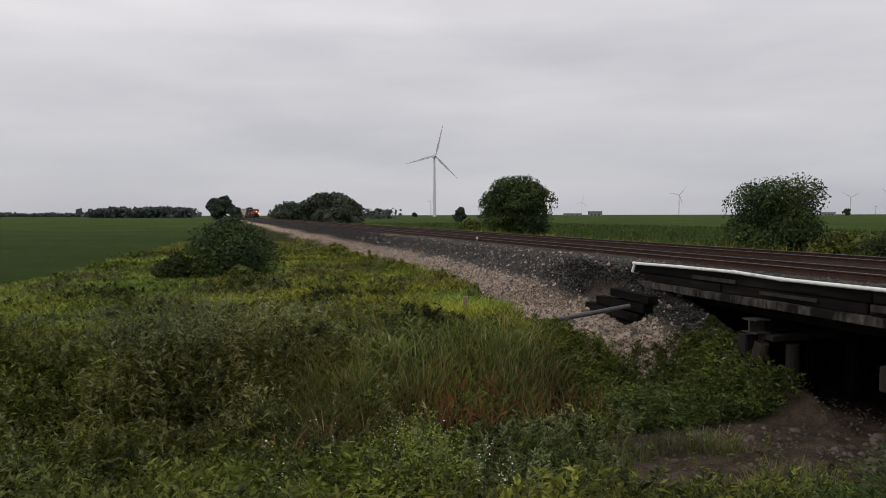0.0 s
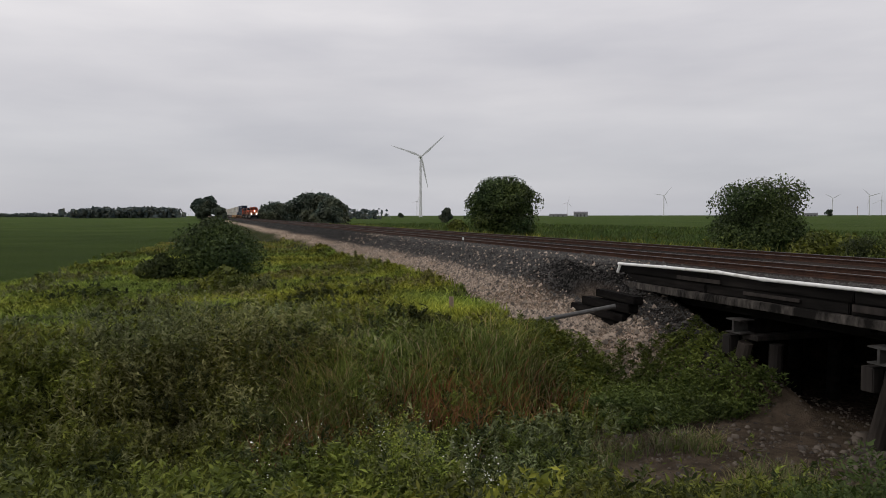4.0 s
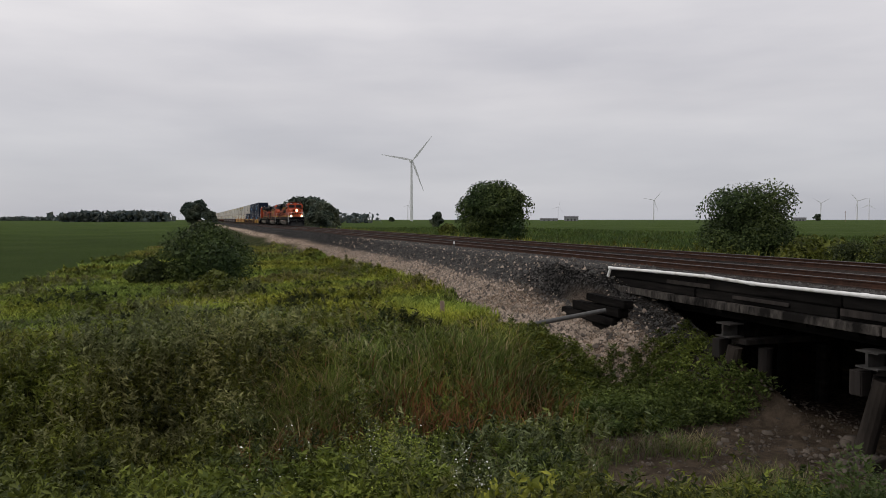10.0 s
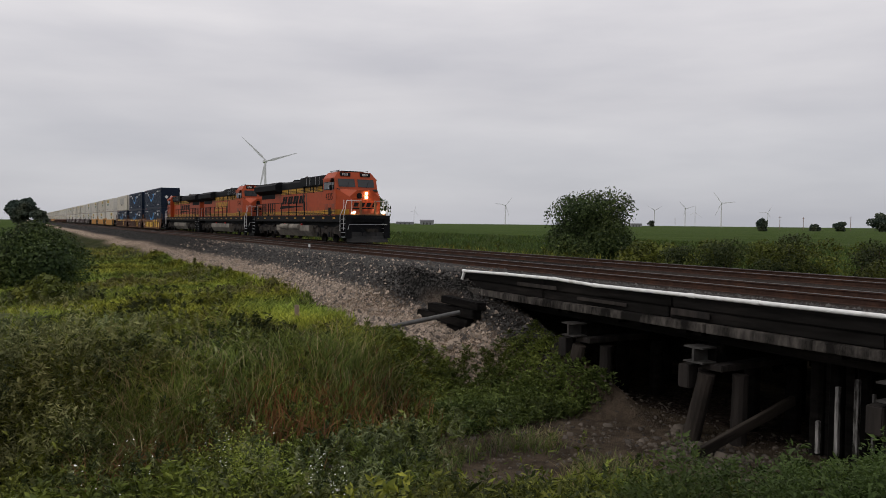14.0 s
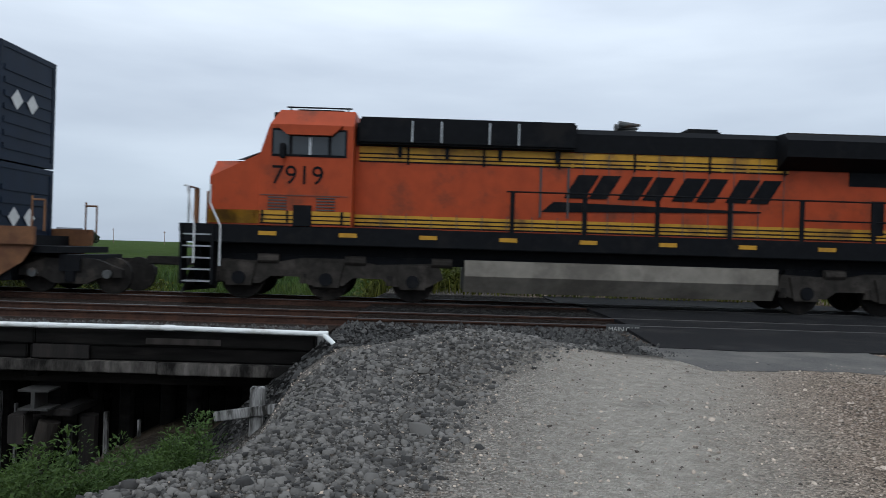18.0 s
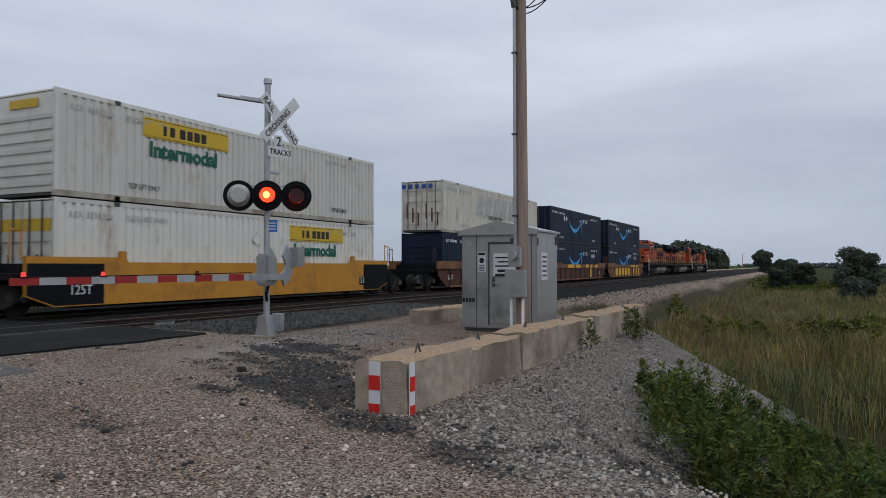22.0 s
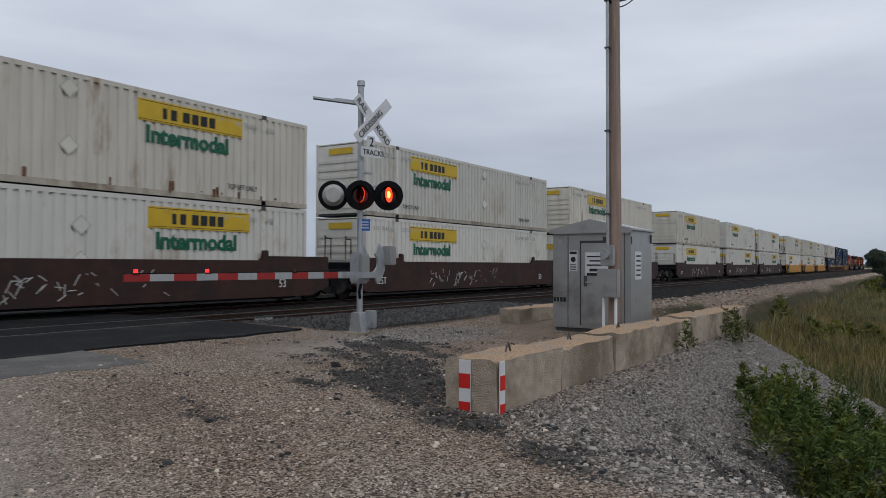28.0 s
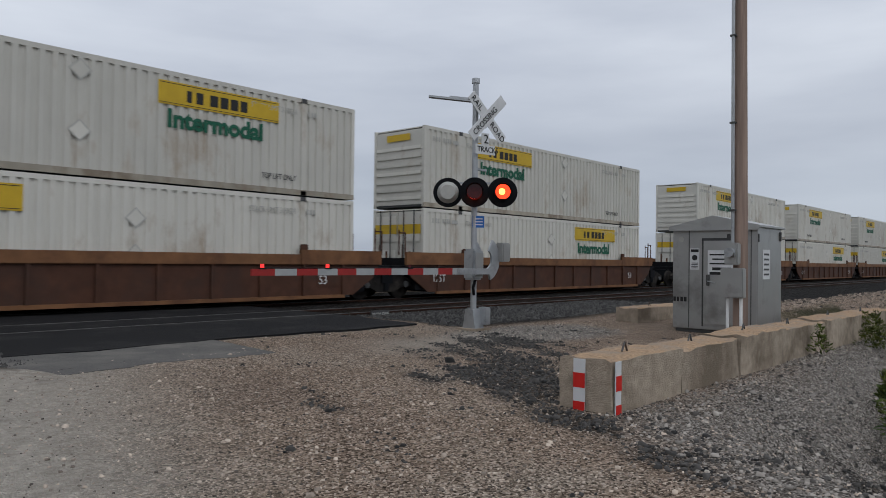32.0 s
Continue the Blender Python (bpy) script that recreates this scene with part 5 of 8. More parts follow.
def container(paint, scheme, doors, lower=False, panel_at=None, words=True):
    """A 53-foot container; its front end is at x = 0, its rear at -CL, its floor at z = 0. doors: the rear end shows doors."""
    names = {"navy": "dark navy corrugated container with a bright blue curved arrow", "white": "white corrugated container with a yellow panel and green word", "grey": "white corrugated container with pale grey lettering"}
    co = thing("shipping_container", names[scheme] + (", rusty doors" if doors and scheme != "navy" else ""), "container", "stacked containers")
    hw = CW / 2
    for y, out in ((-hw, -1), (hw, 1)):
        v, f = corrugated(-CL + 0.10, -0.10, y, 0.16, CH - 0.12, out, deep=0.016 if scheme == "navy" else 0.044)
        shared("side_wall", mesh_from("side_wall", v, f, paint), co)
        part("bottom_rail", boxes((-CL, 0, y - 0.01, y + 0.06 if out < 0 else y - 0.06, 0, 0.16)), paint if scheme == "navy" else M_SOILED, co)
        part("top_rail", boxes((-CL, 0, y - 0.01 * 0, y + 0.07 if out < 0 else y - 0.07, CH - 0.12, CH)), paint, co)
    part("roof", boxes((-CL + 0.05, -0.05, -hw + 0.07, hw - 0.07, CH - 0.06, CH - 0.02)), paint, co)
    part("floor", boxes((-CL + 0.05, -0.05, -hw + 0.07, hw - 0.07, 0.02, 0.14)), M_DKGREY, co)
    for x in (-CL, -0.12, -1.98 - 0.07, -CL + 1.98 - 0.07):
        for y in (-hw - 0.004, hw - 0.10):
            part("post", boxes((x, x + 0.14 if -CL < x < -0.12 else x + 0.12, y, y + 0.104, 0, CH)), paint, co)
    for x in (-1.98, -CL + 1.98):
        for z in (-0.004, CH - 0.13):
            part("lifting_corner", boxes((x - 0.10, x + 0.10, -hw - 0.010, -hw + 0.10, z, z + 0.132)), M_ARMRED if scheme == "navy" else M_DKGREY, co)
    # front end: plain ribs; rear end: doors or ribs
    part("front_wall", boxes((-0.06, -0.02, -hw + 0.05, hw - 0.05, 0.05, CH - 0.05)), paint, co)
    fw = part("front_frame", boxes((-0.02, 0.0, -hw + 0.02, -hw + 0.14, 0, CH), (-0.02, 0.0, hw - 0.14, hw - 0.02, 0, CH), (-0.02, 0.0, -hw + 0.14, hw - 0.14, CH - 0.14, CH), (-0.02, 0.0, -hw + 0.14, hw - 0.14, 0, 0.14)), paint, co)
    for k in range(7):
        part("wall_rib", boxes((-0.02, 0.006, -hw + 0.2, hw - 0.2, 0.28 + 0.32 * k, 0.42 + 0.32 * k)), paint, fw)
    if scheme == "navy":
        for u in (-0.55, 0.15):
            dm = bmesh.new()
            dm.faces.new([dm.verts.new((0.010, u + dy, 1.55 + dz)) for dy, dz in ((-0.26, 0), (0, -0.26), (0.26, 0), (0, 0.26))])
            part("placard_diamond", dm, M_PRINT, fw)
    if doors:
        for y0, y1 in ((-hw + 0.1, -0.01), (0.01, hw - 0.1)):
            d = part("door", boxes((-CL + 0.02, -CL + 0.07, y0, y1, 0.12, CH - 0.1)), paint, co)
            for k in range(4):
                z = 0.45 + k * 0.62
                part("door_rib", boxes((-CL - 0.012, -CL + 0.02, y0 + 0.06, y1 - 0.06, z, z + 0.32), bevel=0.01), paint, d)
            for u in (0.28, 0.72):
                yy = y0 + (y1 - y0) * u
                part("lock_rod", rod(bmesh.new(), (-CL - 0.04, yy, 0.06), (-CL - 0.04, yy, CH - 0.06), 0.022, n=6), M_IRON, d)
            if scheme == "white":
                part("name_panel", boxes((-CL - 0.016, -CL - 0.012, y0 + 0.02, y1 - 0.02, 1.98, 2.32)), M_HYELLOW, d)
            if scheme != "navy":
                for k in range(3):
                    yy = y0 + 0.15 + k * 0.35
                    part("rust_streak", boxes((-CL - 0.018, -CL - 0.0125, yy, yy + 0.10, 0.35 + 0.2 * k, 1.1 + 0.25 * k)), M_RUST, d)
    else:
        ew = part("rear_wall", boxes((-CL + 0.02, -CL + 0.06, -hw + 0.1, hw - 0.1, 0.1, CH - 0.1)), paint, co)
        for k in range(7):
            z = 0.28 + k * 0.30
            part("wall_rib", boxes((-CL - 0.015, -CL + 0.02, -hw + 0.16, hw - 0.16, z, z + 0.12)), paint, ew)
        if scheme == "white":
            part("name_panel", boxes((-CL - 0.02, -CL - 0.016, -0.6, 0.6, 2.42, 2.66)), M_HYELLOW, ew)
    # print on the near side; places run from the rear end
    y = -hw - 0.006
    if scheme == "navy":
        band = bmesh.new()
        n = 26
        top, bot = [], []
        for i in range(n + 1):
            u = i / n
            x = -CL + 5.15 + u * 3.75
            sag = 4 * u * (1 - u)
            wid = 0.05 + 0.33 * math.sin(math.pi * min(1, u * 0.95 + 0.05)) ** 0.8
            z = 1.93 - 0.72 * sag + 0.04 * u
            top.append(band.verts.new((x, y, z + wid * 0.25)))
            bot.append(band.verts.new((x, y, z - wid * 0.62)))
        for i in range(n):
            band.faces.new((bot[i], bot[i + 1], top[i + 1], top[i]))
        for pts in (((8.35, 1.98), (8.45, 2.14), (9.20, 2.22), (9.26, 2.10), (9.10, 2.02)), ((9.26, 2.22), (9.30, 1.98), (9.00, 1.22), (8.90, 1.30), (9.10, 2.05))):
            band.faces.new([band.verts.new((-CL + a, y - 0.002, b)) for a, b in pts])
        part("curved_arrow", band, M_BRIGHT, co, "bright blue curved arrow")
        word = bmesh.new()
        for a in range(5):
            xx = -CL + 9.58 + a * 0.31
            box(word, xx, xx + 0.085, y - 0.004, y, 1.97 - (0.14 if a == 0 else 0), 2.30)
            if a in (0, 3, 4):
                box(word, xx + 0.155, xx + 0.24, y - 0.004, y, 1.97, 2.30)
        part("name_mark", word, M_PRINT, co, "white strokes")
        cols = M_PRINT
        for a in (3.82, 4.46) if not lower else (12.75, 13.45):
            dm = bmesh.new()
            zc = 2.08 if not lower else 1.95
            dm.faces.new([dm.verts.new((-CL + a + dx, y - 0.002, zc + dz)) for dx, dz in ((-0.26, 0), (0, -0.26), (0.26, 0), (0, 0.26))])
            part("placard_diamond", dm, M_PRINT, co)
    else:
        cols = M_DKGREY if scheme == "white" else M_PALEGREY
    if scheme == "white" and panel_at is not None:
        a = -CL + panel_at
        pn = part("name_panel", boxes((a, a + 3.65, y - 0.006, y, 2.02, 2.62)), M_HYELLOW, co, "yellow panel with dark strokes")
        bars = bmesh.new()
        for k, (u, w) in enumerate(((0.78, 0.14), (1.05, 0.20), (1.45, 0.24), (1.76, 0.24), (2.07, 0.24), (2.38, 0.22))):
            box(bars, a + u, a + u + w, y - 0.010, y - 0.006, 2.15, 2.45)
        box(bars, a + 0.04, a + 3.61, y - 0.010, y - 0.006, 2.06, 2.075)
        box(bars, a + 0.04, a + 3.61, y - 0.010, y - 0.006, 2.565, 2.58)
        part("panel_marking", bars, M_LETTER, pn)
        for u in (0.12, 2.75):
            sc = bmesh.new()
            sc.faces.new([sc.verts.new((a + u + dx, y - 0.009, 2.13 + dz)) for dx, dz in ((0.0, 0.25), (0.15, 0.0), (0.72, 0.05), (0.55, 0.32), (0.2, 0.36))])
            part("scroll_mark", sc, M_HYELLOW, pn)
        for zc in ((2.48, 1.05) if not lower else (2.0, 1.1)):
            dd = a - 1.9 if panel_at > 5 else a + 6.2
            pd = part("placard_holder", boxes((-0.19, 0.19, -0.008, 0.0, -0.19, 0.19)), M_PALEGREY, co, "grey placard holder set on its corner")
            pd.matrix_basis = pose(dd, y, zc, 0, 45, 0)
            part("placard_face", boxes((-0.16, 0.16, -0.012, -0.0085, -0.16, 0.16)), paint, pd)
        lettering("side_word", "Intermodal", 0.46, M_GREEN, co, a + 0.24, y - 0.004, 1.46, label="green word", bold=0.04, squeeze=1.02)
    if paint == M_CDIRTY and scheme == "white":
        rr = random.Random(5)
        for k in range(16):
            xx = -CL + rr.uniform(3.0, CL - 0.8)
            part("rust_spot", boxes((xx, xx + rr.uniform(0.04, 0.11), y - 0.006, y - 0.001, rr.uniform(0.10, 0.2), rr.uniform(0.24, 0.46))), M_RUST, co)
    if scheme == "grey":
        nm = part("name_mark", boxes((-CL + 4.7, -CL + 11.6, y - 0.004, y - 0.001, 1.17, 1.19)), M_PALEGREY, co, "pale grey slanted strokes")
        for k in range(5):
            a = -CL + 4.6 + k * 1.35
            for u, w, z0, z1 in ((0.0, 0.42, 1.25, 2.45), (0.50, 0.42, 1.25, 2.45)):
                part("stroke", prism([(a + u, z0), (a + u + w, z0), (a + u + w + 0.45, z1), (a + u + 0.45, z1)], y - 0.010, y - 0.002, "y"), M_PALEGREY, nm)
        lettering("side_word", "INTERMODAL", 0.28, M_DKGREY, co, -CL + 6.6, y - 0.004, 1.02, label="dark word")
        en = bmesh.new()
        for k in range(5):
            box(en, -CL - 0.03, -CL - 0.022, 1.0 - 0.42 * k, 1.26 - 0.42 * k - 0.0, 2.45, 2.70)
        part("end_mark", en, M_NAVYPRINT, co, "blue strokes on the doors")
    if words:
        small = M_PRINT if scheme == "navy" else M_PALEGREY
        for a in (2.28, 12.32):
            lettering("stack_note", "STACK LIMIT 3 HIGH", 0.17, small, co, -CL + a, y - 0.004, 2.36, squeeze=0.72)
        if not lower:
            for a in (2.36, 12.7):
                lettering("lift_note", "TOP LIFT ONLY", 0.17, cols, co, -CL + a, y - 0.004, 0.40, squeeze=0.72)
        lb = bmesh.new()
        for a in (0.45, 0.62, 0.74, 1.0, 1.12, 1.24, 1.36):
            box(lb, -CL + a, -CL + a + 0.07, y - 0.004, y, 2.38, 2.54)
        box(lb, -CL + 1.52, -CL + 1.84, y - 0.004, y, 2.38, 2.52)
        for a in (14.3, 14.42, 14.54):
            box(lb, -CL + a, -CL + a + 0.08, y - 0.004, y, 2.36, 2.52)
        part("mark_bars", lb, small, co)
    return co


def well_car(paint, chord, style):
    """One well of an articulated car; x = 0 is the container's front end. The bogie at the rear joint belongs to it."""
    names = {"yellow": "yellow steel well car", "brown": "rust-brown ribbed well car with a faded top chord", "patched": "rust-brown well car with yellow patches", "repainted": "rust-brown well car with a partly yellow top chord", "maroon": "maroon well car with faded scrawl"}
    wc = thing("well_car", names[style], "rail car", "articulated well cars")
    for s in (-1, 1):
        y = 1.42 * s
        yo = 1.46 * s
        if style in ("yellow", "maroon"):
            prof = [(-CL - 0.9, 1.12), (-CL - 0.1, 1.12), (-CL - 0.9, 0.55), (-CL - 0.1, 0.26), (0.1, 0.26), (0.9, 0.55), (0.1, 1.12), (0.9, 1.12), (0.9, 1.58), (-2.1, 1.58), (-2.25, 1.44), (-CL + 2.25, 1.44), (-CL + 2.1, 1.58), (-CL - 0.9, 1.58)]
            prof = [p for i, p in enumerate(prof) if i not in (0, 1, 6, 7)]
            part("side_sill", prism(prof, y - 0.05 * s, yo + 0.04 * s, "y"), paint, wc)
        else:
            prof = [(-CL - 0.75, 0.75), (-CL + 0.1, 0.22), (-0.1, 0.22), (0.75, 0.75), (1.0, 1.16), (-CL - 1.0, 1.16)]
            sd = part("side_sill", prism(prof, y - 0.03 * s, y + 0.03 * s, "y"), paint, wc)
            part("top_chord", boxes((-CL + 2.2, -2.2, min(y, yo + 0.07 * s), max(y, yo + 0.07 * s), 1.16, 1.46), bevel=0.01), chord, wc)
            for a, b in ((-CL - 1.05, -CL + 2.19), (-2.19, 1.05)):
                part("end_chord", boxes((a, b, min(y, yo + 0.07 * s), max(y, yo + 0.07 * s), 1.16, 1.60), bevel=0.01), chord, wc)
            part("bottom_rail", boxes((-CL + 0.5, -0.5, min(y, yo + 0.05 * s), max(y, yo + 0.05 * s), 0.14, 0.24)), chord, wc)
            for k in range(11):
                xx = -CL + 0.55 + k * 1.50
                part("rib", boxes((xx, xx + 0.09, min(y, yo + 0.06 * s), max(y, yo + 0.06 * s), 0.24, 1.16)), paint, wc)
            if style == "patched" and s < 0:
                for k in range(10):
                    xx = -CL + 0.68 + k * 1.50
                    if k in (0, 6):
                        continue
                    part("yellow_patch", boxes((xx, xx + (1.36 if k < 6 else 0.75), y - 0.045, y - 0.031, 0.34, 1.10)), M_PATCH, wc)
                for a, b in ((-6.2, -5.4), (-5.0, -4.2), (-3.3, -2.25)):
                    part("yellow_patch", boxes((a, b, yo - 0.076, yo - 0.0705, 1.17, 1.45)), M_PATCH, wc)
        for x in (-2.05, -CL + 2.05):
            part("stacking_lug", boxes((x - 0.14, x + 0.14, yo - 0.05, yo + 0.05, 1.44, 1.76), bevel=0.03), paint, wc)
        # end hand-holds
        for x in (-CL - 1.25, 0.9):
            part("end_ladder", rods(0.024, ((x, 1.35 * s, 1.5), (x, 1.35 * s, 2.35)), ((x + 0.3, 1.35 * s, 1.5), (x + 0.3, 1.35 * s, 2.25)), ((x, 1.35 * s, 2.25), (x + 0.3, 1.35 * s, 2.25))), M_TAN if style == "patched" else paint, wc)
    part("well_floor", boxes((-CL + 0.6, -0.6, -1.38, 1.38, 0.20, 0.27)), M_BLACK, wc)
    for e0, e1 in ((-CL - 1.55, -CL + 0.0), (0.0, 1.55)):
        part("end_platform", boxes((e0, e1, -1.35, 1.35, 0.98, 1.14)), M_BLACK, wc)
    if style == "repainted":
        for a, b in ((4.0, 5.9), (6.5, 7.9), (9.7, 10.6), (11.3, 11.9), (13.0, 13.9)):
            part("yellow_patch", boxes((-CL + a, -CL + b, -1.536, -1.5305, 1.17, 1.45)), M_PATCH, wc)
        part("yellow_patch", boxes((-CL + 11.2, -CL + 11.9, -1.465, -1.451, 0.30, 1.10)), M_PATCH, wc)
    for a, b in ((-CL - 0.45, -CL - 0.06), (0.06, 0.45)):
        part("end_bulkhead", boxes((a, b, -1.36, 1.36, 0.30, 1.40)), M_BLACK, wc)
    nb = M_BLACK if style in ("yellow", "patched") else paint
    for a in (0.25, CL - 1.55):
        pl = part("number_plate_patch", boxes((-CL + a, -CL + a + 1.0, -1.512 if style in ("yellow", "maroon") else -1.462, -1.506 if style in ("yellow", "maroon") else -1.452, 0.50, 0.86)), nb, wc, "black stencil patch")
        lettering("stencil", "125T" if a < 1 else "53", 0.27, M_PRINT, pl, -CL + a + 0.06, -1.516 if style in ("yellow", "maroon") else -1.466, 0.57, squeeze=0.9)
    if style == "yellow":
        for a, b, c in ((-CL - 0.89, -CL + 1.4, -CL - 0.1), (-1.2, 0.89, 0.1)):
            lo_x, hi_x = min(a, b), max(a, b)
            foot = [(lo_x, 0.58), (c, 0.29), (hi_x, 0.29)] if c < -2 else [(lo_x, 0.29), (c, 0.29), (hi_x, 0.58)]
            part("black_panel", prism(foot + [(hi_x, 1.40), (lo_x, 1.40)], -1.507, -1.501, "y"), M_BLACK, wc)
    if style == "maroon":
        sk = bmesh.new()
        r = random.Random(7)
        for k in range(46):
            x, z = -CL + 4.0 + r.uniform(0, 6.5), r.uniform(0.5, 1.1)
            rod(sk, (x, -1.503, z), (x + r.uniform(-0.22, 0.22), -1.503, z + r.uniform(-0.25, 0.3)), 0.014, n=4)
        part("scrawl", sk, M_PALEGREY, wc, "pale chalk-like scrawl")
    return wc


def bogie():
    b = thing("freight_bogie", "dark two-axle freight bogie", "bogie", "freight bogies")
    part("bolster", boxes((-0.25, 0.25, -1.2, 1.2, 0.55, 0.95)), M_BLACK, b)
    for s in (-1, 1):
        part("side_frame", prism([(-1.25, 0.42), (-1.25, 0.62), (-0.6, 0.86), (0.6, 0.86), (1.25, 0.62), (1.25, 0.42), (0.7, 0.40), (0.4, 0.25), (-0.4, 0.25), (-0.7, 0.40)], 1.0 * s, 1.14 * s, "y"), M_TRUCK, b)
        for x in (-0.9, 0.9):
            part("wheel", rod(bmesh.new(), (x, 0.69 * s, 0.45), (x, 0.82 * s, 0.45), 0.45, n=24), M_TRUCK, b)
            part("axle_cap", rod(bmesh.new(), (x, 1.14 * s, 0.5), (x, 1.20 * s, 0.5), 0.11, n=10), M_IRON, b)
        part("spring", rod(bmesh.new(), (0.0, 1.07 * s, 0.3), (0.0, 1.07 * s, 0.55), 0.16, n=10), M_BLACK, b)
    return b


SCHEMES = {
    "nU": lambda: container(M_NAVY, "navy", True), "nL": lambda: container(M_NAVY, "navy", False, True),
    "sU": lambda: container(M_CDIRTY, "grey", True), "aU": lambda: container(M_CWHITE, "white", True, False, 9.6),
    "bU": lambda: container(M_CWHITE, "white", False, False, 2.88), "cU": lambda: container(M_CDIRTY, "white", True, False, 9.6),
    "dU": lambda: container(M_CDIRTY, "white", False, False, 2.88), "aL": lambda: container(M_CWHITE, "white", True, True, 9.95),
    "bL": lambda: container(M_CWHITE, "white", False, True, 2.88), "wU": lambda: container(M_CWHITE, "white", False, False, None),
    "dL": lambda: container(M_CWHITE, "white", False, True, 6.2)}
CARS = {"P": lambda: well_car(M_TAN, M_TAN, "patched"), "B": lambda: well_car(M_WBROWN, M_TAN, "brown"), "Q": lambda: well_car(M_WBROWN, M_TAN, "repainted"), "Y": lambda: well_car(M_WYELLOW, M_WYELLOW, "yellow"), "M": lambda: well_car(M_WMAROON, M_WMAROON, "maroon")}
CONSIST = ["nU nL P", "nU nL Q", "sU nL Q", "bU aL Y", "cU dL Y", "aU bL Y", "aU aL M", "bU aL M", "dU bL M", "dU aL M", "bU bL M", "cU aL M",
           "bU aL B", "bU aL B", "bU aL B", "bU aL B", "aU bL B", "cU aL B", "bU aL Y", "aU bL Y", "dU aL Y", "bU dL M", "cU bL M", "aU aL M",
           "bU aL B", "dU bL B", "aU aL B", "bU bL M", "cU aL M", "bU aL M", "aU bL B", "bU aL B", "dU aL B"]
MADE = {}


def again(key, make):
    if key not in MADE:
        MADE[key] = make()
        return MADE[key]
    return copy_thing(MADE[key], Matrix())


off = 0.0
for i, row in enumerate(CONSIST):
    up, down, car = row.split()
    send(again(car, CARS[car]), off)
    send(again(down, SCHEMES[down]), off, z=0.29)
    send(again(up, SCHEMES[up]), off, z=0.29 + CH + 0.045)
    if i % 3 == 0:
        send(again("bogie", bogie), off + 1.75)
    send(again("bogie", bogie), off - CL - (1.62 if i % 3 < 2 else 1.75))
    off -= CL + (3.25 if i % 3 < 2 else 7.25)


# ---- crossing signal ----
MX, MY, MZ = 11.73, 9.67, -0.08
FLASHERS = []
sig = thing("crossing_signal", "galvanised railway crossing signal mast with red lamps", "crossing signal", m=pose(MX, MY, MZ))
part("mast", rod(bmesh.new(), (0, 0, 0.3), (0, 0, 5.1), 0.062, n=16), M_GALV, sig)
part("mast_cap", rod(bmesh.new(), (0, 0, 5.1), (0, 0, 5.2), 0.085, 0.08, 16), M_GALV, sig)
part("base_casting", prism([(-0.17, 0.02), (0.17, 0.02), (0.14, 0.16), (0.10, 0.42), (-0.10, 0.42), (-0.14, 0.16)], -0.14, 0.14), M_GALV, sig)
part("base_plate", boxes((-0.26, 0.26, -0.26, 0.26, -0.04, 0.03)), M_CONC, sig)
part("junction_box", boxes((0.08, 0.26, -0.26, -0.04, 0.10, 0.46), bevel=0.02), M_GALV, sig)
FACE = math.degrees(math.atan2(-0.98, -0.2)) + 90      # signs look down the road
VIEW = math.degrees(math.atan2(-0.64, -0.77)) + 90     # lamps look at the waiting place
sg = part("sign_bracket", boxes((-0.03, 0.03, -0.14, 0.0, -0.2, 0.2)), M_GALV, sig)
sg.matrix_basis = pose(0.12, -0.06, 4.36, 0, 0, FACE)
for tilt, word, nm in ((45, "CROSSING", 0), (-45, "RAIL     ROAD", 1)):
    bl = part("crossbuck_blade", boxes((-0.61, 0.61, -0.012, 0.0, -0.115, 0.115)), M_WHITE, sig, "white crossbuck blade")
    bl.matrix_basis = pose(0.13, -0.214 + 0.014 * nm, 4.38, 0, 0, FACE) @ pose(0, 0, 0, 0, -tilt, 0)
    if nm == 0:
        lettering("blade_word", word, 0.125, M_LETTER, bl, -0.52, -0.018, -0.06, squeeze=1.0)
    else:
        lettering("blade_word", "RAIL", 0.125, M_LETTER, bl, -0.56, -0.018, -0.06)
        lettering("blade_word", "ROAD", 0.125, M_LETTER, bl, 0.14, -0.018, -0.06)
pl = part("track_count_plate", boxes((-0.26, 0.26, -0.012, 0.0, -0.10, 0.10), (-0.10, 0.10, -0.012, 0.0, 0.10, 0.34)), M_WHITE, sig, "white plate below the crossbuck")
pl.matrix_basis = pose(0.13, -0.16, 3.72, 0, 0, FACE)
lettering("count", "2", 0.19, M_LETTER, pl, -0.055, -0.018, 0.13)
lettering("count_word", "TRACKS", 0.115, M_LETTER, pl, -0.22, -0.018, -0.05, squeeze=0.95)
arm = part("lamp_arm", boxes((-0.75, 0.62, -0.02, 0.02, -0.02, 0.02)), M_GALV, sig)
arm.matrix_basis = pose(0, 0, 3.02, 0, 0, VIEW)
fin = part("top_bracket", boxes((-0.98, -0.05, -0.07, 0.07, -0.02, 0.02), (-0.55, -0.05, -0.03, 0.03, 0.02, 0.06)), M_GALV, sig, "flat pale bracket arm")
fin.matrix_basis = pose(0, 0, 4.72, 0, 0, VIEW) @ pose(0, 0, 0, 0, 6, 0)
part("small_bracket", boxes((0.04, 0.36, -0.03, 0.03, 3.30, 3.34)), M_GALV, sig)
bs = part("blue_notice", boxes((-0.12, 0.12, -0.01, 0.0, -0.12, 0.12)), M_BLUE, sig, "small blue notice with white bars")
bs.matrix_basis = pose(0.02, -0.09, 2.22, 0, 0, VIEW)
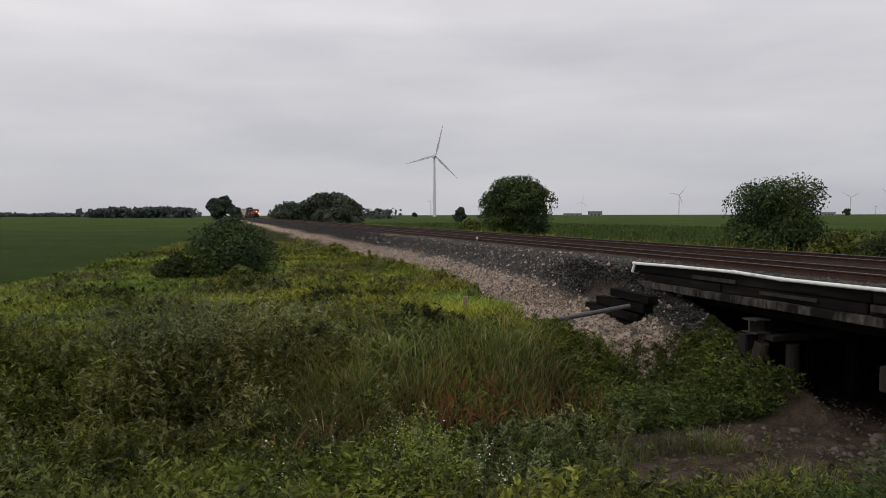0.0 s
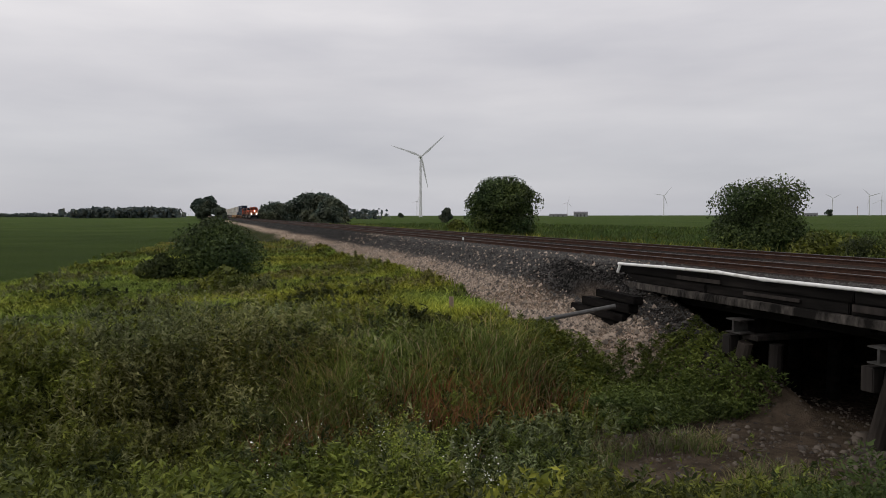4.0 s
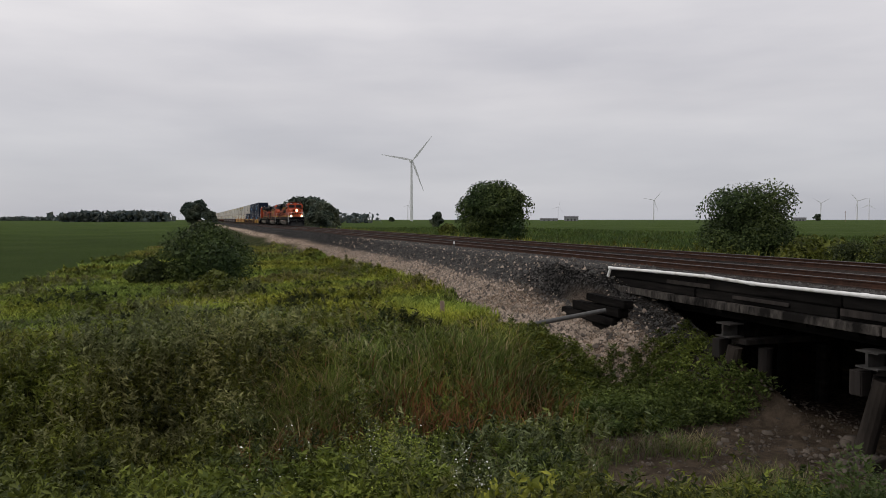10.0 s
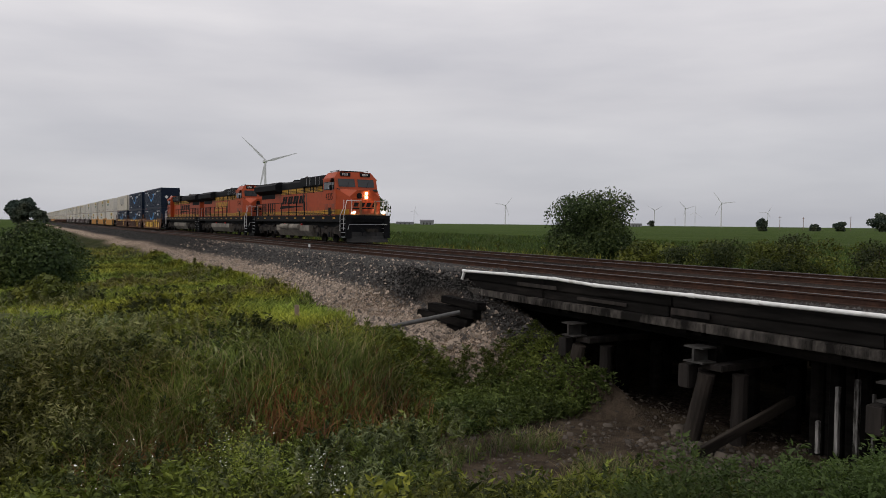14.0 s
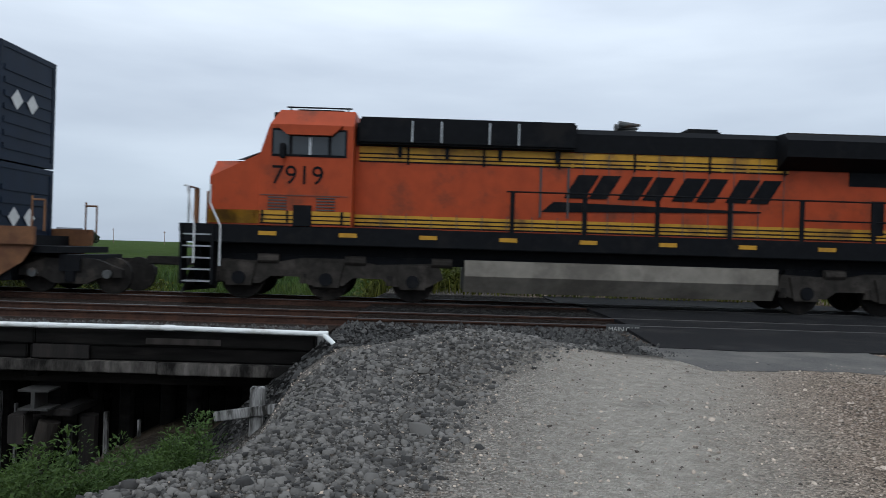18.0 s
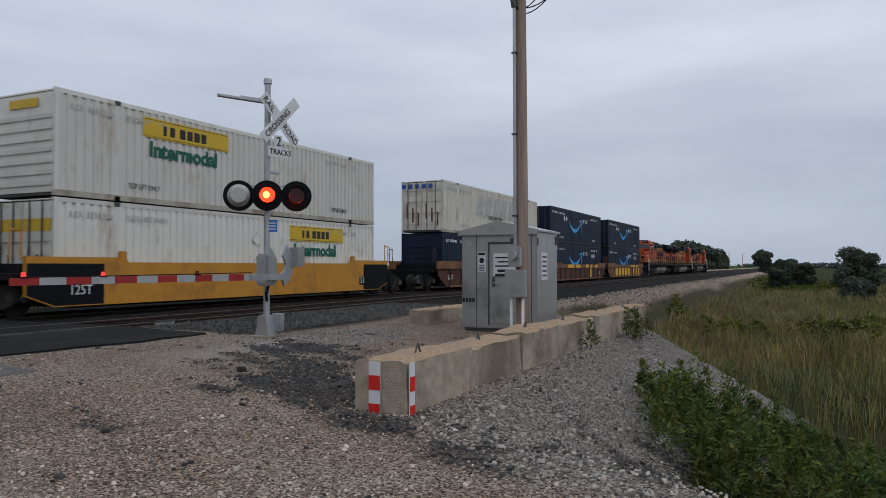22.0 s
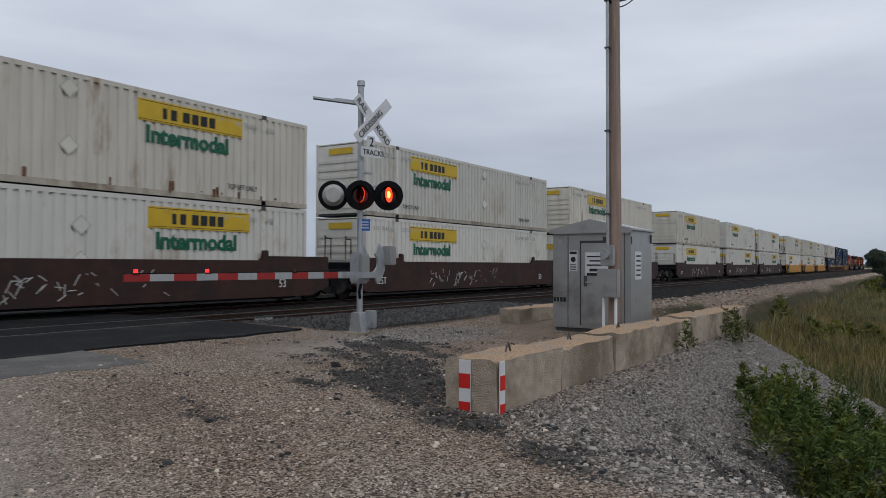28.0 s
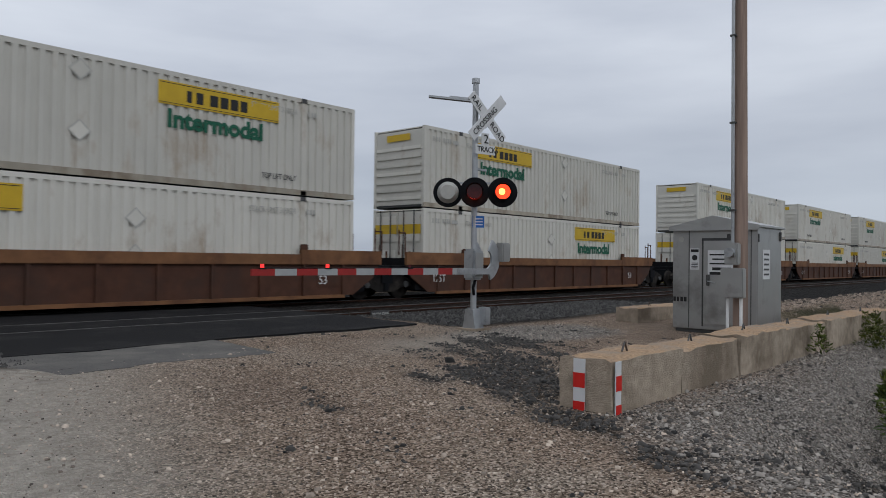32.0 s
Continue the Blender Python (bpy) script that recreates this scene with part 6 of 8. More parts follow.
for k in range(3):
    nb = part("notice_bar", boxes((-0.09, 0.09, -0.014, -0.011, 0.05 - 0.06 * k, 0.07 - 0.06 * k)), M_PRINT, bs)


def lamp(u, v, back):
    """A flashing-light unit at u metres along the arm, v metres in front of the mast."""
    lm = part("flashing_lamp", rod(bmesh.new(), (0, -0.02, 0), (0, 0.02, 0), 0.305, n=32), M_BLACK, sig, "black round target with a hooded lamp")
    lm.matrix_basis = pose(0, 0, 2.82, 0, 0, VIEW) @ pose(u, -v, 0)
    if back:
        part("lamp_back", rod(bmesh.new(), (0, -0.02, 0), (0, -0.16, 0), 0.225, 0.15, 24), M_PALEGREY, lm, "pale domed housing seen from behind")
        return
    part("lamp_housing", rod(bmesh.new(), (0, 0.02, 0), (0, 0.2, 0), 0.17, 0.12, 20), M_BLACK, lm)
    hood = bmesh.new()
    a0, n = -20, 18
    ring = []
    for i in range(n + 1):
        a = radians(a0 + (220 * i / n))
        ring.append([hood.verts.new((0.17 * math.cos(a), -0.02, 0.17 * math.sin(a))), hood.verts.new((0.17 * math.cos(a), -0.26 - 0.06 * math.sin(a), 0.17 * math.sin(a)))])
    for p, q in zip(ring, ring[1:]):
        hood.faces.new((p[0], q[0], q[1], p[1]))
    bmesh.ops.solidify(hood, geom=hood.faces[:], thickness=0.006)
    part("hood", hood, M_BLACK, lm)
    return lm


lamp(-0.55, 0.05, True)
for u, phase in ((0.0, 1), (0.57, 0)):
    lm = lamp(u, 0.16, False)
    # flip disc: lit on one side, dark on the other
    disc = part("flasher_lens", rod(bmesh.new(), (0, -0.006, 0), (0, 0, 0), 0.152, n=28), M_LIT, lm, "flashing red lens")
    part("lens_glow", rod(bmesh.new(), (-0.02, -0.012, 0.0), (-0.02, -0.006, 0.0), 0.065, n=20), M_LITCORE, disc)
    part("dark_lens", rod(bmesh.new(), (0, 0.002, 0), (0, 0.010, 0), 0.152, n=28), M_LENS, disc, "dark side of the lens")
    FLASHERS.append((disc, pose(0, -0.20, 0), phase))
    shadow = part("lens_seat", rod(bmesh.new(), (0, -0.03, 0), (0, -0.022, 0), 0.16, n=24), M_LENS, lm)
# gate mechanism and arm
mech = part("gate_mechanism", boxes((-0.20, 0.12, -0.17, 0.13, 1.02, 1.66), bevel=0.04), M_GALV, sig)
part("mechanism_lid", boxes((-0.17, 0.09, -0.19, -0.172, 1.10, 1.58), bevel=0.01), M_CASE, mech)
cw = bmesh.new()
pts = []
for i in range(9):
    a = radians(60 - 130 * i / 8)
    pts.append((0.46 * math.cos(a) + 0.10, 0.46 * math.sin(a) + 1.45))
for i in range(8, -1, -1):
    a = radians(60 - 130 * i / 8)
    pts.append((0.20 * math.cos(a) + 0.10, 0.20 * math.sin(a) + 1.45))
for k, y in enumerate((-0.24, 0.22)):
    q = prism(pts, y, y + 0.045, "y")
    part("counterweight", q, M_GALV, mech, "curved steel counterweight plate")
part("side_case", boxes((0.52, 0.78, -0.36, -0.16, 1.40, 1.80), bevel=0.02), M_CASE, mech)
gate = part("gate_arm", boxes((-0.9, 0.25, -0.33, -0.27, 1.14, 1.26)), M_GALV, sig, "arm bracket")
GA, GB = -5.55, -0.62
seg = 0.41
k, xx = 0, GB
while xx - 0.02 > GA:
    x0 = max(GA, xx - seg)
    h = 0.05 + 0.012 * (xx - GA) / 5
    part("arm_stripe", boxes((x0, xx - 0.002, -0.318, -0.282, 1.205 - h, 1.205 + h)), M_ARMRED if k % 2 else M_ARMWHITE, gate, "red reflective stripe" if k % 2 else "white reflective stripe")
    xx -= seg
    k += 1
for x in (-5.35, -4.1, -2.2):
    gl = part("arm_lamp", rod(bmesh.new(), (x, -0.30, 1.275), (x, -0.30, 1.33), 0.032, 0.028, 12), M_LED if x < -3 else M_LENS, gate, "small red gate lamp")
    part("lamp_foot", boxes((x - 0.06, x + 0.06, -0.33, -0.27, 1.255, 1.275)), M_BLACK, gl)
part("arm_cable", rods(0.008, ((-5.3, -0.30, 1.27), (-4.1, -0.30, 1.265)), ((-4.1, -0.30, 1.265), (-0.8, -0.30, 1.29))), M_BLACK, gate)
part("hose", rods(0.03, ((-0.06, -0.10, 1.05), (-0.16, -0.12, 0.86)), ((-0.16, -0.12, 0.86), (-0.05, -0.05, 0.72))), M_BLACK, mech)

# ---- signal case ----
cs = thing("signal_case", "grey metal signal equipment house with a ridged roof", "equipment cabinet", m=pose(15.5, 5.25, -0.16))
part("shell", boxes((0.0, 1.5, 0.0, 1.82, 0.08, 2.27), bevel=0.015), M_CASE, cs)
part("skid", boxes((0.06, 1.44, 0.05, 1.77, 0.0, 0.08)), M_IRON, cs)
part("roof", prism([(-0.06, 2.26), (1.88, 2.26), (1.88, 2.30), (0.91, 2.52), (-0.06, 2.30)], -0.07, 1.57), M_CASE, cs)
part("roof_lip", boxes((-0.085, -0.072, -0.06, 1.88, 2.20, 2.28)), M_CASE, cs)
dr = part("door", boxes((-0.03, 0.0, 0.30, 1.12, 0.20, 1.98), bevel=0.006), M_CASE, cs)
part("door_frame", boxes((-0.012, 0.0, 0.26, 0.29, 0.15, 2.04), (-0.012, 0.0, 1.13, 1.16, 0.15, 2.04), (-0.012, 0.0, 0.26, 1.16, 1.985, 2.04)), M_DKGREY, dr)
part("latch", boxes((-0.055, -0.03, 0.98, 1.05, 1.02, 1.26), bevel=0.008), M_IRON, dr)
part("handle", rods(0.014, ((-0.07, 1.01, 1.12), (-0.07, 0.86, 1.09))), M_GALV, dr)
for yy in (0.12, 1.44):
    part("corner_seam", boxes((-0.008, 0.0, yy, yy + 0.015, 0.1, 2.2)), M_DKGREY, cs)
n1 = part("warning_notice", boxes((-0.008, 0.0, 1.22, 1.42, 1.36, 1.82)), M_WHITE, cs, "white notice with a round symbol")
part("notice_heading", boxes((-0.011, -0.0082, 1.235, 1.405, 1.74, 1.80)), M_LETTER, n1)
part("notice_symbol", rod(bmesh.new(), (-0.0082, 1.32, 1.62), (-0.011, 1.32, 1.62), 0.06, n=20), M_LETTER, n1)
for k in range(4):
    part("notice_line", boxes((-0.011, -0.0082, 1.25, 1.39, 1.39 + 0.035 * k, 1.405 + 0.035 * k)), M_LETTER, n1)
n2 = part("owner_notice", boxes((-0.038, -0.031, 0.46, 1.02, 1.26, 1.78)), M_WHITE, cs, "white notice with dark bars")
for k, h in enumerate((0.03, 0.03, 0.03, 0.06, 0.06)):
    part("notice_line", boxes((-0.042, -0.0385, 0.52, 0.98 - 0.06 * (k % 2), 1.70 - 0.095 * k - h, 1.70 - 0.095 * k)), M_LETTER, n2)
n3 = part("side_notice", boxes((0.30, 0.72, -0.008, 0.0, 1.18, 1.80)), M_WHITE, cs, "white notice on the case's side")
for k in range(5):
    part("notice_line", boxes((0.36, 0.66, -0.011, -0.0082, 1.26 + 0.105 * k, 1.30 + 0.105 * k)), M_DKGREY, n3)
part("round_vent", rod(bmesh.new(), (-0.02, 1.62, 2.02), (0.0, 1.62, 2.02), 0.06, n=16), M_PALEGREY, cs)
part("vent_grille", boxes((-0.02, 0.0, 0.45, 0.62, 2.04, 2.12)), M_DKGREY, cs)
for lo, hi in ((1.50, 1.56), (1.58, 1.64), (1.67, 1.72), (1.74, 1.80)):
    part("milepost_bar", boxes((-0.006, 0.0, lo, hi, 0.66, 0.76)), M_LETTER, cs)
for row in ((0.02, 0.06, -0.02, 0.0, 1.95, 2.12), (1.36, 1.42, -0.03, 0.0, 2.0, 2.2)):
    part("hinge", boxes(row), M_IRON, cs)

# ---- utility pole with meter ----
up = thing("utility_pole", "weathered wooden utility pole with conduit and meter box", "utility pole", m=pose(13.65, 4.92, -0.3))
part("shaft", rod(bmesh.new(), (0, 0, 0), (-0.05, 0.02, 9.2), 0.135, 0.10, 18), M_POLE, up)
part("conduit", rods(0.032, ((-0.16, 0.09, 1.9), (-0.19, 0.09, 6.75)), n=10), M_GALV, up)
for z in (2.6, 4.2, 5.8, 6.9):
    part("conduit_strap", boxes((-0.22, -0.06, 0.04, 0.14, z, z + 0.03)), M_IRON, up)
mt = part("meter_socket", boxes((-0.34, -0.16, -0.06, 0.18, 1.62, 2.02), bevel=0.02), M_CASE, up)
part("meter_glass", rod(bmesh.new(), (-0.34, 0.06, 1.84), (-0.44, 0.06, 1.84), 0.085, n=18), M_GALV, mt)
bx = part("breaker_box", boxes((-0.36, -0.17, -0.16, 0.24, 1.02, 1.56), bevel=0.015), M_CASE, up, "pale grey breaker box")
part("box_lid", boxes((-0.372, -0.361, -0.15, 0.23, 1.04, 1.54)), M_CASE, bx)
part("down_conduit", rods(0.03, ((-0.26, -0.1, 0.25), (-0.26, -0.1, 1.02)), ((-0.26, 0.14, 0.25), (-0.26, 0.14, 1.02)), n=8), M_PVC, up, "white plastic conduit")
part("weatherhead", rod(bmesh.new(), (-0.19, 0.09, 6.72), (-0.24, 0.12, 6.92), 0.06, 0.04, 10), M_IRON, up)
wr = bmesh.new()
for u, sag, end in ((0, 0.62, (0.9, -0.9, 7.9)), (1, 0.52, (1.3, -1.2, 8.2)), (2, 0.45, (0.5, -0.6, 7.6))):
    a, b = Vector((-0.24, 0.12, 6.9)), Vector(end)
    prev = a
    for i in range(1, 15):
        s = i / 14
        p = a.lerp(b, s * s * 0.55 + s * 0.45)
        p.z -= sag * 4 * s * (1 - s) * (1 - 0.35 * s)
        rod(wr, prev, p, 0.012, n=5)
        prev = p
part("service_wire", wr, M_BLACK, up)

# ---- concrete blocks ----
def rough_block(name, x0, x1, y0, y1, z0, z1, seed, label):
    r = random.Random(seed)
    th = thing(name, label, "concrete block", "concrete barrier blocks")
    bm = bmesh.new()
    box(bm, x0, x1, y0, y1, z0, z1)
    bmesh.ops.subdivide_edges(bm, edges=bm.edges[:], cuts=8, use_grid_fill=True)
    for v in bm.verts:
        w = noise.noise_vector(v.co * 2.3 + Vector((seed, 0, 0))) * 0.022
        if v.co.z > z1 - 0.02:
            w.z += 0.03 * noise.noise(v.co * 5.0)
        v.co += w
        if abs(v.co.z - z1) < 0.05 and (abs(v.co.y - y0) < 0.05 or abs(v.co.y - y1) < 0.05):
            v.co.z -= 0.012 + 0.03 * abs(noise.noise(v.co * 3.1))
    bm.normal_update()
    for f in bm.faces:
        f.smooth = False
        f.material_index = 1 if f.normal.z > 0.6 else 0
    blk = part("block", bm, M_CONC, th)
    blk.data.materials.append(M_CONCTOP)
    lp = rods(0.012, (((x0 + x1) / 2 - 0.06, (y0 + y1) / 2, z1), ((x0 + x1) / 2, (y0 + y1) / 2, z1 + 0.10)), (((x0 + x1) / 2, (y0 + y1) / 2, z1 + 0.10), ((x0 + x1) / 2 + 0.06, (y0 + y1) / 2, z1)))
    part("lifting_loop", lp, M_IRON, th)
    return th


JOINTS = [6.75, 8.48, 10.35, 12.3, 14.6, 17.2, 20.0]
for k, (a, b) in enumerate(zip(JOINTS, JOINTS[1:])):
    th = rough_block("barrier_block", a, b - 0.045, 3.72 + 0.025 * (k % 2), 4.34, -0.34, 0.335 - 0.03 * (k % 2), k + 3, "weathered concrete barrier block with a dusty top" + (" and striped end plates" if k == 0 else ""))
    if k == 0:
        for y0, y1 in ((4.02, 4.16), (3.705, 3.715)):
            if y1 - y0 > 0.05:
                mk = part("striped_plate", boxes((a - 0.03, a - 0.02, y0, y1, -0.28, 0.32)), M_WHITE, th, "red and white striped plate")
                for z in (-0.28, 0.02):
                    part("red_band", boxes((a - 0.034, a - 0.031, y0, y1, z, z + 0.155)), M_RED, mk)
            else:
                mk = part("striped_plate", boxes((a + 0.02, a + 0.13, 3.685, 3.70, -0.28, 0.32)), M_WHITE, th, "red and white striped plate")
                for z in (-0.28, 0.02):
                    part("red_band", boxes((a + 0.02, a + 0.13, 3.68, 3.684, z, z + 0.155)), M_RED, mk)
for k, (a, b) in enumerate(((16.3, 18.7), (18.7, 21.1), (21.1, 23.5))):
    rough_block("barrier_block", a, b - 0.03, 8.3, 8.9, -0.3, 0.24, 30 + k, "weathered concrete block beside the signal house")


# ---- plants ----
def leaf_soup(centres, normals, size, r, aspect=1.6, droop=0.3, along=None):
    """Small folded leaves (two triangles each) at the centres."""
    k = len(centres)
    t = r.normal(0, 1, (k, 3)) if along is None else along + r.normal(0, 0.35, (k, 3))
    n = normals + r.normal(0, 0.6, (k, 3))
    n /= np.linalg.norm(n, axis=1)[:, None] + 1e-9
    t -= (t * n).sum(1)[:, None] * n
    t /= np.linalg.norm(t, axis=1)[:, None] + 1e-9
    b = np.cross(n, t)
    s = (size * np.exp(r.normal(0, 0.3, k)))[:, None]
    p0, p2 = centres - t * s * aspect * 0.5, centres + t * s * aspect * 0.5 - n * s * droop
    p1, p3 = centres + b * s * 0.5, centres - b * s * 0.5
    co = np.stack([p0, p1, p2, p3], 1).reshape(-1, 3)
    i = 4 * np.arange(k)[:, None]
    return co, np.concatenate([i + [0, 1, 2], i + [0, 2, 3]], 1).reshape(-1, 3)


def tree(name, label, category, x, y, h, w, seed, mat, leaves=5000, leaf=0.16, trunk=0.15, clumps=26, skirt=0.15, group="", base=None):
    """Trunk, limbs and a crown of leaf clumps with an uneven outline."""
    r = np.random.RandomState(seed)
    z0 = float(land(x, y)) - 0.1 if base is None else base
    th = thing(name, label, category, group, m=pose(x, y, z0))
    bm = bmesh.new()
    tr = h * 0.035 + 0.03
    rod(bm, (0, 0, -0.2), (r.uniform(-0.1, 0.1) * w, 0, h * 0.45), tr, tr * 0.6, 8)
    cz0 = h * skirt
    C = []
    for i in range(clumps):
        a, u = r.uniform(0, 6.28), r.uniform(0, 1)
        zz = cz0 + (h - cz0) * (0.08 + 0.80 * u)
        prof = math.sin(math.pi * min(1, max(0.06, (zz - cz0) / (h - cz0) * 0.86 + 0.12))) ** 0.6
        rad = w / 2 * prof * (r.uniform(0.35, 0.80) if i % 3 else r.uniform(0, 0.4))
        C.append((rad * math.cos(a), rad * math.sin(a), zz, w * r.uniform(0.13, 0.24)))
        if i % 3 == 0:
            rod(bm, (0, 0, h * r.uniform(0.08, 0.35)), (C[-1][0], C[-1][1], zz), tr * 0.4, tr * 0.12, 5)
    part("trunk", bm, M_BARK, th)
    C = np.array(C)
    pick = r.choice(len(C), leaves, p=C[:, 3] ** 2 / (C[:, 3] ** 2).sum())
    d = r.normal(0, 1, (leaves, 3))
    d /= np.linalg.norm(d, axis=1)[:, None]
    d[:, 2] = np.abs(d[:, 2]) * np.where(r.rand(leaves) < 0.72, 1, -1)
    rad = C[pick, 3] * r.uniform(0.55, 1.12, leaves) ** 0.7
    co = C[pick, :3] + d * rad[:, None] * np.array([1, 1, 0.85])
    co[:, 2] = np.maximum(co[:, 2], 0.08)
    v, f = leaf_soup(co, d, leaf, r)
    shared("crown", soup("crown", v, f, mat), th)
    return th


def blades(name, label, xs, ys, hs, ws, mat, seed, bend=0.35, z=None, category="grass"):
    """Grass: a tapered, bent blade of three triangles at each place, all in one mesh."""
    r = np.random.RandomState(seed)
    k = len(xs)
    z = land(xs, ys) - 0.03 if z is None else z
    a = r.uniform(0, 6.28, k)
    side = np.stack([np.cos(a), np.sin(a), np.zeros(k)], 1)
    b = r.uniform(0, 6.28, k)
    way = np.stack([np.cos(b), np.sin(b), np.zeros(k)], 1)
    amt = (hs * bend * r.uniform(0.2, 1.4, k))[:, None]
    root = np.stack([xs, ys, z], 1)
    mid = root + way * amt * 0.3 + np.array([0, 0, 1]) * (hs * 0.6)[:, None]
    tip = root + way * amt + np.array([0, 0, 1]) * (hs * r.uniform(0.85, 1.0, k))[:, None]
    w = side * ws[:, None] / 2
    co = np.stack([root - w, root + w, mid + w * 0.8, mid - w * 0.8, tip], 1).reshape(-1, 3)
    i = 5 * np.arange(k)[:, None]
    f = np.concatenate([i + [0, 1, 2], i + [0, 2, 3], i + [3, 2, 4]], 1).reshape(-1, 3)
    return tagged(new(name, soup(name, co, f, mat)), label, category, kind="stuff")


def weeds(name, label, xs, ys, hs, n_leaf, size, mat, seed, category="weeds", girth=0.16, aspect=2.2):
    """Upright leafy weeds: leaves strung along unseen stems, all in one mesh, plus thin stems."""
    r = np.random.RandomState(seed)
    k = len(xs)
    z = land(xs, ys)
    idx = np.repeat(np.arange(k), n_leaf)
    u = r.uniform(0.12, 1.0, len(idx)) ** 0.8
    a = r.uniform(0, 6.28, len(idx))
    lean = r.normal(0, 0.12, (k, 2))
    spread_r = girth * (1.15 - u) * r.uniform(0.3, 1.3, len(idx)) * (0.5 + hs[idx])
    co = np.stack([xs[idx] + lean[idx, 0] * u * hs[idx] + np.cos(a) * spread_r, ys[idx] + lean[idx, 1] * u * hs[idx] + np.sin(a) * spread_r, z[idx] + u * hs[idx]], 1)
    nrm = np.stack([np.cos(a) * -0.45, np.sin(a) * -0.45, np.full(len(idx), 0.8)], 1)
    out = np.stack([np.cos(a), np.sin(a), 0.25 + 0.9 * u], 1)
    v, f = leaf_soup(co, nrm, size[idx] if np.ndim(size) else size, r, aspect, 0.5, out)
    return tagged(new(name, soup(name, v, f, mat)), label, category, kind="stuff")


RS = np.random.RandomState(42)


def scatter(n, x0, x1, y0, y1, ok, near=None):
    """n places in a stretch of the plan, thinning out away from the point near."""
    out_x, out_y = [], []
    got = 0
    while got < n:
        x, y = RS.uniform(x0, x1, n * 2), RS.uniform(y0, y1, n * 2)
        keep = ok(x, y)
        if near is not None:
            d = np.hypot(x - near[0], y - near[1])
            keep = keep * np.clip((near[2] / np.maximum(d, 1)) ** 1.5, 0, 1)
        m = RS.rand(len(x)) < keep
        out_x.append(x[m])
        out_y.append(y[m])
        got += int(m.sum())
        if len(out_x) > 60:
            break
    return np.concatenate(out_x)[:n], np.concatenate(out_y)[:n]


def green(x, y):
    g, b, c = zones(x, y)
    dirt = np.exp(-((x + 8.8) / 4.6) ** 2 - ((y - 9.3) / 4.2) ** 2)
    return np.clip(1 - 1.6 * g - b - c, 0, 1) * (1 - 0.9 * smooth(0.25, 0.6, dirt)) * ((y < 9.5) | (y > 23))


def patchy(x, y, scale, seed, lo=-0.1, hi=0.25):
    return smooth(lo, hi, wave(x, y, scale, seed))


ROADSIDE = (-6.0, 2.0, 12.0)


def stature(x, y):
    """How rank the growth is: tall and low clumps, short on the stony shoulder by the stake."""
    f = 0.80 + 0.65 * wave(x, y, 0.75, 21) + 0.55 * wave(x, y, 2.0, 22) + 0.45 * wave(x, y, 4.2, 24)
    return np.clip(f, 0.3, 1.6) * (1 - 0.45 * smooth(-11.5, -8.5, x)) * (1 - 0.55 * smooth(-18, -22, x)) * (1 - 0.72 * smooth(4.6, 6.6, y) * smooth(-25, -22, x) * smooth(-11, -14, x))


def reddish(x, y):
    return np.exp(-((x + 11.0) / 1.5) ** 2 - ((y - 4.3) / 1.2) ** 2)


def bank(x, y):
    """Where the weeds stand: the green bank on the creek's side of the road."""
    return green(x, y) * (x < left_edge(y) - 0.5) * (y > -1.5 + 0.30 * x) * (1 - 0.7 * smooth(0.45, 0.8, reddish(x, y)))


def near_road(x):
    return smooth(-17, -10, x)


def meadow(x):
    """The low bright green sward in the middle of the bank."""
    return smooth(-14.5, -18.5, x) * smooth(-66, -54, x)


def across(x, y):
    """The creek's far bank, with tall canary grass."""
    return np.exp(-((x + 14.7 + 0.15 * (y - 4)) / 0.85) ** 2) * smooth(0.2, 1.8, y) * smooth(8.0, 6.6, y)


gx1, gy1 = scatter(88000, -90, -2.5, -24, 10, lambda x, y: bank(x, y) * (0.35 + 0.65 * patchy(x, y, 0.45, 23, -0.2, 0.2)) * (1 - 0.6 * near_road(x)), (-10, 2, 14))
d1 = np.hypot(gx1, gy1)
tall = RS.uniform(0.25, 0.72, len(gx1)) * stature(gx1, gy1)
blades("bank_grass", "tall green weedy grass on the bank", gx1, gy1, tall, 0.006 + 0.0011 * d1, M_BLADE, 1, 0.7)
m = RS.rand(len(gx1)) < 0.20 * patchy(gx1, gy1, 0.4, 31) + 0.03 + 0.7 * np.exp(-((gx1 + 34) / 8) ** 2 - ((gy1 + 7.0) / 1.4) ** 2)
blades("dry_grass", "dry straw-coloured grass stems", gx1[m], gy1[m] + 0.05, tall[m] * 1.25, 0.003 + 0.0006 * d1[m], M_STRAW, 2, 0.7)
ox, oy = scatter(60000, -62, -14, -9, 9.2, lambda x, y: bank(x, y) * meadow(x) * (0.25 + 0.75 * patchy(x, y, 0.6, 33, -0.25, 0.15)), (-24, 2, 12))
blades("meadow_grass", "low bright green sward on the bank", ox, oy, RS.uniform(0.18, 0.42, len(ox)), 0.012 + 0.0013 * np.hypot(ox, oy), M_LIME, 18, 0.9)
rx, ry = scatter(1300, -17, -11.5, 0, 8.2, lambda x, y: across(x - 1.15, y) * patchy(x, y, 1.2, 8, -0.5, 0.0))
blades("reddish_grass", "reddish dry grass stems along the creek's far bank", rx, ry, RS.uniform(0.4, 0.8, len(rx)), np.full(len(rx), 0.026), M_REDDRY, 3, 0.8)
cgx, cgy = scatter(5600, -18, -12, 0, 8.2, lambda x, y: across(x, y) * (0.3 + 0.7 * patchy(x, y, 1.1, 35, -0.3, 0.1)))
cgh = RS.uniform(0.3, 0.85, len(cgx))
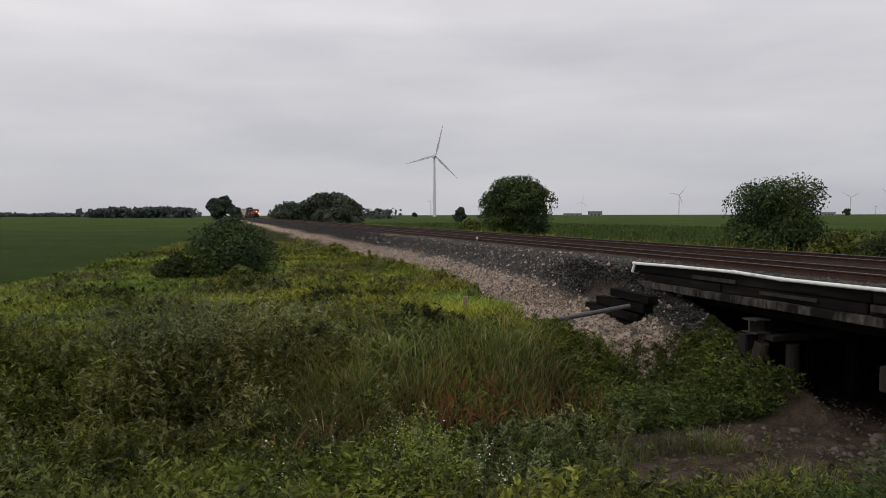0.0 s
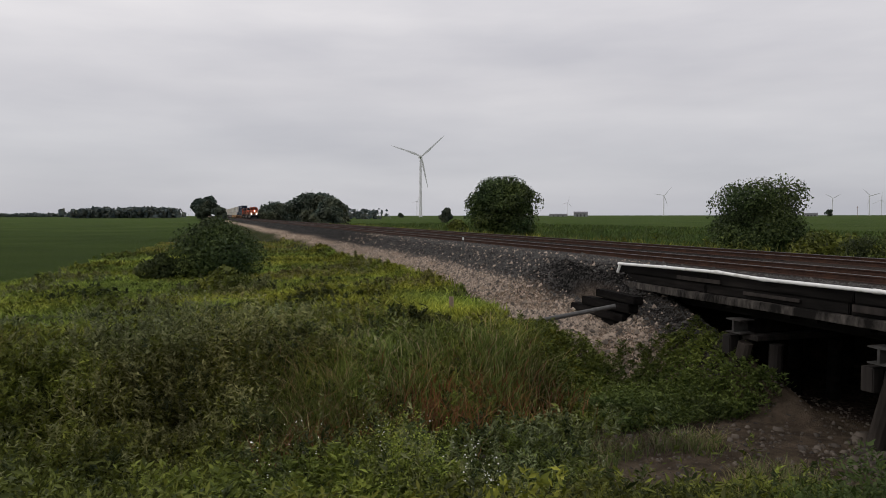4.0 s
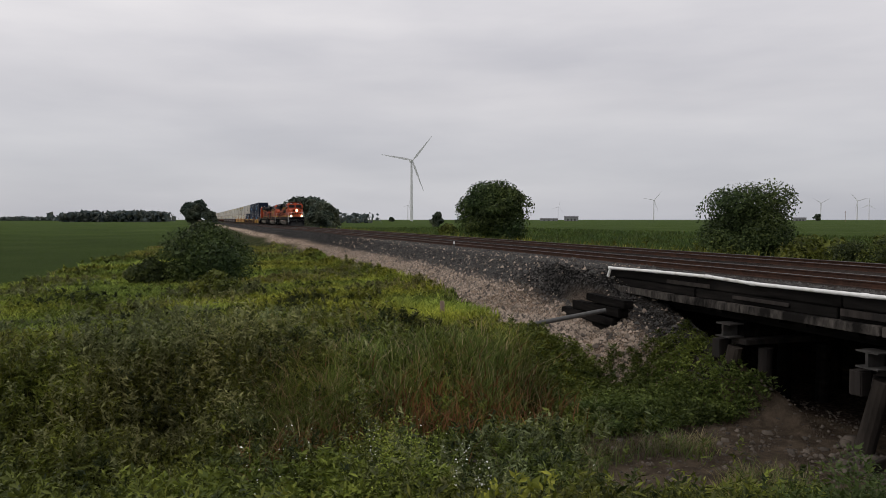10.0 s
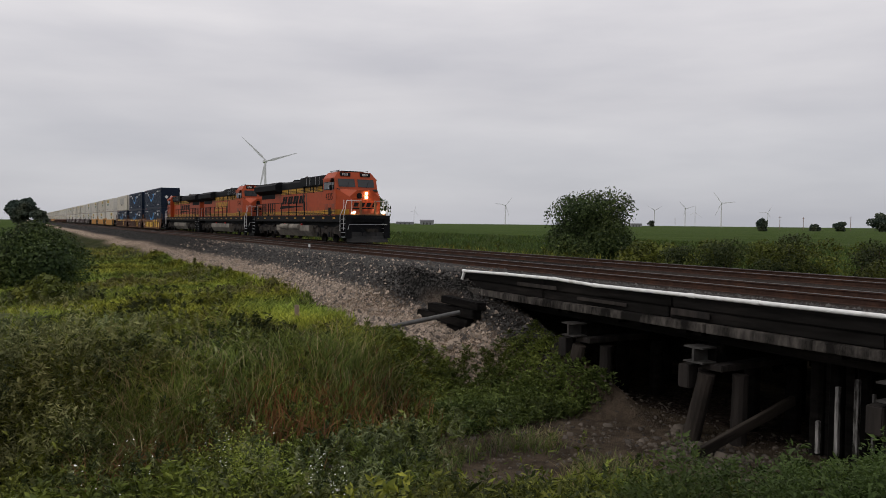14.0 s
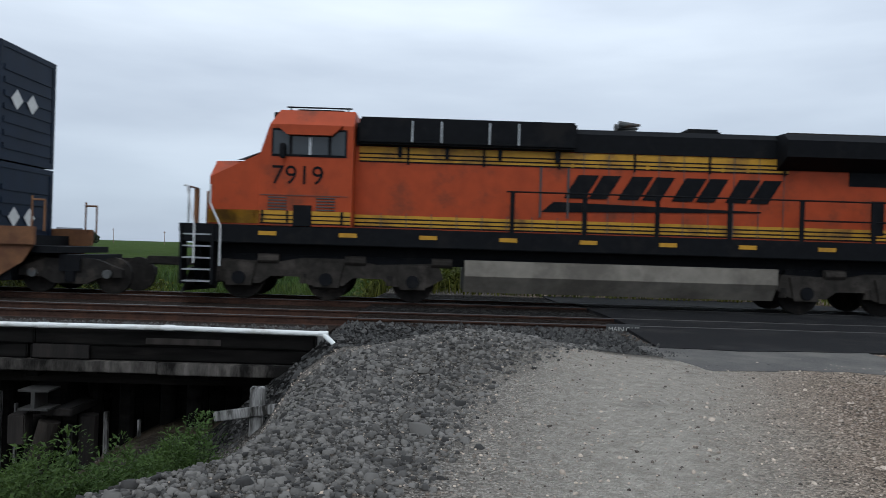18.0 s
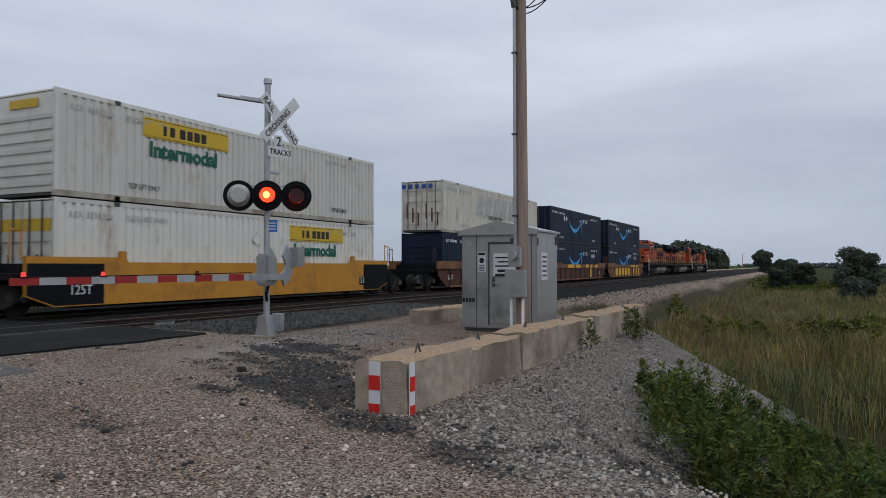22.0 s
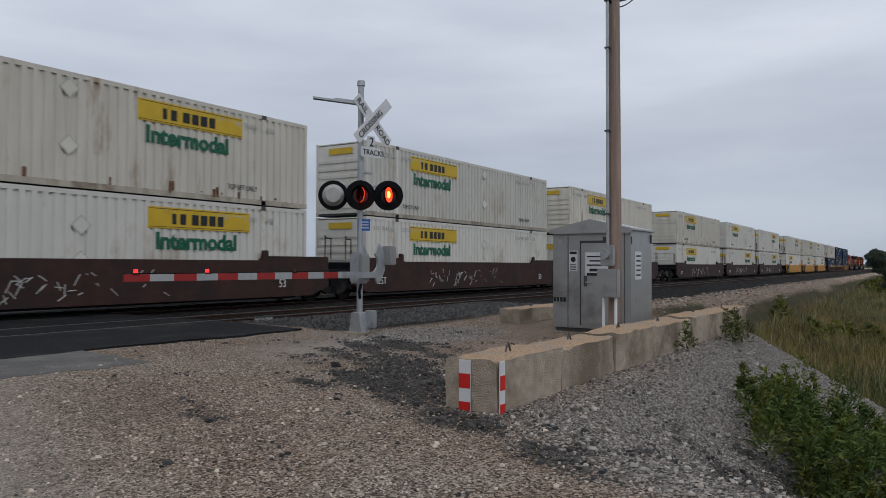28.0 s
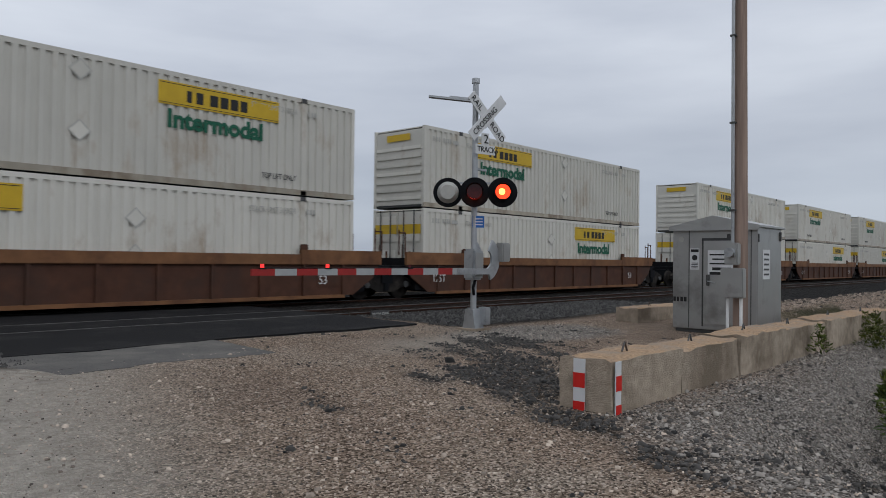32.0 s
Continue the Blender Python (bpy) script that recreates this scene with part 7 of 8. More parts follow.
blades("canary_grass", "tall arching green grass on the creek's far bank", cgx, cgy, cgh, np.full(len(cgx), 0.026), M_CANARY, 13, 0.7)
m = RS.rand(len(cgx)) < 0.14
blades("seed_heads", "pale tan nodding grass heads above the creek", cgx[m] + 0.05, cgy[m], RS.uniform(0.6, 1.0, int(m.sum())), np.full(int(m.sum()), 0.018), M_STRAW, 19, 0.9)
wx, wy = scatter(10500, -62, -2.8, -20, 9.3, lambda x, y: bank(x, y) * (0.3 + 0.7 * patchy(x, y, 0.7, 41, -0.2, 0.2)) * (1 - 0.95 * meadow(x)), (-9, 2, 13))
weeds("bank_weeds", "leafy green weeds among the grass", wx, wy, RS.uniform(0.35, 0.95, len(wx)) * stature(wx, wy), 24, 0.014 + 0.0013 * np.hypot(wx, wy), M_LEAF, 4, aspect=3.6)
fx, fy = scatter(8500, -62, -3.2, -20, 9.2, lambda x, y: bank(x, y) * (0.25 + 0.75 * patchy(x, y, 0.6, 43, -0.1, 0.2)) * (1 - 0.65 * near_road(x)) * (1 - 0.45 * meadow(x)), (-16, 2, 18))
weeds("fresh_weeds", "bright green feathery weeds on the bank", fx, fy, RS.uniform(0.35, 0.85, len(fx)) * stature(fx, fy), 22, 0.013 + 0.0013 * np.hypot(fx, fy), M_LEAFLT, 14, aspect=3.6, girth=0.13)
sx, sy = scatter(3400, -45, -5, -14, 9.0, lambda x, y: bank(x, y) * np.maximum(0.5 * patchy(x, y, 0.8, 51, 0.05, 0.3), np.exp(-((x + 16) / 2.6) ** 2 - ((y - 0.2) / 2.4) ** 2)), (-12, 1, 12))
weeds("pale_weeds", "grey-green willow-leaved weeds with pale tips", sx, sy, RS.uniform(0.6, 1.15, len(sx)) * stature(sx, sy), 30, 0.012 + 0.0011 * np.hypot(sx, sy), M_SAGE, 5, aspect=3.8, girth=0.10)
kx0, ky0 = scatter(1900, -34, -4, -10, 6.5, lambda x, y: bank(x, y) * np.maximum(np.maximum(0.4 * near_road(x), 0.8 * patchy(x, y, 0.8, 53, 0.1, 0.3)), 1.4 * np.exp(-((x + 24.5) / 2.0) ** 2 - ((y - 3.4) / 1.3) ** 2)), (-8, 2, 12))
weeds("dark_weeds", "tall dark green weeds in the hollow", kx0, ky0, RS.uniform(0.5, 0.95, len(kx0)) * stature(kx0, ky0), 40, 0.015 + 0.0013 * np.hypot(kx0, ky0), M_LEAFDK, 15, aspect=3.2)
lx, ly = scatter(330, -11.5, -6.0, -3.5, 3.4, lambda x, y: (x < left_edge(y) - 0.9) * patchy(x, y, 0.9, 61, -0.1, 0.25))
weeds("broad_weeds", "broad-leaved bright green weeds", lx, ly, RS.uniform(0.4, 0.85, len(lx)), 46, 0.040, M_LEAFLT, 6, aspect=2.6, girth=0.22)
bx1, by1 = scatter(760, -18.6, -12.4, 7.8, 12.1, lambda x, y: smooth(-17.2, -16.0, x + 0.5 * (10.2 - y)) * smooth(-12.5, -13.2, x) * (0.55 + 0.45 * patchy(x, y, 1.3, 63, -0.3, 0.1)))
weeds("trestle_weeds", "leafy weeds on the slope beside the trestle", bx1, by1, RS.uniform(0.12, 0.40, len(bx1)), 46, 0.034, M_HERB, 7, girth=0.26, aspect=2.6)
m = RS.rand(len(bx1)) < 0.5
weeds("trestle_weeds", "bright leafy weeds on the slope beside the trestle", bx1[m] + 0.1, by1[m] - 0.3, RS.uniform(0.15, 0.5, int(m.sum())), 34, 0.034, M_HERB, 17, girth=0.20, aspect=3.0)
ux, uy = scatter(5, -11.5, -6.5, 0.5, 5, lambda x, y: green(x, y))
ux, uy = np.concatenate([np.repeat(ux, 4) + RS.normal(0, 0.10, 20), -9.3 + RS.normal(0, 0.22, 22), -11.2 + RS.normal(0, 0.15, 12)]), np.concatenate([np.repeat(uy, 4) + RS.normal(0, 0.10, 20), 3.55 + RS.normal(0, 0.22, 22), 2.6 + RS.normal(0, 0.15, 12)])
weeds("white_umbels", "white flower heads of tall weeds", ux, uy, -1.75 - land(ux, uy) + RS.normal(0, 0.10, len(ux)), 6, 0.020, M_PETAL, 8, girth=0.03, aspect=1.1)
tfx, tfy = scatter(2600, -12.0, -7.6, 4.6, 9.4, lambda x, y: patchy(x, y, 1.5, 67, 0.0, 0.3) * (land(x, y) < -2.0))
blades("creek_tufts", "dry and green grass tufts on the creek bed", tfx, tfy, RS.uniform(0.15, 0.42, len(tfx)), np.full(len(tfx), 0.016), M_STRAW, 37, 0.9)
m = RS.rand(len(tfx)) < 0.5
blades("creek_tufts", "green grass tufts on the creek bed", tfx[m] + 0.1, tfy[m], RS.uniform(0.15, 0.45, int(m.sum())), np.full(int(m.sum()), 0.020), M_CANARY, 38, 0.9)
yx, yy = -10.2 + RS.normal(0, 0.45, 26), 2.75 + RS.normal(0, 0.35, 26)
weeds("parsnip_stalks", "yellow-green flowering parsnip stalks above the creek", yx, yy, np.maximum(0.4, -1.75 - land(yx, yy) + RS.normal(0, 0.2, 26)), 70, 0.020, M_LIME, 28, girth=0.10, aspect=1.8)

bush = tree("roadside_bush", "dense rounded green bush on the bank", "bush", -37.2, 0.65, 2.75, 4.7, 5, M_CANOPY, 26000, 0.075, clumps=64, skirt=0.0)
tree("low_bush", "low dark green bush in the grass", "bush", -37.0, -1.75, 1.35, 2.4, 6, M_LEAFDK, 4500, 0.09, clumps=16, skirt=0.0)
tree("low_bush", "low grey-green bush in the grass", "bush", -31.0, 0.9, 1.0, 2.4, 7, M_LEAF, 3500, 0.09, clumps=14, skirt=0.0)
tree("trackside_tree", "broad dense dark green tree beyond the tracks", "tree", -71.8, 30.2, 6.9, 7.6, 9, M_CANOPY, 34000, 0.15, clumps=70, skirt=0.03)
tree("trackside_shrub", "wide feathery green shrub beyond the tracks", "shrub", -31.2, 27.4, 4.9, 5.6, 10, M_CANOPY, 34000, 0.075, clumps=70, skirt=0.0)
tree("trackside_shrub", "low green shrub at the field's edge", "shrub", -27.0, 28.0, 2.0, 4.5, 11, M_LEAF, 5000, 0.12, clumps=18, skirt=0.0)
tree("field_shrub", "small green shrub in the crop", "shrub", -110, 38, 2.0, 3.6, 12, M_LEAF, 2500, 0.2, clumps=12, skirt=0.0)
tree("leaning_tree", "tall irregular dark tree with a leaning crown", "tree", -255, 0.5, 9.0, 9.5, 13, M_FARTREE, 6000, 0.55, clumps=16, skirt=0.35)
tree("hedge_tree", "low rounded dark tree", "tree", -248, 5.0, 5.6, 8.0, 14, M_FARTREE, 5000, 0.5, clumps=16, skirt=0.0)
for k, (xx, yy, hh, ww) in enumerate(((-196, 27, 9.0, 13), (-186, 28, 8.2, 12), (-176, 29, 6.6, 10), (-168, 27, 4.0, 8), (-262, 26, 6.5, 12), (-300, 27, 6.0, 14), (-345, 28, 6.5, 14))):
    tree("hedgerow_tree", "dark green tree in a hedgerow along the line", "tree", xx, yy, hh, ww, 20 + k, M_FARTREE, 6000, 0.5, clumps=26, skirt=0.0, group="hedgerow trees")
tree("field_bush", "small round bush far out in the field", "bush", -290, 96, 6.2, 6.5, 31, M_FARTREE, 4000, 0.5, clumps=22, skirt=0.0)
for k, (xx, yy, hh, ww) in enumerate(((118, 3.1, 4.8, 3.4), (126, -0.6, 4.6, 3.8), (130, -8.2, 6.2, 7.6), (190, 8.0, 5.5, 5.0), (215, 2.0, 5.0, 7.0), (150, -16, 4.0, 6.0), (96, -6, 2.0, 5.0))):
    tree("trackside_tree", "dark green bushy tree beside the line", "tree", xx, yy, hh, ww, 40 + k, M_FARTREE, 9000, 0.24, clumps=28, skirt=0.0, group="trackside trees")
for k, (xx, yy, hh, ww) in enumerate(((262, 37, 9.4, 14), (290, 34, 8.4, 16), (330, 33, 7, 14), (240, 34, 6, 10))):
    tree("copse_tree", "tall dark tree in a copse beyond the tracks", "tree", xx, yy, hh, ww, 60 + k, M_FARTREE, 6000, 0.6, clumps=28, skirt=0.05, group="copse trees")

ex, ey = scatter(330, -4.8, -1.9, 3.4, 6.4, lambda x, y: (x < left_edge(y) - 0.25) * (x > left_edge(y) - 1.5) * 1.0)
weeds("edge_weeds", "bright green leafy weeds below the gravel edge", ex, ey, RS.uniform(0.25, 0.62, len(ex)), 170, 0.0125, M_CORN, 9, girth=0.30, aspect=2.6)

hx, hy = scatter(210, -6.8, -2.7, 5.4, 10.2, lambda x, y: (land(x, y) < -1.15) * (land(x, y) > -2.5) * (0.4 + 0.6 * patchy(x, y, 1.6, 65, -0.3, 0.1)))
weeds("creekside_weeds", "leafy green weeds under the gravel bank", hx, hy, RS.uniform(0.15, 0.45, len(hx)), 80, 0.030, M_SHRUB, 29, girth=0.34, aspect=2.6)

# shrubs and reeds below the road, on the side of the signal house
qx, qy = scatter(880, 7.5, 17.0, -6.5, 2.7, lambda x, y: (y < right_edge(x) - np.interp(x, [8, 9.6, 10.6, 12, 13.6, 14.8, 16], [3.1, 1.7, 1.15, 0.90, 1.25, 2.6, 7]) + 0.25 * wave(x, y, 2.0, 57)) * smooth(-8, -5, y))
m = RS.rand(len(qx)) < 0.45
weeds("ditch_shrubs", "dark green leafy shrubs in the ditch", qx[~m], qy[~m], RS.uniform(0.30, 0.80, int((~m).sum())), 150, 0.029, M_SHRUB, 70, "shrubs", 0.24, 3.6)
weeds("ditch_shrubs", "feathery mid-green shrubs in the ditch", qx[m], qy[m], RS.uniform(0.35, 0.85, int(m.sum())), 150, 0.024, M_LEAF, 79, "shrubs", 0.15, 4.2)
q2x, q2y = scatter(22, 11.5, 15.5, 0.4, 2.0, lambda x, y: 1.0 + 0 * x)
weeds("bank_shrubs", "feathery green weeds at the gravel's edge", q2x, q2y, RS.uniform(0.4, 0.9, len(q2x)), 110, 0.026, M_LEAF, 71, "weeds", 0.2, 3.0)
q3x, q3y = scatter(22, 13.0, 19.5, 3.0, 3.65, lambda x, y: np.ones_like(x) * 0.6 + 0.0 * x)
m = (np.abs(q3x - 13.4) < 0.5) | (np.abs(q3x - 16.6) < 0.9)
weeds("block_weeds", "green weeds growing against the concrete blocks", q3x[m], q3y[m], RS.uniform(0.35, 0.75, int(m.sum())), 110, 0.022, M_LEAF, 72, "weeds", 0.22, 3.4)
vx, vy = scatter(96000, 12, 150, -60, 7.5, lambda x, y: (y < right_edge(x) - 3.6 + 1.2 * smooth(20, 26, x)) * 1.0, (14, -4, 30))
dv = np.hypot(vx, vy)
blades("ditch_reeds", "green reeds in the wet ditch", vx, vy, RS.uniform(0.3, 0.8, len(vx)), 0.004 + 0.00065 * dv, M_REED, 73, 0.5)
m = RS.rand(len(vx)) < 0.20 + 0.55 * patchy(vx, vy, 0.10, 81, -0.1, 0.2) * smooth(20, 32, vx)
blades("tan_reeds", "tan dry reeds in the wet ditch", vx[m], vy[m] + 0.1, RS.uniform(0.5, 0.95, int(m.sum())), 0.005 + 0.0007 * dv[m], M_TANREED, 74, 0.5)
tx, ty = scatter(1500, 40, 160, -45, 7, lambda x, y: (y < right_edge(x) - 2.0) * patchy(x, y, 0.12, 91, 0.0, 0.2))
weeds("ditch_thicket", "low green thicket along the ditch", tx, ty, RS.uniform(0.5, 1.1, len(tx)), 34, 0.13, M_LEAF, 75, "shrubs", 0.4)
# corn and weeds on the far side of the line
cx1, cy1 = scatter(42000, -220, 40, 29, 95, lambda x, y: 1.0 * (np.sin(y * 8.2) > -0.2), (-30, 20, 40))
dc = np.hypot(cx1, cy1)
blades("corn", "rows of young green corn", cx1, cy1, RS.uniform(0.7, 1.05, len(cx1)), 0.03 + 0.0014 * dc, M_CORN, 76, 0.5, category="crop")
kx, ky = scatter(2000, -45, 45, 23.2, 28.5, lambda x, y: 0.3 + 0.7 * patchy(x, y, 0.35, 95))
weeds("verge_weeds", "tangled green weeds beyond the tracks", kx, ky, RS.uniform(0.5, 1.2, len(kx)), 34, 0.06, M_LEAF, 77, aspect=3.0)
for k in range(15):
    xx = -23.5 + 0.95 * k
    hh = 1.05 - 0.7 * abs(xx + 16.5) / 7 + 0.2 * math.sin(k * 2.3) - float(land(xx, 26.3 + 0.9 * math.sin(k * 1.7))) + 0.1
    tree("verge_shrub", "feathery dark green shrub on the verge beyond the tracks", "shrub", xx, 26.3 + 0.9 * math.sin(k * 1.7), hh, 2.6, 130 + k, M_LEAF if k % 3 else M_LEAFDK, 5200, 0.055, clumps=24, skirt=0.0, group="verge shrubs")
jx, jy = scatter(30000, -140, 120, 22.8, 29.0, lambda x, y: 1.0 + 0 * x, (-10, 20, 60))
blades("verge_grass", "rank grass beyond the tracks", jx, jy, RS.uniform(0.4, 0.8, len(jx)), 0.02 + 0.001 * np.hypot(jx, jy), M_BLADE, 78)

# ---- loose stones ----
strew("road_stones", 32000, (-3, 16, -3, 11.5), 0.0090, M_GRIT, lambda x, y: np.clip(zones(x, y)[0] - zones(x, y)[1], 0, 1) * (1 - 0.75 * packed(x, y)) * (1 - 0.7 * slaggy(x, y)) * np.clip((7.5 / np.maximum(np.hypot(x, y), 1)) ** 2, 0.05, 1), "pale crushed stone on the road", seed=2, lump=True)
strew("heap_stones", 27000, (-4.5, 3.0, 2.6, 11.5), 0.0195, M_HEAP, lambda x, y: heaped(x, y) * (land(x, y) > -2.4), "loose grey stones heaped by the bridge end", seed=3, lump=True)
strew("slag_stones", 20000, (3.5, 14, 0.8, 11), 0.018, M_COAL, slaggy, "black slag lumps strewn on the gravel", seed=10, lump=True)
strew("trackside_stones", 12000, (-3, 24, 10.2, 13.7), 0.026, M_BALLAST, lambda x, y: zones(x, y)[1] * (1 - heaped(x, y)), "dark ballast beside the rails", seed=11)
strew("slope_stones", 26000, (-60, -15.5, 7.2, 13.0), 0.042, M_RIPRAP, lambda x, y: np.clip(zones(x, y)[0] - 0.9 * zones(x, y)[1], 0, 1) * np.clip((24 / np.maximum(np.hypot(x, y), 1)) ** 2, 0, 1), "pale crushed stone on the slope", seed=4)
strew("bed_stones", 24000, (-50, -14, 9.8, 13.6), 0.030, M_BALLAST, lambda x, y: zones(x, y)[1] * np.clip((26 / np.maximum(np.hypot(x, y), 1)) ** 2, 0, 1), "dark ballast stones beside the rails", seed=5)
strew("shoulder_stones", 20000, (4, 24, -3, 9.6), 0.0145, M_GREYSTONE, lambda x, y: zones(x, y)[0] * greyed(x, y) * (1 - 0.7 * slaggy(x, y)) * np.clip((11 / np.maximum(np.hypot(x, y), 1)) ** 2, 0, 1), "grey crushed stone on the shoulder", seed=6, lump=True)
strew("creek_stones", 3200, (-17, -4, 4.5, 14), 0.028, M_MUDSTONE, lambda x, y: 1.0 * (land(x, y) < -2.2), "broken stones in the creek bed", seed=7, lump=True)
strew("footing_stones", 140, (-10.9, -8.6, 10.6, 12.2), 0.065, M_MUDSTONE, lambda x, y: 1.0 + 0 * x, "broken stones heaped at the pile's foot", seed=8, lump=True)
strew("edge_stones", 1200, (-4.2, -0.4, 2.4, 7.5), 0.016, M_HEAP, lambda x, y: 1.0 * (np.abs(x - left_edge(y) - 0.25) < 0.35), "pale stones along the gravel edge", seed=9, lump=True)

strew("rubble_stones", 5000, (20, 95, 5.8, 10.5), 0.038, M_RIPRAP, lambda x, y: rubble(x, y) * np.clip(30 / np.maximum(x, 1), 0, 1), "pale rubble along the foot of the ballast", seed=12, lump=True)
strew("deck_stones", 6000, (-19.2, -1.9, 12.2, 13.4), 0.024, M_BALLAST, lambda x, y: 1.0 + 0 * x, "grey ballast stones along the bridge deck", seed=13, level=-0.152)

creek = tagged(new("creek_water", mesh_from("creek_water", [(-14.5, -6, -3.03), (-9.2, -6, -3.03), (-9.2, 4.5, -3.03), (-14.5, 4.5, -3.03)], [(0, 1, 2, 3)], surface("still_dark_water", (0.02, 0.02, 0.016), 0.08, 0, 0.2, 2, bump=0.08, bump_scale=3))), "still dark water in the creek", "water", kind="structure")

# ---- distance ----
def tree_line(name, x0, y0, x1, y1, h, seed, n):
    r = np.random.RandomState(seed)
    u = r.uniform(0, 1, n)
    px, py = x0 + (x1 - x0) * u, y0 + (y1 - y0) * u
    top = h * (0.75 + 0.35 * wave(u * 60, u * 0, 1.0, seed))
    zz = r.uniform(0, 1, n) ** 0.8 * top
    co = np.stack([px + r.normal(0, 6, n), py + r.normal(0, 6, n), zz - 1.5], 1)
    v, f = leaf_soup(co, r.normal(0, 1, (n, 3)), h * 0.32, r, 1.2)
    # the bluish grey of these leaves is painted haze
    return tagged(new(name, soup(name, v, f, M_WOOD)), "far line of trees on the horizon, greyed by haze in their colour", "tree line", kind="stuff")


tree_line("far_wood", -900, -32, -900, -132, 12.5, 1, 2600)
tree_line("far_wood", -1500, -150, -1500, -420, 9.0, 2, 2600)
tree_line("far_wood", -800, 60, -560, 130, 9.0, 3, 900)
tree_line("far_wood", 900, -200, 900, 60, 6.5, 4, 2600)
tree_line("far_wood", 1300, -600, 1100, -150, 6.0, 5, 2600)
ROTORS = []


def turbine(az, dist, hub, span, start, speed, yaw, fine=False):
    x, y = -dist * math.sin(radians(az)), dist * math.cos(radians(az))
    th = thing("wind_turbine", "white three-bladed wind turbine far out in the fields", "wind turbine", "wind turbines", m=pose(x, y, -1.0, 0, 0, az + yaw))
    part("tower", rod(bmesh.new(), (0, 0, 0), (0, 0, hub - 1), 2.2, 1.3, 16), M_TOWER, th)
    part("nacelle", boxes((-1.8, 1.8, -4.0, 6.5, hub - 1.8, hub + 1.8), bevel=0.4), M_TOWER, th)
    hubo = part("rotor", rod(bmesh.new(), (0, -1.0, 0), (0, 1.2, 0), 0.9, 1.5, 14), M_TOWER, th)
    for k in range(3):
        bm = bmesh.new()
        a = radians(120 * k)
        ring = []
        for u, c, tk in ((0.0, 1.3, 1.0), (0.06, 1.5, 0.9), (0.22, 3.0, 0.55), (0.6, 1.8, 0.3), (1.0, 0.5, 0.1)):
            rr = u * span
            ring.append([bm.verts.new((math.cos(a) * dx + math.sin(a) * rr, dy, -math.sin(a) * dx + math.cos(a) * rr)) for dx, dy in ((-c * 0.35, -tk * 0.5), (c * 0.65, -tk * 0.1), (c * 0.65, tk * 0.1), (-c * 0.35, tk * 0.5))])
        for p, q in zip(ring, ring[1:]):
            for i in range(4):
                bm.faces.new((p[i], p[(i + 1) % 4], q[(i + 1) % 4], q[i]))
        bm.faces.new(ring[-1])
        bmesh.ops.recalc_face_normals(bm, faces=bm.faces)
        part("blade", bm, M_TOWER, hubo)
    rest = pose(0, -5.2, hub, 0, start, 0)
    hubo.matrix_basis = rest
    if speed:
        ROTORS.append((hubo, rest, speed))
    return th


turbine(73.66, 990, 81, 43, 14, 81.5, 14)
turbine(55.2, 3000, 78, 44, 40, 60, 10)
turbine(39.3, 2450, 74, 42, -35, 60, 0)
for az, dist, st, yw in ((73.95, 3900, 20, 50), (50.6, 4300, 10, 20), (82.4, 3000, 35, 10), (39.9 + 1.2, 4300, 5, -10), (44.0, 3700, 60, 20), (36.2, 4200, 30, 0), (41.8, 3300, 75, 25), (62.3, 4400, 15, 30), (18.0, 2900, 50, 0), (-9.2, 1150, 25, 10)):
    turbine(az, dist, 76, 42, st, 0, yw)


def farm_building(az, dist, wide, deep, tall, label, ridge=0.35):
    x, y = -dist * math.sin(radians(az)), dist * math.cos(radians(az))
    th = thing("farm_building", label, "farm building", "farm buildings", m=pose(x, y, -1.5, 0, 0, az))
    part("wall", boxes((-wide / 2, wide / 2, 0, deep, 0, tall)), M_BARN, th)
    part("roof", prism([(-0.5, tall), (deep + 0.5, tall), (deep / 2, tall * (1 + ridge))], -wide / 2 - 0.4, wide / 2 + 0.4), M_BARNROOF, th)
    for k in range(3):
        part("door", boxes((-wide / 2 + wide * (0.2 + 0.25 * k), -wide / 2 + wide * (0.2 + 0.25 * k) + 3, -0.1, 0, 0, tall * 0.6)), M_DKGREY, th)
    return th


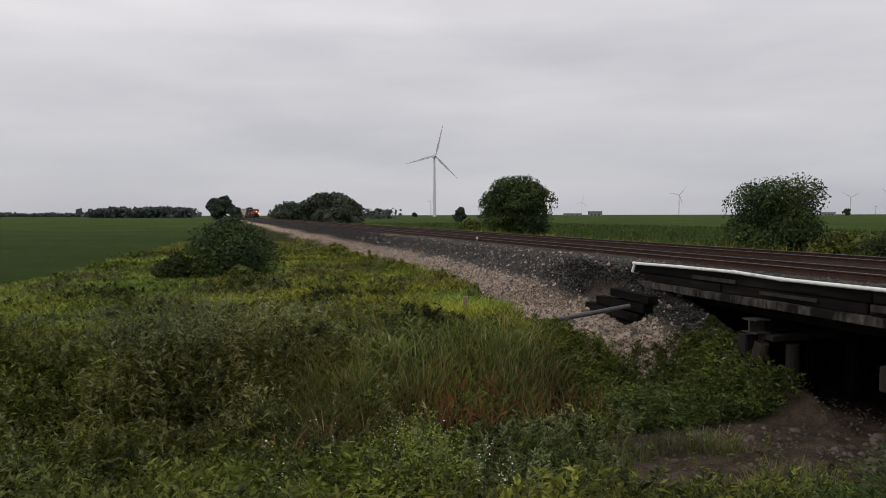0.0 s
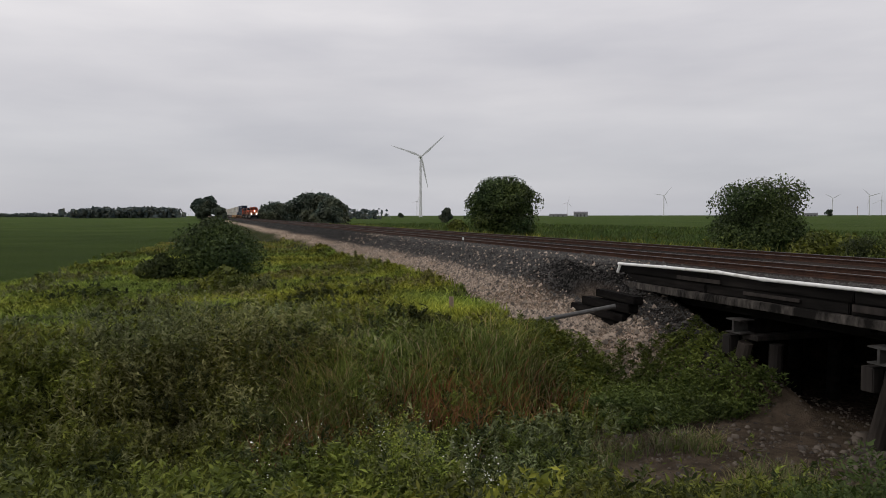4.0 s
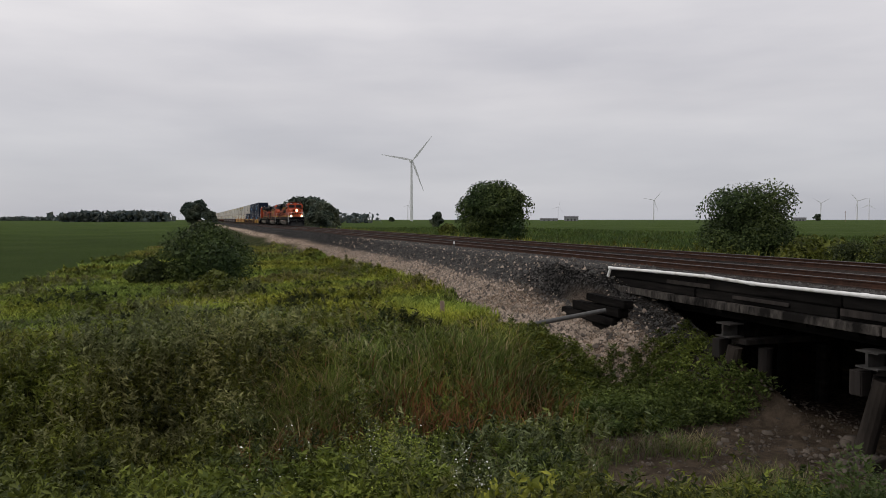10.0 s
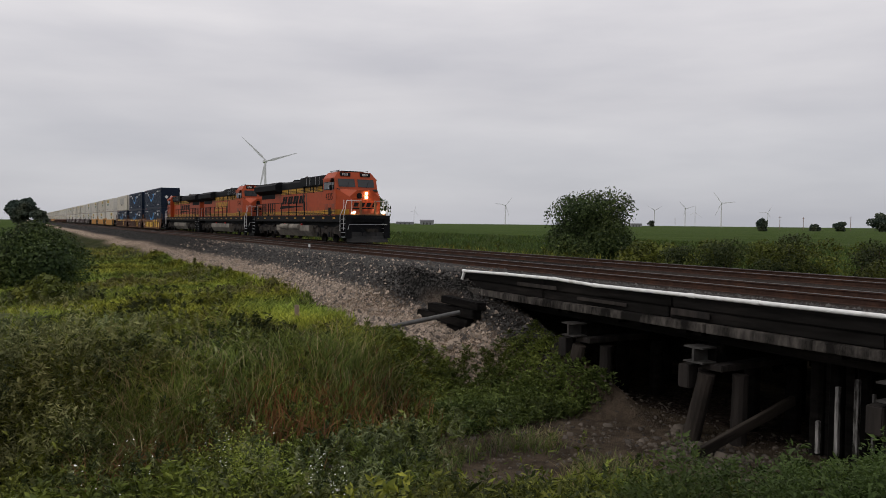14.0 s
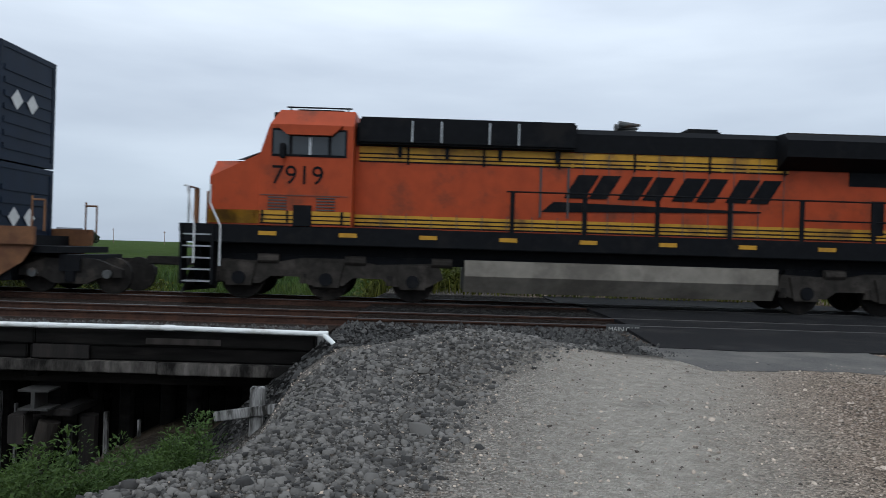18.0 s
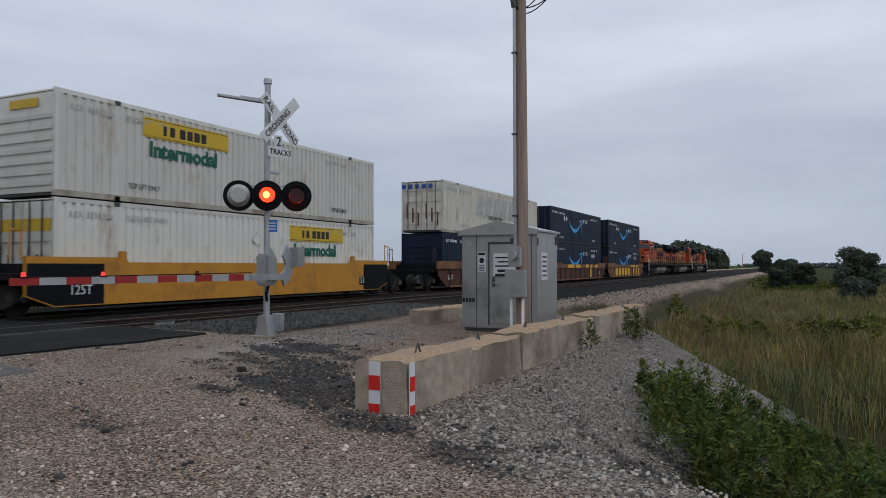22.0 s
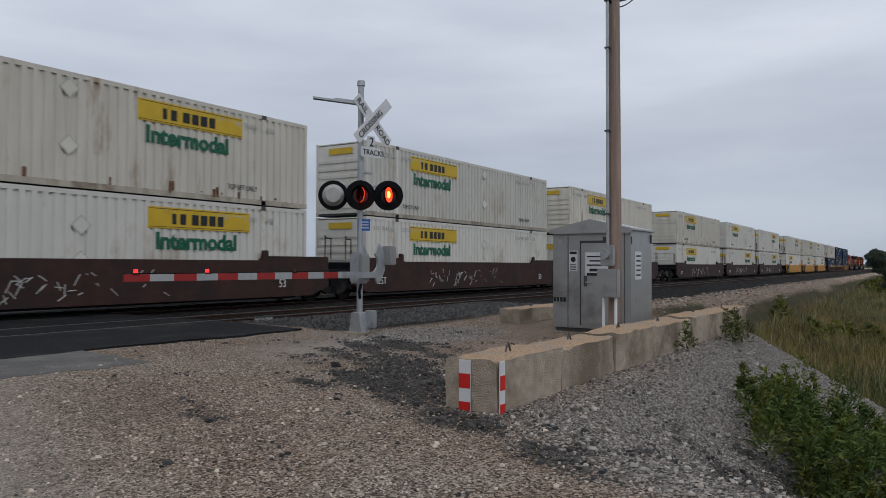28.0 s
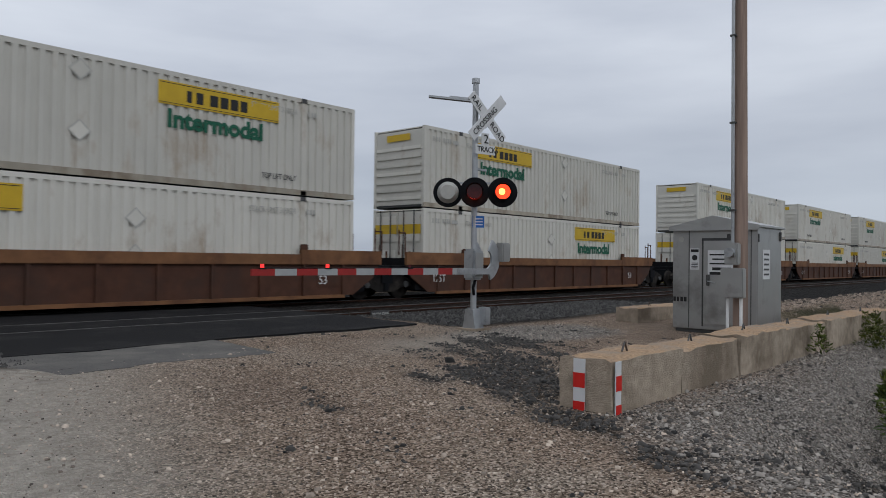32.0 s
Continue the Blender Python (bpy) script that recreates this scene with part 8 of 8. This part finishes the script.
farm_building(61.3, 1400, 26, 14, 7.0, "large grey farm shed on the horizon")
farm_building(63.0, 1400, 34, 14, 4.0, "long low grey farm shed on the horizon")
farm_building(26.4, 620, 17, 10, 6.5, "grey farmhouse with a steep roof", 0.7)
farm_building(45.3, 1500, 22, 14, 5.0, "white farm shed on the horizon")
for k, (az, dist, hh, ww) in enumerate(((29.3, 620, 13, 15), (28.3, 640, 8, 9), (31.6, 620, 7, 10), (33.2, 600, 5, 8), (24.9, 600, 7, 8), (36.6, 520, 9, 7), (44.2, 1400, 12, 14), (17.3, 700, 7, 12), (15.8, 700, 9, 8), (75.2, 900, 5, 7))):
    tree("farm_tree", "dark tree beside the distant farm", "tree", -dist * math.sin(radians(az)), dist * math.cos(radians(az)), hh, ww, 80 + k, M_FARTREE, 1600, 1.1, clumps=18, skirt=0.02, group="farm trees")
for az, dist in ((35.4, 700), (33.9, 760), (31.0, 700), (23.6, 640), (20.2, 700), (42.5, 900), (-84.2, 420), (-85.3, 520), (-86.2, 640)):
    po = thing("power_pole", "distant wooden power pole", "utility pole", "distant power poles", m=pose(-dist * math.sin(radians(az)), dist * math.cos(radians(az)), -1.5))
    part("shaft", rod(bmesh.new(), (0, 0, 0), (0, 0, 12), 0.25, 0.18, 8), M_POLE, po)
    part("crossarm", boxes((-1.2, 1.2, -0.1, 0.1, 10.6, 10.9)), M_POLE, po)


# ---- what moves ----
def motions():
    for ob, offset, turn, y, z in MOVERS:
        at = lambda t: pose(LEAD0 + offset + SPEED * t, y, z, 0, 0, turn)
        walk(ob, [(t, at(t)) for t in (0.0, 0.1, 16.0, 31.9, 32.0)])
    for rotor, rest, speed in ROTORS:
        walk(rotor, [(t, rest @ pose(0, 0, 0, 0, -speed * t, 0)) for t in range(33)])
    for drum, rest, phase in FLASHERS:
        rows, t, side = [(0.0, rest @ pose(0, 0, 0, 0, 0, 180 * phase))], 22.765 - 0.953 * 23, phase
        while t < 31.9:
            if t > 0.2:
                a, b = 180 * side, 180 * (1 - side)
                rows.append((t - 0.066, rest @ pose(0, 0, 0, 0, 0, a)))
                for k in (1, 2):
                    rows.append((t - 0.066 + k * 0.0334, rest @ pose(0, 0, 0, 0, 0, a + (b - a) * k / 3)))
                rows.append((t + 0.034, rest @ pose(0, 0, 0, 0, 0, b)))
            side = 1 - side
            t += 0.4765
        rows.append((32.0, rest @ pose(0, 0, 0, 0, 0, 180 * side)))
        walk(drum, rows)


motions()
